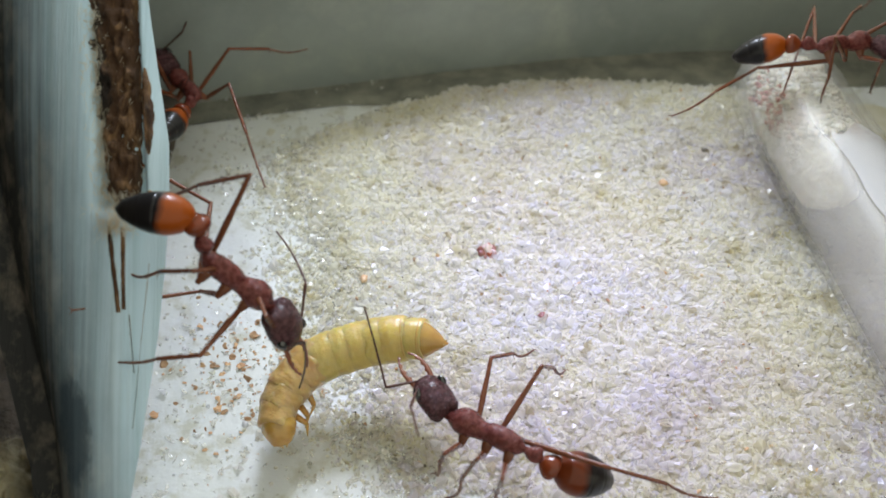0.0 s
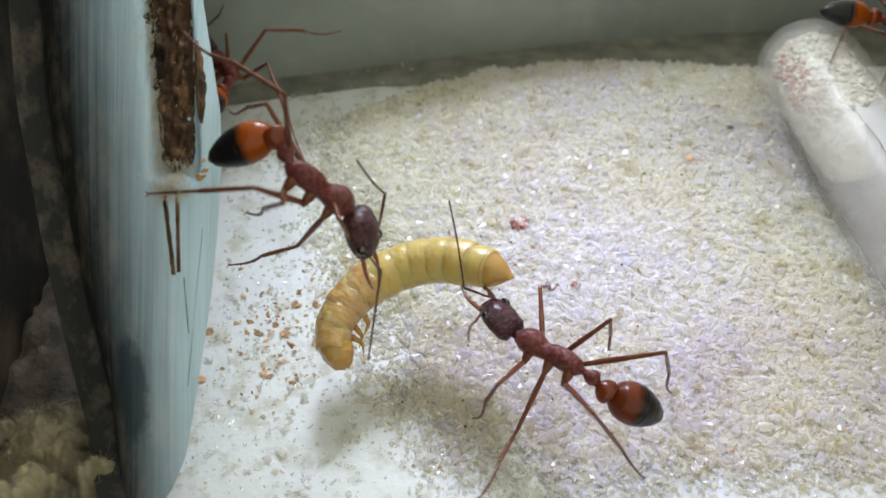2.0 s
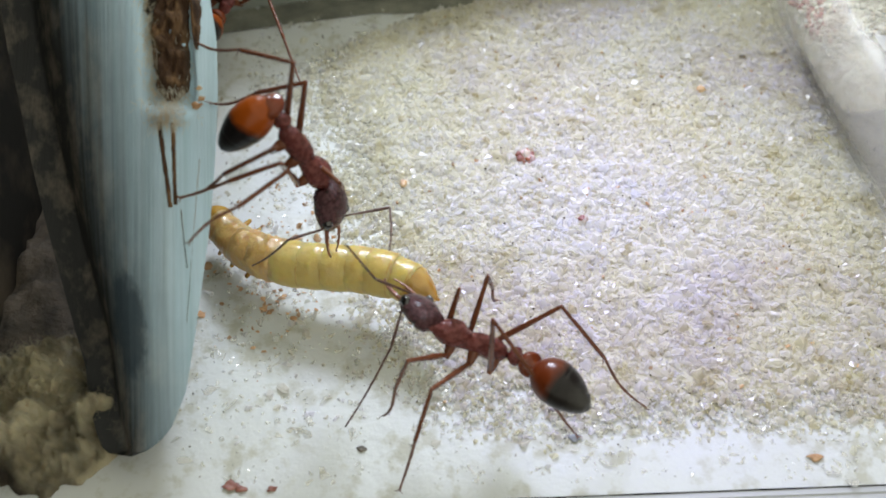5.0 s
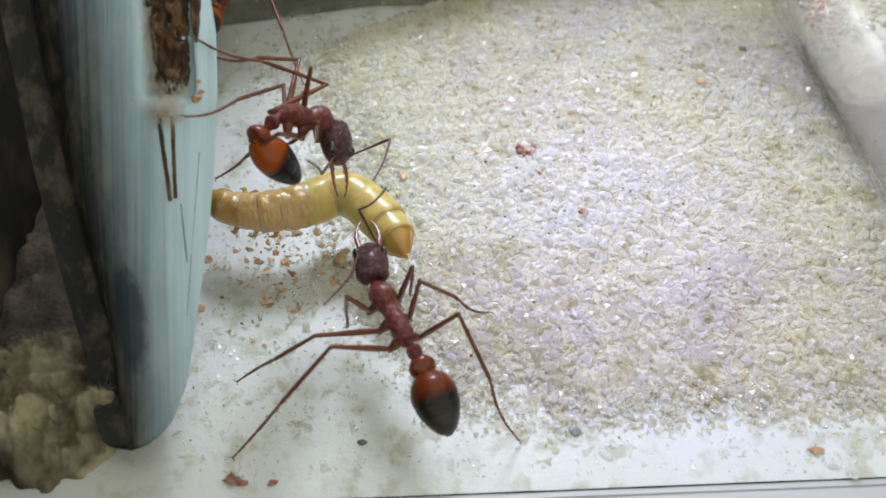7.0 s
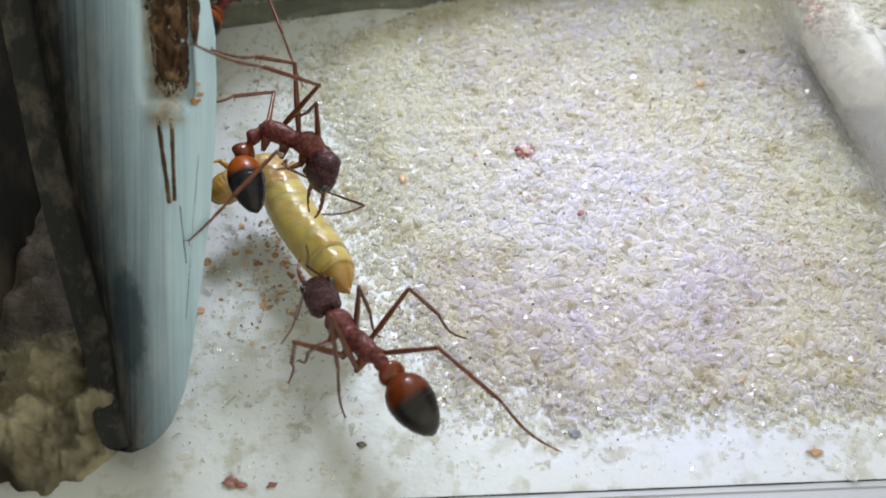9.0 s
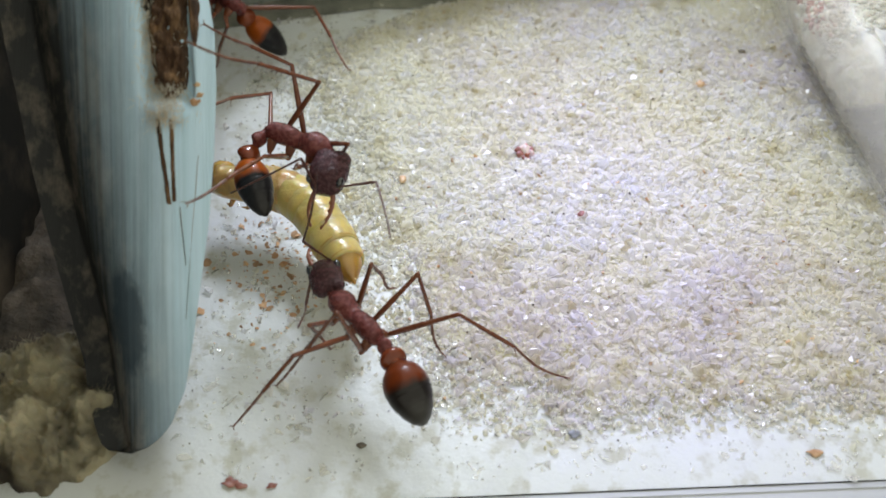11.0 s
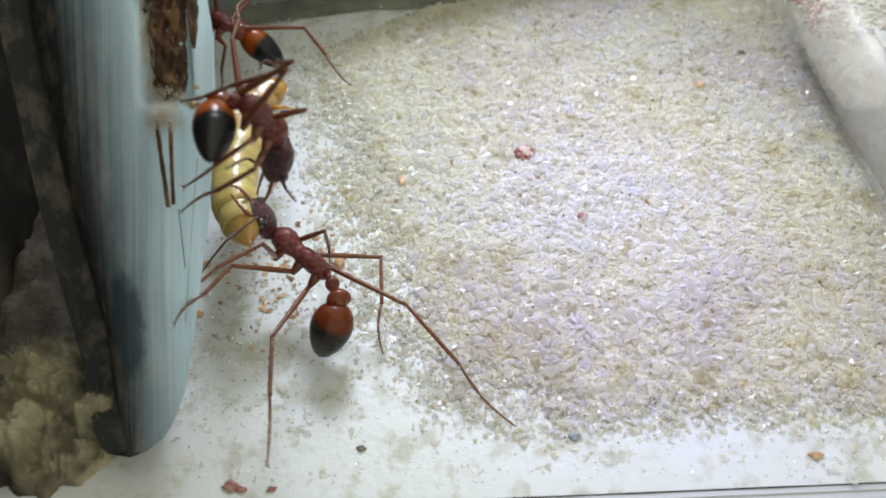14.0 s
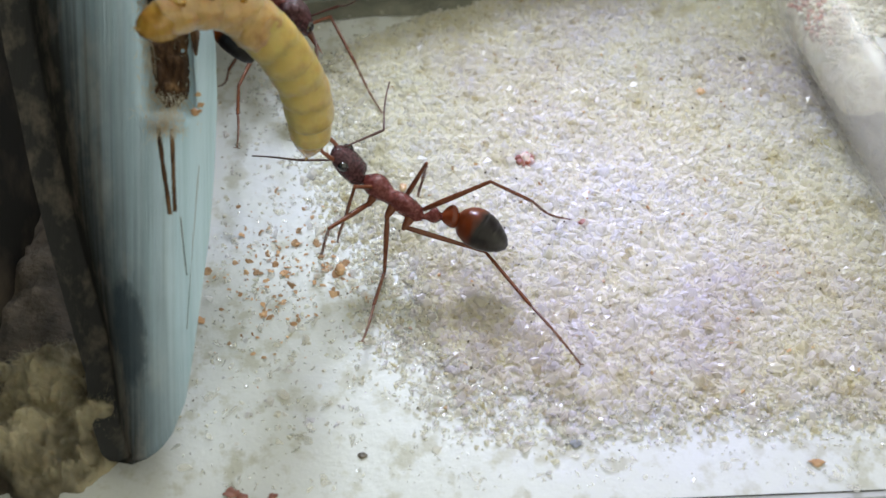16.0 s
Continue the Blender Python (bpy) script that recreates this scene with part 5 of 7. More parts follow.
    (14.5, -10.5, -6.2, 15.9, -9.8, -4.8, 19, -12.7, -5.1, 24.9, -15.3, -3.6, 23.7, -15.6, -9.4, 23.4, -11.1, -8.7, 24.3, -14.7, -5.1, 17.9, -11, -10.1, 25.4, -14.8, -6.7, 17.5, -8, -7.6, 27.8, -18.5, -4.1, 20.6, -7.9, -7, 22.6, -9.7, -1.2, 17.1, -12.8, 1.3, 25.6, -17.2, 8.8, 22.2, -8.7, -5, 29.8, -17.3, 3.2, 24.2, -12.1, -7.8, 20, -13.6, -14.9, 20.5, -6.3, -5.7, 17.7, -3.6, -11, 21.9),
    (15, -11.1, -3.7, 11.8, -10, -2.9, 15, -14.7, 1.4, 16.6, -17, 2, 14.5, -16.3, -3.7, 15.1, -12.1, -5, 18.9, -15.8, 0.2, 13.7, -11, -4.8, 18.4, -16.5, -0.1, 12.3, -17.5, 5.1, 20.1, -17.6, -5.4, 28, -9, -4.5, 17.6, -10.5, -0.3, 10.7, -13.7, 6.2, 14.3, -18.8, -1, 17.4, -11.8, 8.9, 16.1, -16.7, 1.1, 25.6, -11.5, -5.8, 15.6, -15.7, -1.6, 11.5, -7.1, -5.8, 13.3, -10.8, -6.8, 7.2),
    (15.5, -12.2, -2.5, 13.5, -11.9, 0.5, 15.3, -16.6, 4.8, 14, -17.7, 1.9, 14.6, -17.7, -3.7, 16.2, -13.4, -2.9, 17.4, -15.7, 2, 11.2, -15, -3.1, 16, -17.3, 2.1, 8.5, -18.1, 7.5, 19, -19.4, -3.1, 26.8, -13.3, -1.5, 17, -15, 3.3, 10.6, -15, 3.5, 19.3, -17.7, 11.7, 15.5, -15.5, 12.1, 11.6, -18.6, 5.6, 22.6, -12, -4.5, 16.5, -10.7, -10.2, 20.7, -9.7, -4.9, 16.3, -9.2, -10.8, 20.4),
    (16, -11.4, 10.5, 16.8, -12.9, 9.9, 19.9, -17.9, 14.2, 19.5, -19.5, 12.2, 17.5, -16.3, 9.7, 13.9, -13.4, 6.1, 21.2, -16.2, 11.5, 15.7, -16.1, 6.8, 21.7, -19, 11.8, 14.3, -18.2, 9.3, 24.7, -18.3, -2.3, 31, -10.5, 8.5, 16.6, -11.6, 12.8, 9.7, -16, 11.7, 24.2, -18.9, 20.2, 21.4, -14.5, 12.1, 25.1, -15.9, 1.5, 32.9, -10.2, 6.3, 18.3, -9.8, -0.5, 20.8, -8.5, 10.3, 19.3, -6.4, 4.9, 23.6),
]
ROWS_B = [
    (0, 2, -9.7, 7.8, 3.9, -12.6, 7.1, 9.5, -16.2, 7.9, 12, -17, 6.1, 16.1, -16.6, 4.4, 7.5, -8, 8.2, 11.5, -3, 3.2, 11.2, -10.1, 9.9, 14.1, -4.8, 2.7, 15.7, -18.3, 8.4, 25.4, -15.5, 0, 3.7, -18.2, 10, 3, -14.9, 2.6, 6, -19.3, 11.2, 4, -16.9, 2.3, 7.5, -21.6, 12.1, 7.4, -16.2, 0.1, -0.7, -10.4, 7.5, -2.2, -8, 14.1, 1.3, -14, 9.8, 2, -19.6, 14.2),
    (0.5, 1, -9.3, 7.8, 2.2, -12.6, 7.5, 7.8, -16.2, 7.3, 10, -17.8, 5.6, 14.1, -17.6, 3.8, 5.5, -7.6, 6.9, 9.1, -2.3, 1.8, 9.5, -12.1, 10.9, 9.6, -12.7, 1.5, 15, -15.3, 7.4, 25.4, -11.1, 0.4, 2, -18.7, 9.5, 1.5, -16, 1.8, 5, -19.3, 11, 3, -17.1, 2, 6.7, -21.1, 12.1, 5.4, -16, 0.1, -1.5, -10, 9.7, -0.6, -8, 16.6, 0.1, -13.2, 10.4, 0.5, -18.8, 14.9),
    (1, 1.8, -10.1, 7.2, 3.7, -13, 6.8, 9, -17, 7.4, 10.9, -19.3, 8.5, 14.1, -20.1, 5.6, 5.4, -13.3, 11.1, 6.7, -10.8, 3.4, 8.9, -12.1, 11.3, 9.7, -8.5, 2.6, 14.4, -15.6, 11.2, 19.8, -10, 0.6, 2.2, -18.9, 8.7, 1.8, -15.6, 1.2, 4.7, -20.7, 9.8, 2.9, -17.5, 1.1, 7.7, -21.9, 12.1, 8.8, -17.2, 0, 0.7, -11.7, 10.3, 0.7, -10, 17.2, 0.8, -14.2, 9.4, 0.7, -12.4, 2.4),
    (1.5, 2.7, -8.1, 7.6, 4.4, -11, 6.5, 9.5, -15.2, 7.2, 11.2, -17.9, 7.5, 14.5, -18.1, 4.8, 6.7, -11.4, 10.9, 8.2, -8.9, 3.2, 11.4, -8.2, 7.9, 13.8, -2.5, 0.9, 15.1, -15, 10.9, 20, -9.6, 0, 2.7, -17.3, 7.8, 1.7, -15, 0.1, 5.1, -19.1, 9, 3.1, -16.6, 0.2, 8.2, -20.5, 11.5, 14.8, -17.7, 0.3, 1.6, -9.9, 10.5, 1.7, -4.2, 14.9, 0.2, -11.1, 5.4, -2.5, -12.8, 11.9),
    (2, 3.9, -6.5, 8.8, 6, -9.2, 8.1, 11.1, -13.6, 8.8, 13.4, -14.7, 6.9, 17.3, -14.8, 4.8, 8.5, -4.6, 8.5, 10.8, 0.9, 3, 13, -11.7, 12.4, 14.5, -7.6, 4, 17.1, -14.3, 11.7, 20.1, -9.1, 0, 4.5, -15.6, 9.6, 2.9, -13.1, 1.9, 6.4, -14.5, 2.4, 3, -22.7, 5.4, 11, -19.9, 11.7, 16.5, -17.6, 0, 2.1, -7.4, 11.4, 0.9, -1.7, 15.6, 2.9, -10.6, 11, 2.2, -16.3, 15.4),
    (2.5, 1.4, -5.4, 10.7, 3.6, -8, 9.6, 9.2, -11.6, 10.1, 11.5, -12.3, 8, 15.6, -13.8, 6.2, 5.8, -3, 9.8, 7.8, 3, 4.5, 12.1, -5.5, 9.5, 12.4, -3.5, 0.3, 16.3, -11.3, 10, 24.3, -7.6, 0.2, 3, -14.4, 11.1, 2.3, -11.8, 3.4, 5.3, -12.1, 3.3, 3.4, -21.3, 3.9, 8.5, -18.8, 12.1, 12.2, -15.9, -0.1, -0.8, -6.5, 12.6, -2, -5.6, 19.6, 2, -8.8, 13.7, 3.1, -12.6, 19.7),
    (3, 0, -5.7, 8.5, 2.5, -8.2, 8.9, 8, -11.8, 9.8, 10.8, -12.1, 8.2, 14.6, -13.4, 5.8, 3.3, -3.6, 7.4, 3.4, -0.1, 0, 10.2, -4.9, 8.3, 13.4, -1.1, 0.3, 13.8, -11.5, 13, 22.6, -9.5, 3.4, 1.6, -14.8, 10, -0.8, -13.7, 2.2, 3.8, -11.7, 2.9, 0.6, -20.6, 3.4, 8.2, -18.9, 12, 11.5, -15.5, -0.2, -1.5, -7.2, 11.3, -3.1, -7.2, 18.3, 0.4, -8.1, 5.4, -0.1, -15.3, 5.6),
    (3.5, -0.6, -9.8, 7.2, 1.6, -12.6, 7.6, 7.5, -15.6, 8.4, 10.4, -16.1, 7, 14.4, -17.5, 4.9, 3.3, -12.6, 12, 4.8, -9.6, 4.5, 5.4, -12.2, 12.7, 6.3, -7.6, 4.6, 12.3, -14.2, 12.5, 20.7, -9.9, 3.3, 0.9, -18.7, 9.4, -1.7, -17.3, 1.7, 3.5, -20.9, 9.2, 2.3, -19.8, 0, 7.2, -21.1, 12.7, 10.5, -19.9, 0, -3.2, -8.5, 7.6, -8.6, -3.8, 8.4, -0.5, -14.4, 6.7, -2.2, -16.5, 0.1),
    (4, 0.1, -9.4, 6, 2.2, -12.2, 6.6, 8, -15.4, 7.5, 10.7, -15.1, 5.8, 15.3, -17.5, 5.3, 3.9, -12.1, 11, 5.3, -9.3, 3.4, 7.9, -12.1, 11.6, 12, -7.9, 4.3, 12.4, -13.1, 11.9, 21, -9.3, 2.6, 1, -17.9, 8.6, -1.7, -17, 0.9, 3.5, -20.4, 7.9, 1.8, -28.7, 12.1, 9.8, -20.8, 11.1, 16.5, -21.7, -0.1, -0.8, -9.4, 9.8, 0.5, -12.4, 16.2, -1.4, -13.6, 5, -6.8, -11.6, 0.7),
    (4.5, -3.1, -9.7, 5.8, -1.2, -12.7, 5.7, 4.4, -16.2, 5.5, 6.3, -18.3, 7, 10.9, -21.4, 5.8, 1.1, -13.1, 9.8, 1.1, -9.6, 2.4, 3.7, -13.2, 10.3, 5.2, -8.5, 2.3, 9.1, -15.8, 9.8, 17.8, -17.8, 0.1, -2.5, -18, 8, -1.7, -16.3, 0.1, 1.7, -19.8, 8.8, 0.3, -16.4, 0.1, 4, -17.6, 11.6, 10.7, -20.1, 0.5, -3.2, -10.4, 9.7, -2.3, -14, 15.9, -5.1, -13.9, 7.1, -5.7, -19.4, 11.7),
    (5, -2.6, -13.2, 9.4, -0.8, -16.2, 9.7, 4.7, -16.1, 6.1, 6.6, -18.2, 7.4, 11.3, -21.6, 6.1, 1.1, -15.5, 12.8, 0.7, -11.9, 5.5, 3.2, -13.7, 12.2, 4.4, -9.2, 4, 8.7, -15.3, 10.8, 16, -16.8, 0, -2.4, -20.3, 11.1, -4.5, -19.7, 3.2, -0.8, -21.6, 9.5, -3.2, -24.7, 1, 3.4, -18.1, 12.8, 10.2, -20.7, 1.8, -4.9, -13, 11.1, -6.5, -15.5, 17.7, -3.8, -16.7, 7.8, -7.3, -20.4, 2.8),
    (7.5, -7.5, -6.2, 7.1, -7.5, -9.7, 6.7, -5.7, -16.1, 6.9, -4.9, -19.2, 7.2, -3.8, -23.2, 4.9, -4, -12, 10.6, -3.7, -8.5, 3.2, -3, -14, 11.1, 3.4, -12.3, 4.3, -2.3, -18.2, 12, 1.9, -20.9, -0.1, -9.6, -14.1, 10.3, -9.1, -10.8, 2.8, -11.2, -16.4, 9.6, -17.1, -15.4, 2.3, -11, -19.3, 10.7, -18.7, -22.9, 0.6, -7.2, -5.8, 11.1, -3.9, -9.1, 16.5, -8.7, -10.2, 9.2, -8.8, -15.6, 14),
    (8, -11.8, -8.4, 8, -12.8, -11.8, 7.7, -12.3, -18.3, 9, -12.2, -21.3, 10, -9.9, -25.3, 7.3, -8.2, -14.1, 11.1, -5.3, -13.2, 3.5, -7, -15.8, 11.3, -7.2, -18.2, 2.3, -9.2, -23.2, 12.2, -8, -19.5, -0.2, -13.9, -16, 11.9, -14.4, -12.6, 4.4, -15.3, -17.1, 12.9, -16.1, -16.5, 3.6, -16.5, -19.6, 14.2, -18.4, -23.9, 1.9, -10.1, -10.5, 11.7, -8.1, -14.7, 17.3, -14.6, -5.6, 8, -11.4, -7.3, 14.2),
    (8.5, -11.6, -8.3, 4.9, -10.5, -11.6, 5.4, -5.5, -15.8, 6.2, -3.7, -18.4, 6.7, -0.5, -21.6, 4.7, -6.9, -11.4, 9.6, -4.8, -8.6, 2.2, -2.5, -11.9, 8.8, 0.7, -10.9, 0, 1, -12.3, 2.2, 6, -24.1, 5, -12.9, -9.8, 5, -17, -4.7, 0.1, -11.3, -17.7, 9, -12, -14.8, 0.2, -9.1, -18, 11.7, -16.3, -22.5, 1.6, -14.2, -7.2, 4.4, -13.2, -8.4, 11.4, -13.1, -11.4, 2.4, -13.7, -17.8, 5.6),
    (9, -10.3, -8.9, 5.9, -9, -12.2, 5.8, -5, -17.4, 6.9, -3.4, -19.9, 8, 0, -24, 5.6, -6, -13.4, 10.3, -5, -12.1, 2.3, -2.5, -13.6, 10.3, 1.9, -12.1, 2.1, -0.3, -19.3, 10.7, 8.7, -22.1, 1.5, -9, -17.9, 9.1, -11.4, -14.3, 2.2, -10.4, -18.2, 10, -12.2, -15.7, 1.1, -6.8, -17.8, 13, -7.6, -17.9, 0, -10.4, -10.7, 9.6, -9.4, -14.2, 15.8, -11.3, -13.5, 6.4, -11.2, -19.1, 11),
    (11.5, -9.8, -6.7, 5.7, -8.9, -10.1, 6.1, -4.7, -15.2, 6.4, -3.4, -18, 7.3, -1.5, -21.9, 4.9, -5.1, -10.6, 10.1, -3.6, -6.9, 3, -1.7, -11.4, 9.6, -0.1, -12.8, 0.4, 1.4, -15.2, 9.8, 10.1, -14, 0, -10.1, -15.7, 8.9, -8.8, -12.4, 1.5, -10.9, -17.7, 7.7, -16.6, -19.5, 0.4, -7.6, -17.1, 12.2, -13.9, -14.7, 0.9, -11.1, -6.9, 9.2, -9.2, -6.6, 16.2, -10.7, -11.1, 5.5, -10.3, -16.7, 10),
    (12, -10.7, -7.1, 6.8, -9.2, -10.3, 6.7, -4.8, -15.2, 7.5, -4.1, -18.1, 8.6, -3.3, -20.5, 5.2, -5, -11.6, 10.7, -2.5, -11.3, 2.9, -2.3, -11.8, 10.9, -0.1, -14.3, 2, 0.4, -17.5, 10.6, 6.2, -22.2, -0.1, -10.6, -15.6, 9.7, -8.9, -12.8, 2.2, -11.8, -17.2, 8.2, -16.5, -19.4, 0.4, -8, -16.1, 13.3, -12.2, -9.9, 2.4, -12.8, -5.2, 7.8, -11.3, -6.4, 14.7, -11.4, -11.7, 7.1, -11, -17.4, 11.5),
    (12.5, -10.1, -8.6, 12.1, -10.3, -9.8, 8.9, -8.7, -16.3, 8.2, -8.2, -19.4, 8.8, -8.4, -20, 5.4, -5.8, -13.3, 11.6, -5.4, -12.6, 3.4, -3.7, -13.8, 11.1, -1.2, -12.3, 2.2, -4, -19.7, 11.5, -0.5, -24.3, -0.1, -12.1, -15.2, 11.6, -12.5, -12.5, 3.9, -10.6, -17, 12.4, -12.5, -12.8, 4.2, -13.1, -20.9, 11.2, -19, -24.7, 0.1, -10, -5.5, 11.9, -6.5, -7.7, 17.8, -10.9, -12, 14.2, -11.3, -17.3, 19.1),
    (13, -11.1, -10.4, 12.2, -10.8, -11.3, 8.9, -8.2, -17.5, 8.7, -7.6, -20.5, 9.5, -8.3, -22.5, 6.1, -6.5, -15.2, 11.6, -5.5, -13.2, 3.7, -3.3, -16.1, 10.5, -1.8, -16.2, 1.2, -3.1, -20.3, 11.9, -0.5, -24.3, -0.1, -12.5, -17.3, 11.2, -12.5, -15.2, 3.3, -11.4, -17, 13.3, -20.1, -14, 11.4, -12.9, -22.4, 11.4, -19.1, -24.8, 0.1, -10.3, -12.3, 15.2, -8.1, -15.6, 21.2, -12.8, -14.4, 13.1, -18, -16.5, 8.4),
    (13.5, -12.2, -11.7, 12.7, -11.7, -11.8, 9.3, -8.3, -17.6, 9, -7.2, -20.5, 8.9, -7.6, -21.2, 5.5, -6.8, -13.8, 12.5, -6.8, -13.2, 4.3, -4.1, -15, 11.6, -0.2, -13.2, 3.2, -3.4, -20.5, 12.2, -1.2, -23.6, -0.2, -13.5, -17, 12.2, -14.8, -12.8, 5.3, -11.5, -17.9, 13.5, -20, -14.3, 11.7, -12.7, -22.9, 11.6, -18.9, -24.7, 0.1, -13.5, -13.4, 14.7, -12.7, -13.6, 21.8, -13.4, -16.1, 13.2, -16.7, -14.9, 6.9),
    (14, -15.4, -3.9, 9.4, -14.3, -3.3, 6.1, -9.3, -7.4, 4.9, -8.1, -10.4, 4.8, -9.7, -12.3, 1.5, -9.4, -5.8, 8.5, -9.5, -2.7, 0.9, -5.2, -3.6, 2.7, -4.8, -12.9, 1.6, -2.9, -9.2, 3.3, 5.6, -18.8, 0.2, -14, -7.9, 9.3, -20.5, -12.9, 9.4, -16.5, -8.7, 7.6, -18.9, -17.1, 11.1, -12.9, -14.4, 5.9, -11.5, -27.1, 8.9, -17.4, -0.2, 8.3, -18.4, 6.9, 8.2, -16.8, -7.6, 9.4, -20.4, -6.3, 3.3),
    (14.5, -13.8, -4, 8, -12.6, -7.2, 7.1, -10, -13.1, 8.1, -9.2, -16.2, 8.4, -8.9, -17.8, 4.8, -8.8, -3.8, 6.4, -4.1, -1.8, 0.1, -5, -12.5, 9.2, -5.7, -11.7, 0, -5.3, -14.3, 1.3, -0.3, -26.3, 3.8, -13.7, -12.3, 10.7, -21.5, -13.2, 13.1, -17, -8.4, 5.9, -18.7, -15.2, 12.2, -14.3, -7.3, 3.7, -18, -16.8, 12.2, -16.2, -5.2, 9.8, -16.8, 2, 10, -16.2, -8.1, 8.7, -15.8, -13.5, 13.4),
    (15, -5.1, -7.1, 9, -3.6, -6.9, 5.9, 0.4, -12.1, 7.1, 1.7, -14.8, 8.3, 3.8, -18, 6.5, -1.2, -8, 10.5, 0, -5.2, 2.9, 0.8, -8.7, 11.3, 5.8, -8.9, 3.3, 2.8, -13.2, 12.5, 7, -9, 0.8, -5.7, -12.6, 8.5, -11.6, -10.9, 3, -5.4, -13.9, 9.3, -10.5, -15.4, 1.5, -4.2, -16.1, 11.3, -5.1, -22.2, -0.1, -5.5, -6.7, 12.3, -5.5, -9.5, 18.9, -5.7, -10.9, 10, -5.3, -17, 13.8),
    (15.5, -4.4, -2, 8.5, -2.3, -0.7, 6, 4.2, -1.9, 6.7, 7.2, -1.3, 6, 10.8, -4.1, 4.3, -1.6, -1.2, 10, -0.5, 2.8, 2.9, 3.6, 0.2, 10.9, 5.6, 3.6, 2.4, 10.5, 0.7, 8.1, 21.3, 3.3, 0.9, -1.9, -6.6, 7.8, -3.9, -5.2, 0, 0.6, -7.4, 8.6, -0.2, -11.6, 0.2, 4.6, -9.6, 8, 7.5, -22.5, 7.7, -6.1, -2, 11.5, -10.7, 3.4, 10.4, -4.6, -5, 5.9, -7.5, -9.8, 10.5),
    (16, -9.1, 2.6, 10.1, -7.1, 2.5, 7.3, -1.8, -1.3, 6.2, 1.3, -0.8, 5.6, 5.4, -2.9, 4.2, -7.3, -0.8, 9.3, -9.4, 0.1, 1.4, -1.3, 0.2, 11, -2.2, 4.5, 2.7, 4, -0.5, 9.5, 11.9, 4.1, 0.1, -9.5, -3.6, 7.1, -11.1, 0, 0, -5.2, -2.2, 0.1, -6.6, -11.3, 2, 3.6, -2.8, 3.5, 10.9, -13.8, 2.2, -5, 5, 10.4, -4.8, 12.1, 9.9, -12.4, 2.3, 9.4, -17.2, 6.5, 6),
]
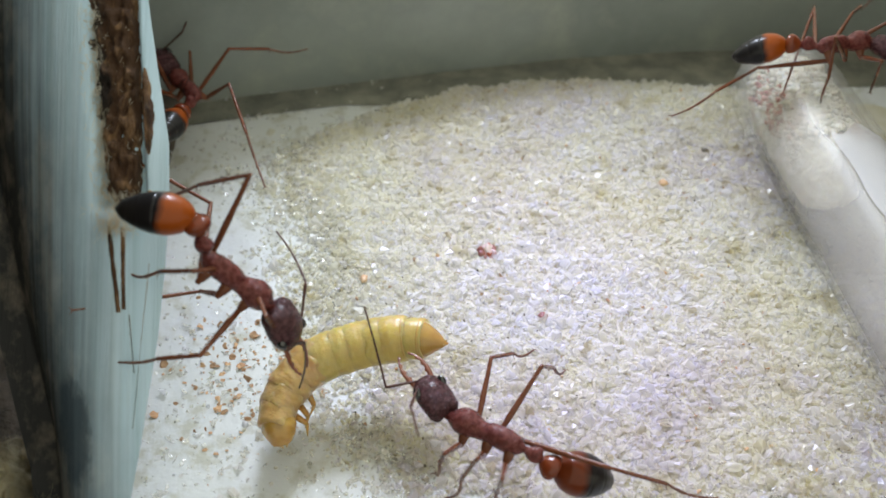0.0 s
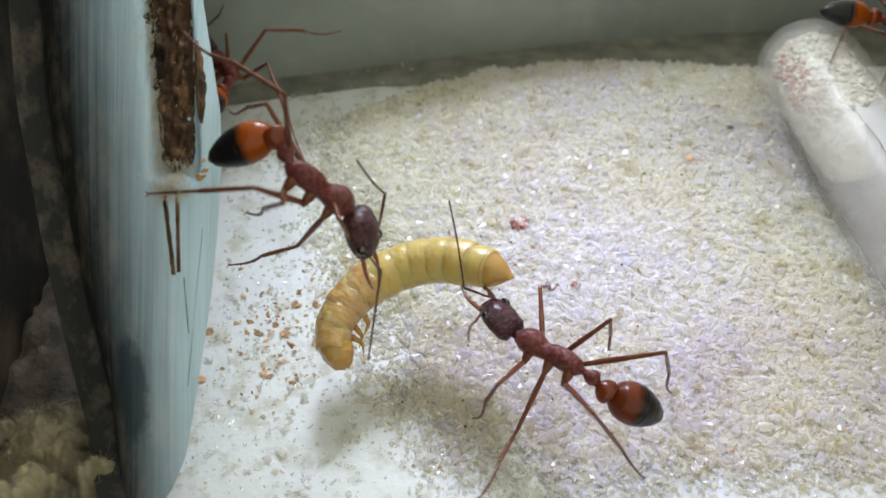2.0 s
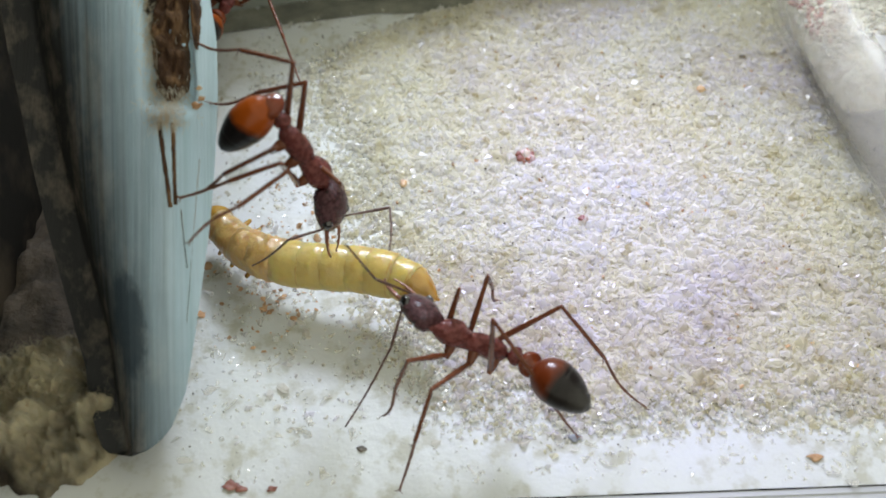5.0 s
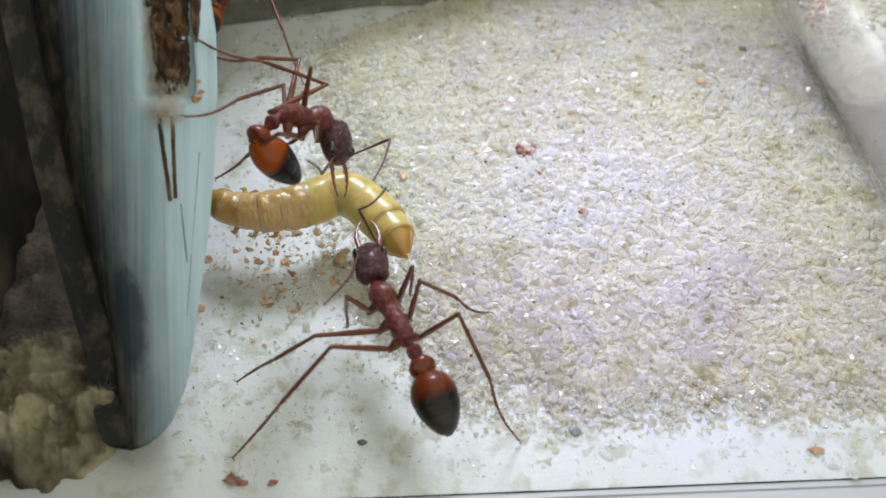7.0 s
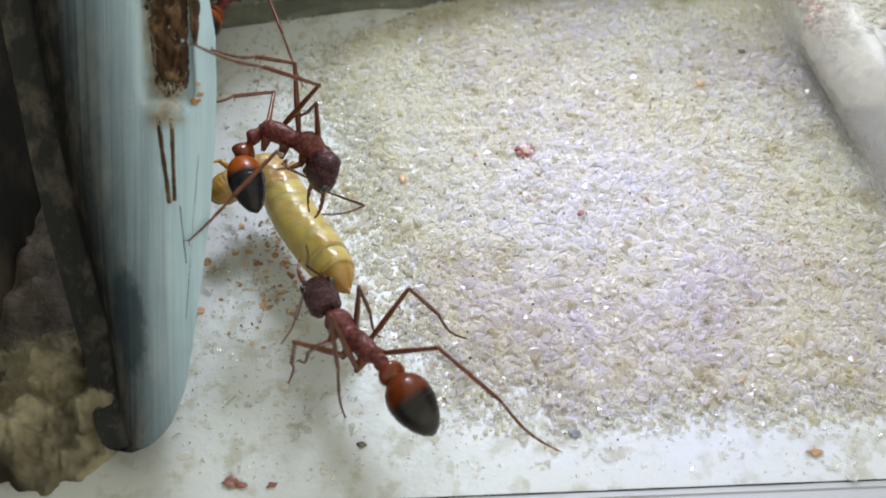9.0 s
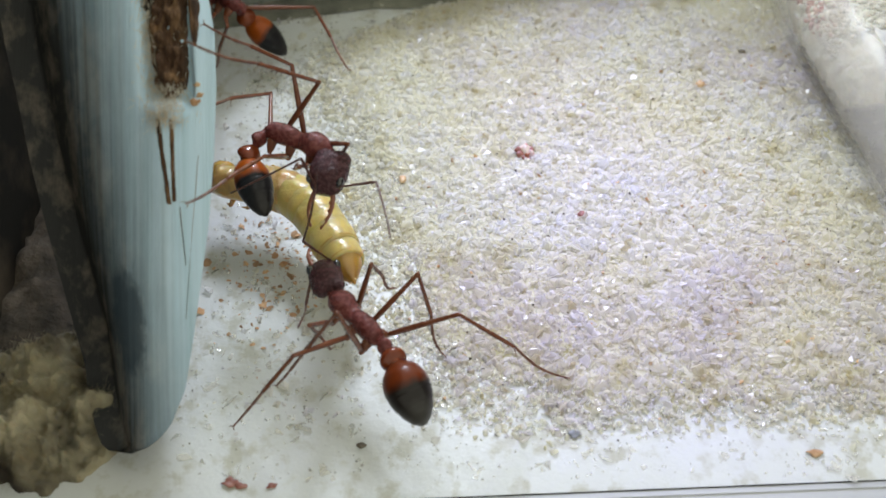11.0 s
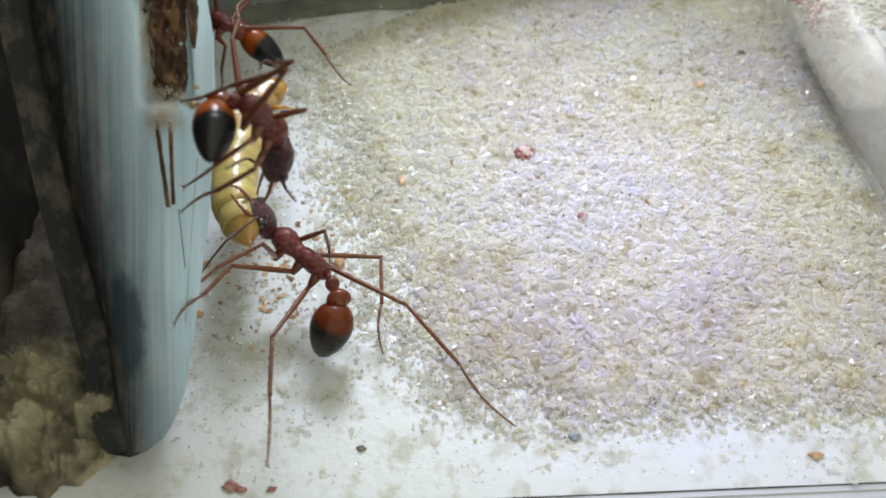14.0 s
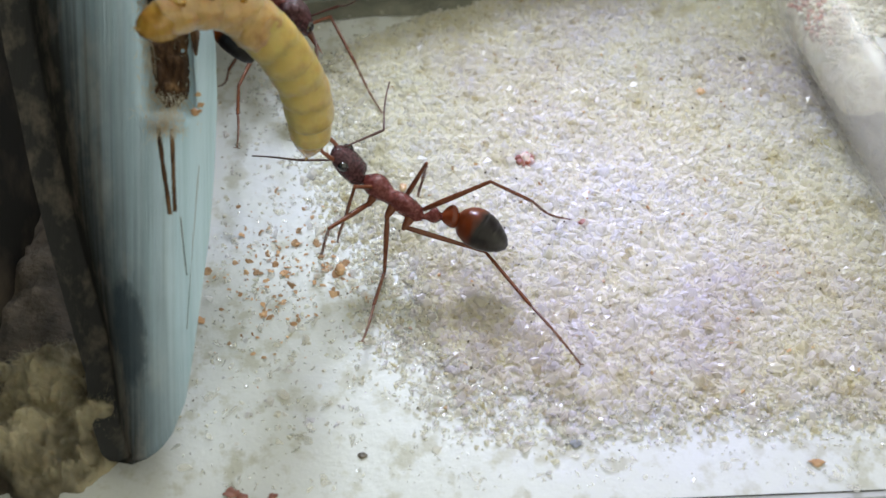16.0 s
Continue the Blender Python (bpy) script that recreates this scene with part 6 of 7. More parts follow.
ROWS_C = [
    (0, -28.1, 36.3, 7.4, -25.9, 33.8, 6.3, -22.1, 28.4, 6.9, -23.5, 25.5, 6.6, -24.2, 20.4, 7.6, -24.6, 37.8, 6.3, -26, 45.8, 7.4, -19, 32.9, 9.9, -11.4, 37.5, 6.9, -17.8, 25.6, 10.5, -13.1, 13.8, 6.9, -26.7, 31.2, 10.6, -30.9, 37.9, 8.5, -26.9, 26.5, 9.8, -32.3, 32.8, 5.4, -25.1, 22, 9, -32.8, 28, 0.1, -24.4, 35.7, 10.2, -23.7, 42.9, 10.4, -27.5, 39, 8.4, -29.5, 45.9, 7.7),
    (9, -28.1, 36.3, 7.4, -25.9, 33.8, 6.3, -22.1, 28.4, 6.9, -23.5, 25.5, 6.6, -24.2, 20.4, 7.6, -24.6, 37.8, 6.3, -26, 45.8, 7.4, -19, 32.9, 9.9, -11.4, 37.5, 6.9, -17.8, 25.6, 10.5, -13.1, 13.8, 6.9, -26.7, 31.2, 10.6, -30.9, 37.9, 8.5, -26.9, 26.5, 9.8, -32.3, 32.8, 5.4, -25.1, 22, 9, -32.8, 28, 0.1, -24.4, 35.7, 10.2, -23.7, 42.9, 10.4, -27.5, 39, 8.4, -29.5, 45.9, 7.7),
    (11.5, -27, 31.8, 7.1, -24.6, 29.2, 6.8, -20.2, 24.5, 8.4, -19.4, 26.5, 6, -16, 26.9, 2.2, -23, 33.5, 7.5, -22.7, 41.2, 4.8, -18.8, 32.5, 6.7, -14.4, 40, 3.3, -13.3, 28.4, 5.3, -7.7, 16.6, 7, -25.2, 22.4, 8.9, -28.8, 26.2, 2.6, -22, 19.9, 8.7, -25.8, 24.2, 1.2, -19.3, 17.6, 10.1, -22.8, 24.6, -0.3, -29.1, 34, 7.9, -30, 41.1, 7, -30.4, 32.4, 6.2, -35.1, 36.5, 2.7),
    (12, -26, 31.2, 7.1, -23.7, 28.5, 6.9, -19.2, 23.8, 8.5, -18.5, 25.9, 6.1, -15, 26, 2.4, -22, 32.8, 7.5, -21.6, 40.5, 4.7, -17.8, 31.7, 6.8, -13.2, 39.2, 3.3, -12.3, 27.8, 5.3, -6.8, 16, 7.2, -24.1, 21.7, 8.9, -27.8, 25.5, 2.7, -21.1, 19.2, 8.7, -24.7, 23.6, 1.2, -18.4, 17, 10.2, -21.6, 23.8, -0.3, -28.1, 33.4, 7.8, -28.9, 40.5, 6.9, -29.4, 31.7, 6.1, -34, 35.9, 2.6),
    (12.5, -26.7, 32.1, 7.2, -24.3, 29.4, 6.8, -19.9, 24.7, 8.4, -19, 26.7, 6.1, -15.8, 27.2, 2.2, -22.8, 33.7, 7.5, -22.3, 41.4, 4.8, -18.4, 32.6, 6.7, -14, 40.2, 3.4, -13, 28.6, 5.2, -7.3, 16.8, 7, -24.9, 22.6, 8.9, -28.5, 26.5, 2.6, -21.7, 20.1, 8.6, -25.4, 24.5, 1.1, -19.1, 17.8, 10.1, -22.4, 24.8, -0.3, -28.7, 34.3, 7.9, -29.6, 41.4, 7, -30, 32.6, 6.2, -34.8, 36.8, 2.7),
    (13, -27.3, 30.9, 7.1, -24.8, 28.3, 6.8, -20.4, 23.6, 8.4, -19.6, 25.7, 6.1, -16.2, 25.7, 2.4, -23.3, 32.6, 7.4, -23, 40.3, 4.7, -19.1, 31.6, 6.6, -14.7, 39.1, 3.2, -13.6, 27.7, 5.2, -8, 15.9, 7, -25.4, 21.5, 8.8, -29, 25.4, 2.6, -22.3, 19, 8.6, -26, 23.4, 1.2, -19.5, 16.7, 10.1, -23, 23.7, -0.3, -29.3, 33.2, 7.7, -30.2, 40.2, 6.8, -30.6, 31.5, 6, -35.3, 35.7, 2.6),
    (13.5, -28.5, 31, 7.1, -26.2, 28.3, 6.8, -21.7, 23.7, 8.4, -21, 25.8, 6, -17.7, 26, 2.2, -23.1, 26.7, 11.4, -23, 34.4, 8.4, -20.5, 31.7, 6.6, -16.2, 39.3, 3.1, -14.9, 27.9, 5, -9.3, 16.1, 6.9, -26.6, 21.5, 8.8, -30.3, 25.4, 2.6, -23.5, 19.1, 8.7, -27.3, 23.4, 1.2, -20.7, 16.9, 10.1, -24.3, 23.8, -0.3, -30.7, 33.1, 7.8, -31.6, 40.2, 6.9, -31.9, 31.5, 6, -36.7, 35.7, 2.6),
    (14, -27.7, 29.2, 7, -25.4, 26.6, 6.7, -20.9, 21.9, 8.4, -20.2, 24, 6, -16.6, 22.4, 3.5, -22.2, 24.9, 11.3, -22.2, 32.5, 8.3, -19.7, 29.9, 6.5, -15.3, 37.4, 2.9, -14.2, 26.1, 5, -8.6, 14.3, 7, -25.7, 19.8, 8.9, -29.4, 23.6, 2.6, -22.7, 17.4, 8.7, -26.5, 21.6, 1.2, -19.9, 15.1, 10.2, -23.5, 22, -0.3, -29.8, 31.5, 7.6, -30.8, 38.6, 6.6, -31.1, 29.8, 6, -35.8, 33.9, 2.4),
    (14.5, -24.9, 30.9, 5.6, -22.5, 28.3, 5.4, -18, 23.5, 5.9, -16, 21.1, 6.2, -13.2, 19.3, 1.1, -20.1, 32.4, 6.7, -19.5, 40.1, 4, -15.9, 31.1, 5.6, -11.9, 38.8, 1.9, -11, 22.7, 6.6, -5.4, 12.6, 0.1, -23.2, 22.1, 7.8, -27.2, 25.7, 1.6, -19.9, 19.3, 7.3, -23.7, 23.6, -0.1, -19, 16.3, 6.7, -17, 3.7, 10.1, -27, 33.2, 6.3, -27.7, 40.3, 5.3, -26.9, 27.1, 7.6, -31.4, 31.4, 4),
    (15, -24.5, 31.3, 5.9, -22, 28.9, 5.7, -17.5, 24.1, 6.3, -15.3, 21.7, 6.5, -13.5, 20, 0.8, -20.3, 33.1, 6.6, -19.7, 40.8, 3.8, -16.1, 32.1, 5.1, -12, 39.7, 1.5, -12.1, 30.4, 4.1, -6.3, 19.3, 0.1, -23.3, 22.5, 7.6, -27.4, 26.1, 1.5, -20, 19.7, 7.3, -23.9, 23.8, -0.1, -19.6, 16.7, 5.9, -17.7, 4.1, 9.3, -26.9, 33.3, 6.4, -27.7, 40.4, 5.6, -28.1, 31.2, 5, -32.7, 35.4, 1.4),
    (15.5, -24.5, 31.3, 6, -21.9, 29, 5.8, -17.5, 24.1, 6.4, -15.3, 21.7, 6.5, -13.5, 20.1, 0.8, -20.2, 33.1, 6.5, -19.6, 40.8, 3.7, -16.1, 32.1, 5.1, -12, 39.7, 1.5, -12.1, 30.4, 4.2, -6.2, 19.3, 0.1, -23.2, 22.6, 7.7, -27.2, 26.1, 1.4, -20, 19.7, 7.3, -23.8, 23.9, -0.1, -19.6, 16.7, 6, -17.7, 4, 9.3, -26.9, 33.3, 6.5, -27.7, 40.4, 5.6, -28, 31.2, 5, -32.7, 35.4, 1.5),
    (16, -24.5, 31.3, 6, -21.9, 28.9, 5.7, -17.4, 24.1, 6.4, -15.3, 21.8, 6.4, -13.4, 20.1, 0.8, -20.2, 33.2, 6.5, -19.6, 40.8, 3.7, -16, 32.1, 5.1, -11.9, 39.8, 1.4, -12, 30.5, 4.1, -6.2, 19.3, 0.1, -23.2, 22.5, 7.6, -27.2, 26.1, 1.4, -19.9, 19.7, 7.3, -23.8, 23.9, -0.1, -19.7, 16.7, 5.8, -17.7, 4.1, 9.2, -26.8, 33.4, 6.4, -27.6, 40.5, 5.4, -28, 31.3, 5, -32.6, 35.4, 1.3),
]
ROWS_D = [
    (0, 49.3, 25.6, 13.5, 46.9, 28, 14.3, 40.7, 25.9, 15, 38, 27.5, 14.2, 32.3, 27.7, 12.3, 45.2, 21.6, 16, 47.4, 25.9, 9.4, 40.5, 22.7, 17.9, 41.9, 23, 8.6, 36.1, 28.3, 10.8, 25.8, 20, 10.8, 49, 29.2, 16.2, 53.8, 35.4, 13.8, 46, 32.5, 14.9, 51, 39.9, 11.9, 42.4, 34.3, 14.2, 37.1, 22.6, 11.5, 52, 26.8, 13.9, 57.3, 30.6, 10.8, 52.2, 29.1, 13.8, 56.9, 34.4, 12.5),
    (0.5, 50.2, 19.9, 13.4, 47.8, 22.3, 14.5, 46.7, 28.5, 12.6, 43.8, 28.4, 13.9, 38.2, 26.6, 15.1, 50.7, 25.1, 10.4, 45.5, 18.9, 11.5, 49.4, 28.9, 9.2, 43.6, 21.6, 9.5, 46.6, 34, 9.4, 38.2, 23.9, 10.9, 52.1, 27.9, 14, 57.2, 34, 12.2, 49.8, 31.4, 13.8, 54.5, 39.1, 11.2, 42.5, 28.3, 16.3, 45.1, 37.4, 7.1, 52.8, 20.9, 12.8, 58.2, 24.5, 9.6, 53.4, 23.1, 13.3, 58.3, 28, 11.3),
    (1, 48.5, 18.3, 14.5, 47.1, 21.5, 14.6, 45.9, 27.5, 12.2, 43.8, 29.5, 13.5, 42.5, 35.2, 12.4, 49.8, 23.9, 9.9, 44.6, 17.6, 11.1, 48.6, 27.7, 8.6, 42.7, 20.4, 9.1, 46.7, 33.1, 10.2, 37.9, 23.3, 10.4, 51.5, 27.1, 13.2, 56.7, 33.1, 11.3, 49.3, 30.5, 13, 53.8, 38.3, 10.3, 41.6, 26.7, 15.9, 44.2, 35.8, 6.7, 51, 18.2, 13.3, 56.4, 21.8, 10, 52, 20.9, 13.3, 56.8, 25.8, 11.4),
    (1.5, 44.8, 20.8, 14.3, 43.1, 23.9, 14.3, 40, 29.5, 12.7, 37, 30.5, 13, 31.3, 32.5, 13.2, 45.5, 26, 10.1, 41.7, 18.8, 11.6, 43.4, 30.9, 10.3, 38.1, 23.3, 9, 39.7, 34.8, 9.4, 33.2, 23.4, 11.2, 47.3, 29.3, 13.3, 51.8, 35.8, 11.5, 43.1, 33.2, 13.7, 48.4, 40.6, 11.5, 36.3, 28.9, 16.9, 35, 40.9, 11.4, 47.4, 22.3, 14.6, 52.7, 26, 11.4, 47.7, 24.5, 14.4, 52.3, 29.9, 13.1),
    (2, 50.4, 20.6, 15, 49.7, 23.9, 14.3, 48.4, 30.1, 12.4, 45.2, 30.7, 12.8, 39.2, 30.6, 13.8, 52.8, 25.6, 10.4, 47.8, 19.4, 12, 50, 30.9, 8.4, 45.2, 22.9, 9.5, 45.5, 35.3, 9.2, 39.7, 23.8, 11.7, 53.8, 29.3, 14.8, 59.1, 35.4, 13.4, 50.3, 32.9, 14.7, 55.9, 40.4, 13.4, 47, 35.8, 13.2, 45.9, 48.3, 9.1, 52.8, 19.2, 16.1, 57.9, 23.1, 12.8, 54.2, 23.4, 15.2, 59.1, 28.6, 14),
    (2.5, 67.5, 27.6, 14.9, 67.2, 31, 14.2, 66.3, 37.4, 12.7, 63.2, 38.3, 12.7, 57.2, 38.8, 13.5, 70.5, 32.5, 10.7, 65, 26.5, 11.6, 68.2, 38, 8.7, 62.9, 30.3, 9.2, 64.1, 42.9, 9.5, 57.3, 31.7, 11.1, 71.3, 36.1, 15.3, 77.1, 41.9, 14.3, 68.1, 39.7, 15.4, 74.2, 46.9, 14.5, 65.2, 43.1, 13.6, 65.4, 55.8, 10, 69.4, 25.6, 16.1, 75, 29.2, 13.2, 71.5, 30.3, 15.3, 76.7, 35.1, 14.6),
    (3, 79.7, 29.4, 14.9, 79.6, 32.9, 14.2, 79.4, 39.3, 12.7, 76.4, 40.3, 12.8, 70.3, 40.8, 13.6, 83.2, 34, 10.9, 77.3, 28.3, 11.6, 81.6, 39.7, 8.8, 75.8, 32.3, 9, 77.9, 45, 9.5, 70.4, 34.2, 10.7, 84, 37.7, 15.5, 90, 43.3, 14.6, 80.9, 41.4, 15.6, 87.4, 48.2, 14.9, 78.5, 44.9, 13.8, 79.9, 57.6, 10.4, 82.3, 28.5, 15.4, 88.2, 31.8, 12.8, 83.7, 31.9, 15.5, 89.2, 36.6, 14.9),
    (16, 79.7, 29.4, 14.9, 79.6, 32.9, 14.2, 79.4, 39.3, 12.7, 76.4, 40.3, 12.8, 70.3, 40.8, 13.6, 83.2, 34.1, 10.8, 77.3, 28.4, 11.5, 81.6, 39.7, 8.9, 75.8, 32.3, 9, 77.9, 45, 9.5, 70.4, 34.2, 10.7, 83.9, 37.8, 15.4, 89.9, 43.4, 14.5, 80.8, 41.4, 15.5, 87.2, 48.3, 14.9, 78.4, 44.9, 13.8, 79.8, 57.6, 10.4, 82.4, 28.5, 15.4, 88.2, 31.8, 12.8, 83.7, 31.9, 15.5, 89.2, 36.6, 14.9),
]
ROWS_W = [
    (0, 3.4, -5.5, 7, 1, -4.5, 6.4, -1.6, -4.3, 5.8, -4.2, -4.7, 5.3, -6.7, -5.6, 4.8, -8.6, -7.3, 4.1, -9.6, -9.7, 3.4, -9, -12.1, 2.5),
    (0.5, 2.9, -6.2, 8, 0.3, -4.5, 7.3, -2.7, -3.6, 6.7, -5.8, -3.7, 6, -8.8, -4.7, 5.2, -10.9, -6.9, 4.3, -9.8, -8.8, 3.2, -7.9, -6.3, 2.5),
    (1, 2.6, -7.4, 7, -0.1, -6.4, 6.4, -3, -6, 5.9, -5.9, -6.2, 5.5, -8.6, -7.2, 4.9, -11.1, -8.8, 4.3, -10.7, -10.8, 3.3, -8.5, -9.2, 2.5),
    (1.5, 3.9, -6.9, 9, 1.3, -5, 8.4, -1.8, -3.8, 7.8, -5.1, -3.6, 7.2, -8.2, -4.5, 6.6, -10.4, -6.8, 5.8, -9.5, -9.5, 4.8, -7, -7.3, 4),
    (2, 5.6, -4.7, 10, 3.2, -2.8, 9.3, 0.4, -1.5, 8.6, -2.6, -1.3, 7.8, -5.4, -2.5, 7.2, -7.7, -4.4, 6.4, -8.8, -7.1, 5.5, -7.8, -9.4, 4),
    (2.5, 3.1, -2.4, 10, 0.8, -0.5, 9.2, -2, 0.3, 8.4, -5, -0.1, 7.7, -7.7, -1.3, 7.1, -9.8, -3.5, 6.4, -10.9, -6.2, 5.5, -11.1, -8.9, 4),
    (3, 0.3, -2.4, 6, -2.8, -1.4, 5.5, -6.1, -1.7, 5.1, -8.9, -3.3, 4.7, -11.3, -5.4, 4.4, -13.7, -7.7, 4.1, -16.3, -9.7, 3.6, -19.2, -8.9, 3),
    (3.5, 0, -6.3, 4.5, -3.2, -5.5, 4.2, -6.4, -6.2, 4, -9.5, -7.6, 3.9, -12.6, -8.9, 3.7, -15.8, -9.4, 3.5, -18.5, -7.5, 3.3, -19.8, -4.4, 3),
    (4, 0.8, -7.2, 4.5, -2.5, -6.5, 4.2, -6, -6.9, 4.1, -9.3, -7.7, 3.9, -12.7, -8.5, 3.7, -16.1, -8.2, 3.5, -18.2, -5.6, 3.3, -20.1, -2.7, 3),
    (4.5, -3.2, -8.7, 6, -4.8, -6, 5.6, -7.4, -4.2, 5.2, -10.4, -3.4, 4.9, -13.6, -3.7, 4.5, -16.6, -4.8, 4.1, -19.3, -3.6, 3.6, -20.3, -0.7, 3),
    (5, -0.9, -9.6, 5, -3.5, -7.5, 4.7, -6.7, -6.3, 4.4, -10, -5.8, 4.2, -13.3, -5, 3.9, -16.4, -3.4, 3.6, -18.8, -1.1, 3.3, -20.7, 1.8, 3),
    (7.5, -4.4, -5.2, 5, -5.2, -2.2, 5, -6.6, 0.5, 5, -8.9, 2.2, 5, -11.7, 0.9, 5, -14.6, 0.1, 5, -17.7, -0.3, 5, -20.4, 0.8, 5),
    (8, -8.6, -7.6, 5, -8.5, -4.9, 5, -8.7, -2.2, 5, -9.9, 0.2, 5, -12.4, 1.1, 5, -15, 1.5, 5, -17.7, 1.6, 5, -20.4, 1.6, 5),
    (8.5, -8.3, -9.8, 5, -10.2, -8.7, 5, -12.3, -7.7, 5, -14.1, -6.3, 5, -15.5, -4.6, 5, -16.6, -2.6, 5, -17.4, -0.5, 5, -18.1, 1.7, 5),
    (9, -7.8, -9.1, 5, -9.4, -6.4, 5, -11.1, -3.8, 5, -12.7, -1.1, 5, -14.1, 1.7, 5, -15.9, 4.2, 5, -18.1, 3, 5, -20.1, 1.1, 5),
    (11.5, -7.3, -7.6, 5, -8.5, -5, 5, -9.8, -2.5, 5, -11.3, -0.1, 5, -13.5, 1.7, 5, -16.2, 2.5, 5, -18.9, 3.1, 5, -20.3, 5.5, 5),
    (12, -7.9, -7, 5, -8.9, -4.5, 5, -10.1, -2.1, 5, -11.6, 0.2, 5, -13.6, 2, 5, -15.9, 3.5, 5, -18.4, 4.7, 5, -20.2, 3.4, 5),
    (12.5, -8.2, -6.8, 8, -8.7, -3.6, 8, -10, -0.8, 8, -11.8, 1.8, 8, -14.4, 3.5, 8, -17.3, 2.9, 8, -17, -0.1, 8, -14.8, -2.3, 8),
    (13, -9.8, -8.6, 8, -11.5, -5.5, 8, -13.6, -2.5, 8, -15.6, 0.5, 8, -15.7, 3.8, 8, -12.9, 5.6, 8, -9.4, 4.7, 8, -6.1, 3.1, 8),
    (13.5, -10.8, -9.1, 8, -12.5, -5.9, 8, -14.6, -3.1, 8, -16.9, -0.3, 8, -18.3, 2.9, 8, -17.8, 6.5, 8, -16.1, 9.6, 8, -14.2, 12.6, 8),
    (14, -15.5, -6.3, 8, -16.6, -3.6, 8, -17.4, -0.7, 8, -17.6, 2.3, 8, -17.6, 5.2, 8, -17.9, 8.2, 8, -16.6, 10.9, 8, -14.8, 13.2, 8),
    (14.5, -11.7, -3.4, 5, -10.3, -2.7, 7.2, -11.9, -2.3, 9.2, -13.7, -3.2, 11, -15.2, -4.5, 12.7, -16.7, -5.7, 14.6, -17.9, -6.7, 16.7, -16.5, -6.9, 19),
    (15, -4.6, -1.2, 4, -7.1, -1.3, 5, -9.6, -1.9, 5.5, -12, -3.2, 6.5, -14.4, -4.4, 8, -16.3, -4.8, 11, -17.4, -4.8, 15, -19, -5.5, 19),
    (15.5, -5, 2.1, 5, -8.3, 1.3, 5.5, -11.3, 0.9, 6.3, -14.5, 0, 7.3, -17.2, -1.1, 9, -19, -2.7, 12, -19.4, -3.7, 16, -18.8, -2, 20),
    (16, -11, 0.4, 12.1, -10.5, 0.4, 15.3, -10.6, 0.3, 18.5, -11.5, 0.1, 21.6, -13, -0.1, 24.4, -15, -0.8, 26.8, -17.7, -2.2, 27.5, -20.3, -4, 26.9),
]


def glide(rows, t):
    """The places of all the joints at t, on a smooth path through the rows."""
    ts = [r[0] for r in rows]
    i = max(0, min(len(rows) - 2, int(np.searchsorted(ts, t, side="right")) - 1))

    def slope(k):
        if k == 0 or k == len(rows) - 1:
            return np.zeros(len(rows[0]) - 1)
        a, b, c = (np.array(rows[j][1:], float) for j in (k - 1, k, k + 1))
        s1, s2 = (b - a) / (ts[k] - ts[k - 1]), (c - b) / (ts[k + 1] - ts[k])
        return np.where(s1 * s2 > 0, 2 * s1 * s2 / (s1 + s2 + 1e-9 * np.sign(s1 + s2) + 1e-12), 0)

    p, q, h = np.array(rows[i][1:], float), np.array(rows[i + 1][1:], float), ts[i + 1] - ts[i]
    u = min(1.0, max(0.0, (t - ts[i]) / h))
    m0, m1 = slope(i) * h, slope(i + 1) * h
    v = (2 * u ** 3 - 3 * u * u + 1) * p + (u ** 3 - 2 * u * u + u) * m0 + (3 * u * u - 2 * u ** 3) * q + (u ** 3 - u * u) * m1
    return [Vector(c) for c in v.reshape(-1, 3)]


def reach(a, b, length):
    d = b - a
    return a + d.normalized() * length if d.length > 1e-6 else a + Vector((0, length, 0))


def bent(a, foot, knee, l1, l2):
    """Where the knee lies for these bone lengths, bent towards the given knee, and the foot, brought within reach."""
    d = foot - a
    far = l1 + l2 - 0.05
    if d.length > far:
        foot = a + d.normalized() * far
    if d.length < abs(l1 - l2) + 0.3:
        foot = a + d.normalized() * (abs(l1 - l2) + 0.3)
    d = foot - a
    n = d.normalized()
    x = (l1 * l1 - l2 * l2 + d.length ** 2) / (2 * d.length)
    r = math.sqrt(max(0.0, l1 * l1 - x * x))
    side = knee - a
    side = side - n * side.dot(n)
    if side.length < 0.05:
        side = Vector((0, 0, 1)) - n * n.z
    return a + n * x + side.normalized() * r, foot


STEPS = [i * 0.25 for i in range(65)]


def metres(m):
    m = m.copy()
    m.translation = m.translation * MM
    return m


def carried_on(prev, y):
    """A turn whose y axis is y, with as little twist from the last one as can be."""
    x = prev - y * prev.dot(y)
    x.normalize()
    return x


class Bone:
    """A limb piece that keeps its roll steady as it swings."""

    def __init__(self, ob):
        self.ob, self.rows, self.x = ob, [], None

    def key(self, t, root, a, b, up):
        y = (b - a).normalized()
        if self.x is None or abs(self.x.dot(y)) > 0.95:
            x = y.cross(up)
            if x.length < 0.05:
                x = y.cross(Vector((0.3, 1, 0)))
            x.normalize()
        else:
            x = carried_on(self.x, y)
        self.x = x
        z = x.cross(y)
        m = Matrix((x, y, z)).transposed().to_4x4()
        m.translation = a
        self.rows.append((t, metres(root.inverted() @ m)))


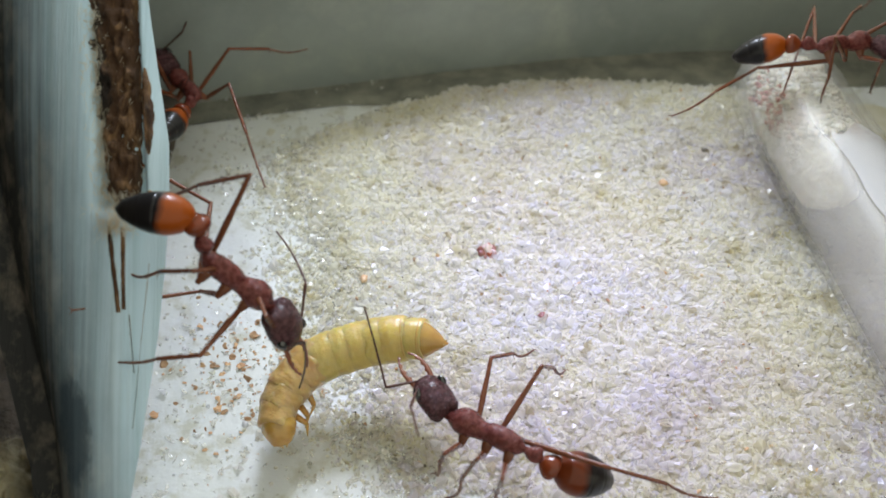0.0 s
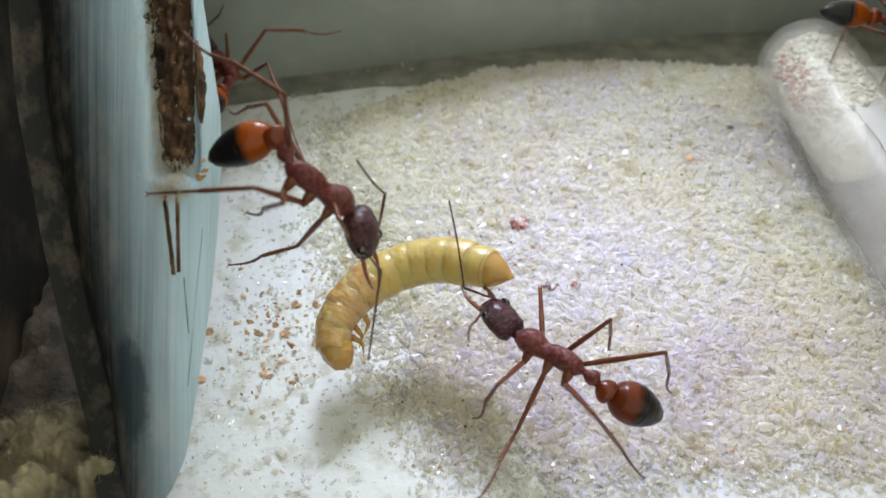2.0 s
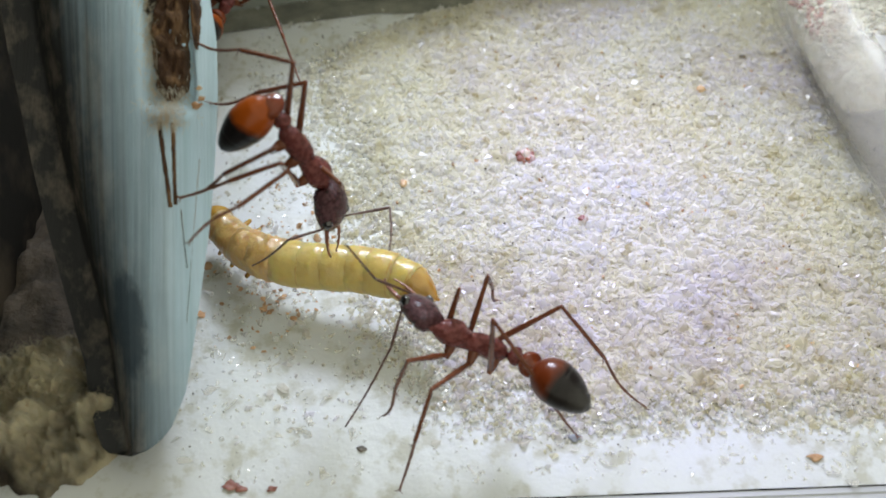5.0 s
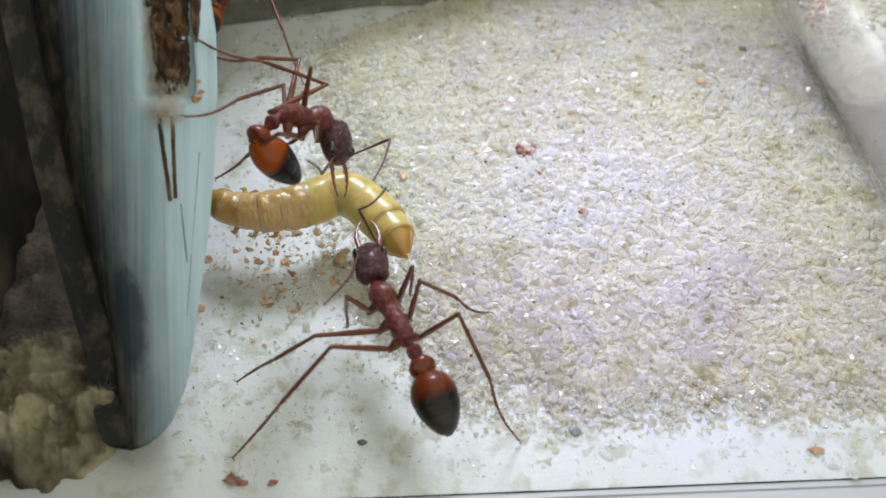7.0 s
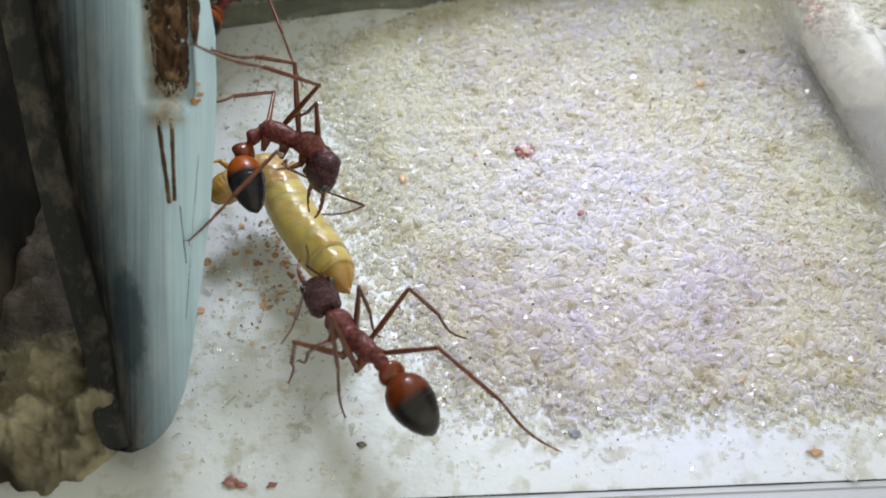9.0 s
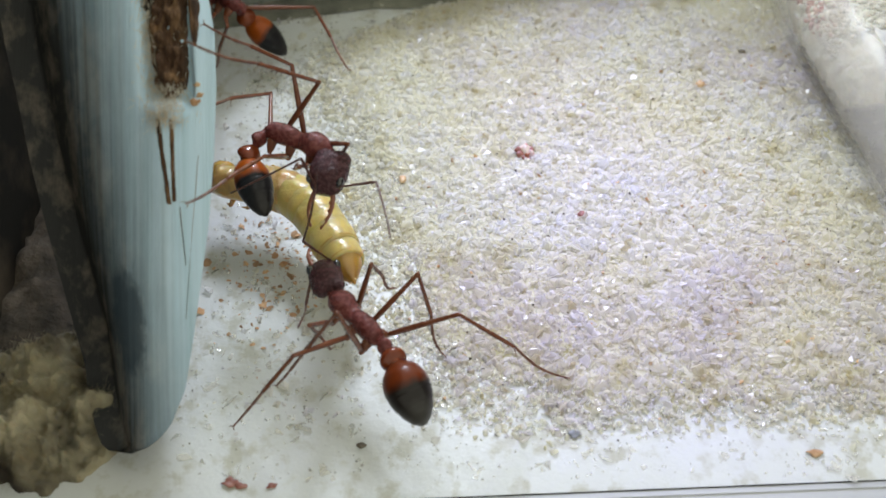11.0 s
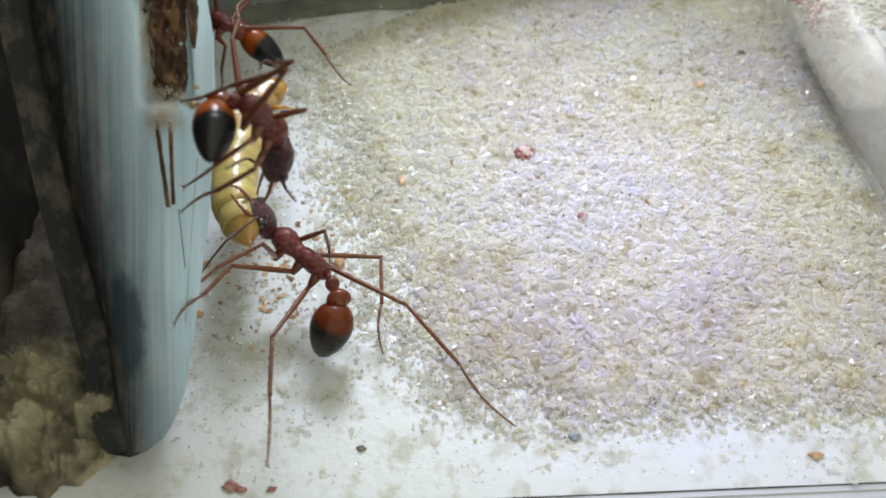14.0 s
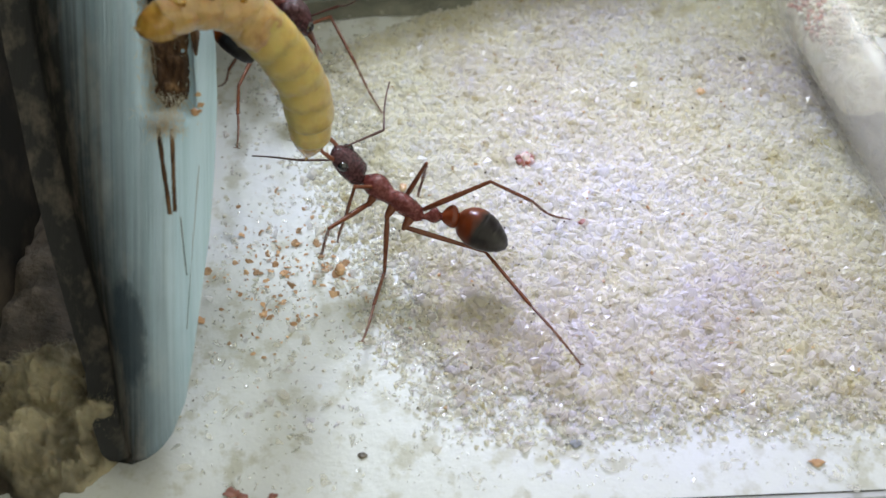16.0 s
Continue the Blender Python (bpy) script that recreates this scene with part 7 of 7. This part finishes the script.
def move_ant(p, rows, lean=Vector((0, 0, 1))):
    bones = {k: Bone(ob) for k, ob in p.items() if k != "ant"}
    trunk_rows = []
    for t in STEPS:
        j = glide(rows, t)
        nose, neck, waist, root, tip = j[:5]
        mid = (neck + waist) / 2
        y = (neck - waist).normalized()
        neck, waist = mid + y * TRUNK_LEN / 2, mid - y * TRUNK_LEN / 2
        x = y.cross(lean).normalized()
        up = x.cross(y)
        m = Matrix((x, y, up)).transposed().to_4x4()
        m.translation = waist
        trunk_rows.append((t, metres(m)))
        nose = reach(neck, nose, HEAD_LEN)
        root = reach(waist, root, WAIST_LEN)
        tip = reach(root, tip, GASTER_LEN)

        def level(name, a, b, ref):
            bones[name].x = None
            yy = (b - a).normalized()
            r = ref - yy * ref.dot(yy)
            bones[name].x = yy.cross(r.normalized()) if r.length > 0.2 else None
            bones[name].key(t, m, a, b, up)

        level("head", neck, nose, up)
        level("petiole", waist, root, up)
        level("gaster", root, tip, up)
        hy = (nose - neck).normalized()
        hr = up - hy * up.dot(hy)
        hu = hr.normalized() if hr.length > 0.2 else Vector((0, 0, 1))
        hx = hy.cross(hu)
        for s, (side, sg) in enumerate(SIDES):
            for i in range(3):
                hip = m @ (hip_place(i, sg) + Vector((sg * 0.45, 0, -0.3)))
                knee, foot = j[5 + s * 6 + i * 2], j[6 + s * 6 + i * 2]
                knee, foot = bent(hip, foot, knee, FEMUR_LEN[i], SHANK_LEN[i])
                bones["%sfemur%d" % (side, i)].key(t, m, hip, knee, up)
                bones["%stibia%d" % (side, i)].key(t, m, knee, foot, up)
            base = neck + hy * 2.95 + hx * (sg * 0.75) + hu * 0.35
            elbow = reach(base, j[17 + s * 2], SCAPE_LEN)
            end = reach(elbow, j[18 + s * 2], FLAGELLUM_LEN)
            bones[side + "scape"].key(t, m, base, elbow, up)
            bones[side + "flagellum"].key(t, m, elbow, end, up)
    walk(p["ant"], trunk_rows)
    for b in bones.values():
        walk(b.ob, b.rows)


def move_larva(rows):
    n = SEGMENTS
    root_rows, seg_rows, last = [], [[] for _ in range(n)], [None] * n
    for t in STEPS:
        pts = glide(rows, t)
        curve = []
        for i in range(len(pts) - 1):
            p0, p1, p2, p3 = pts[max(i - 1, 0)], pts[i], pts[i + 1], pts[min(i + 2, len(pts) - 1)]
            for k in range(8):
                u = k / 8
                curve.append(0.5 * (2 * p1 + (p2 - p0) * u + (2 * p0 - 5 * p1 + 4 * p2 - p3) * u * u + (3 * p1 - p0 - 3 * p2 + p3) * u ** 3))
        curve.append(pts[-1])
        lens = [0.0]
        for a, b in zip(curve, curve[1:]):
            lens.append(lens[-1] + (b - a).length)

        def at(s):
            s = max(0.0, min(lens[-1], s))
            k = max(0, min(len(curve) - 2, int(np.searchsorted(lens, s, side="right")) - 1))
            return curve[k].lerp(curve[k + 1], (s - lens[k]) / max(1e-6, lens[k + 1] - lens[k]))

        centre = at(lens[-1] / 2)
        root = Matrix.Translation(centre)
        root_rows.append((t, metres(root)))
        x = None
        for i in range(n):
            s = 1.3 + (lens[-1] - 2.6) * i / (n - 1)
            c, y = at(s), (at(s + 1.0) - at(s - 1.0)).normalized()
            if x is None:
                x = last[0] if last[0] is not None and abs(last[0].dot(y)) < 0.95 else y.cross(Vector((0, -0.3, 1)))
            x = carried_on(x, y)
            if i == 0:
                last[0] = x
            m = Matrix((x, y, x.cross(y))).transposed().to_4x4()
            m.translation = c
            seg_rows[i].append((t, metres(root.inverted() @ m)))
    walk(LARVA_THING, root_rows)
    for ob, r in zip(LARVA_PARTS, seg_rows):
        walk(ob, r)


def motions():
    move_ant(ANT_ON_SLAT, ROWS_A, Vector((0.15, -0.25, 1)))
    move_ant(ANT_ON_SAND, ROWS_B)
    move_ant(ANT_BEHIND, ROWS_C)
    move_ant(ANT_ON_TUBE, ROWS_D)
    move_larva(ROWS_W)


motions()
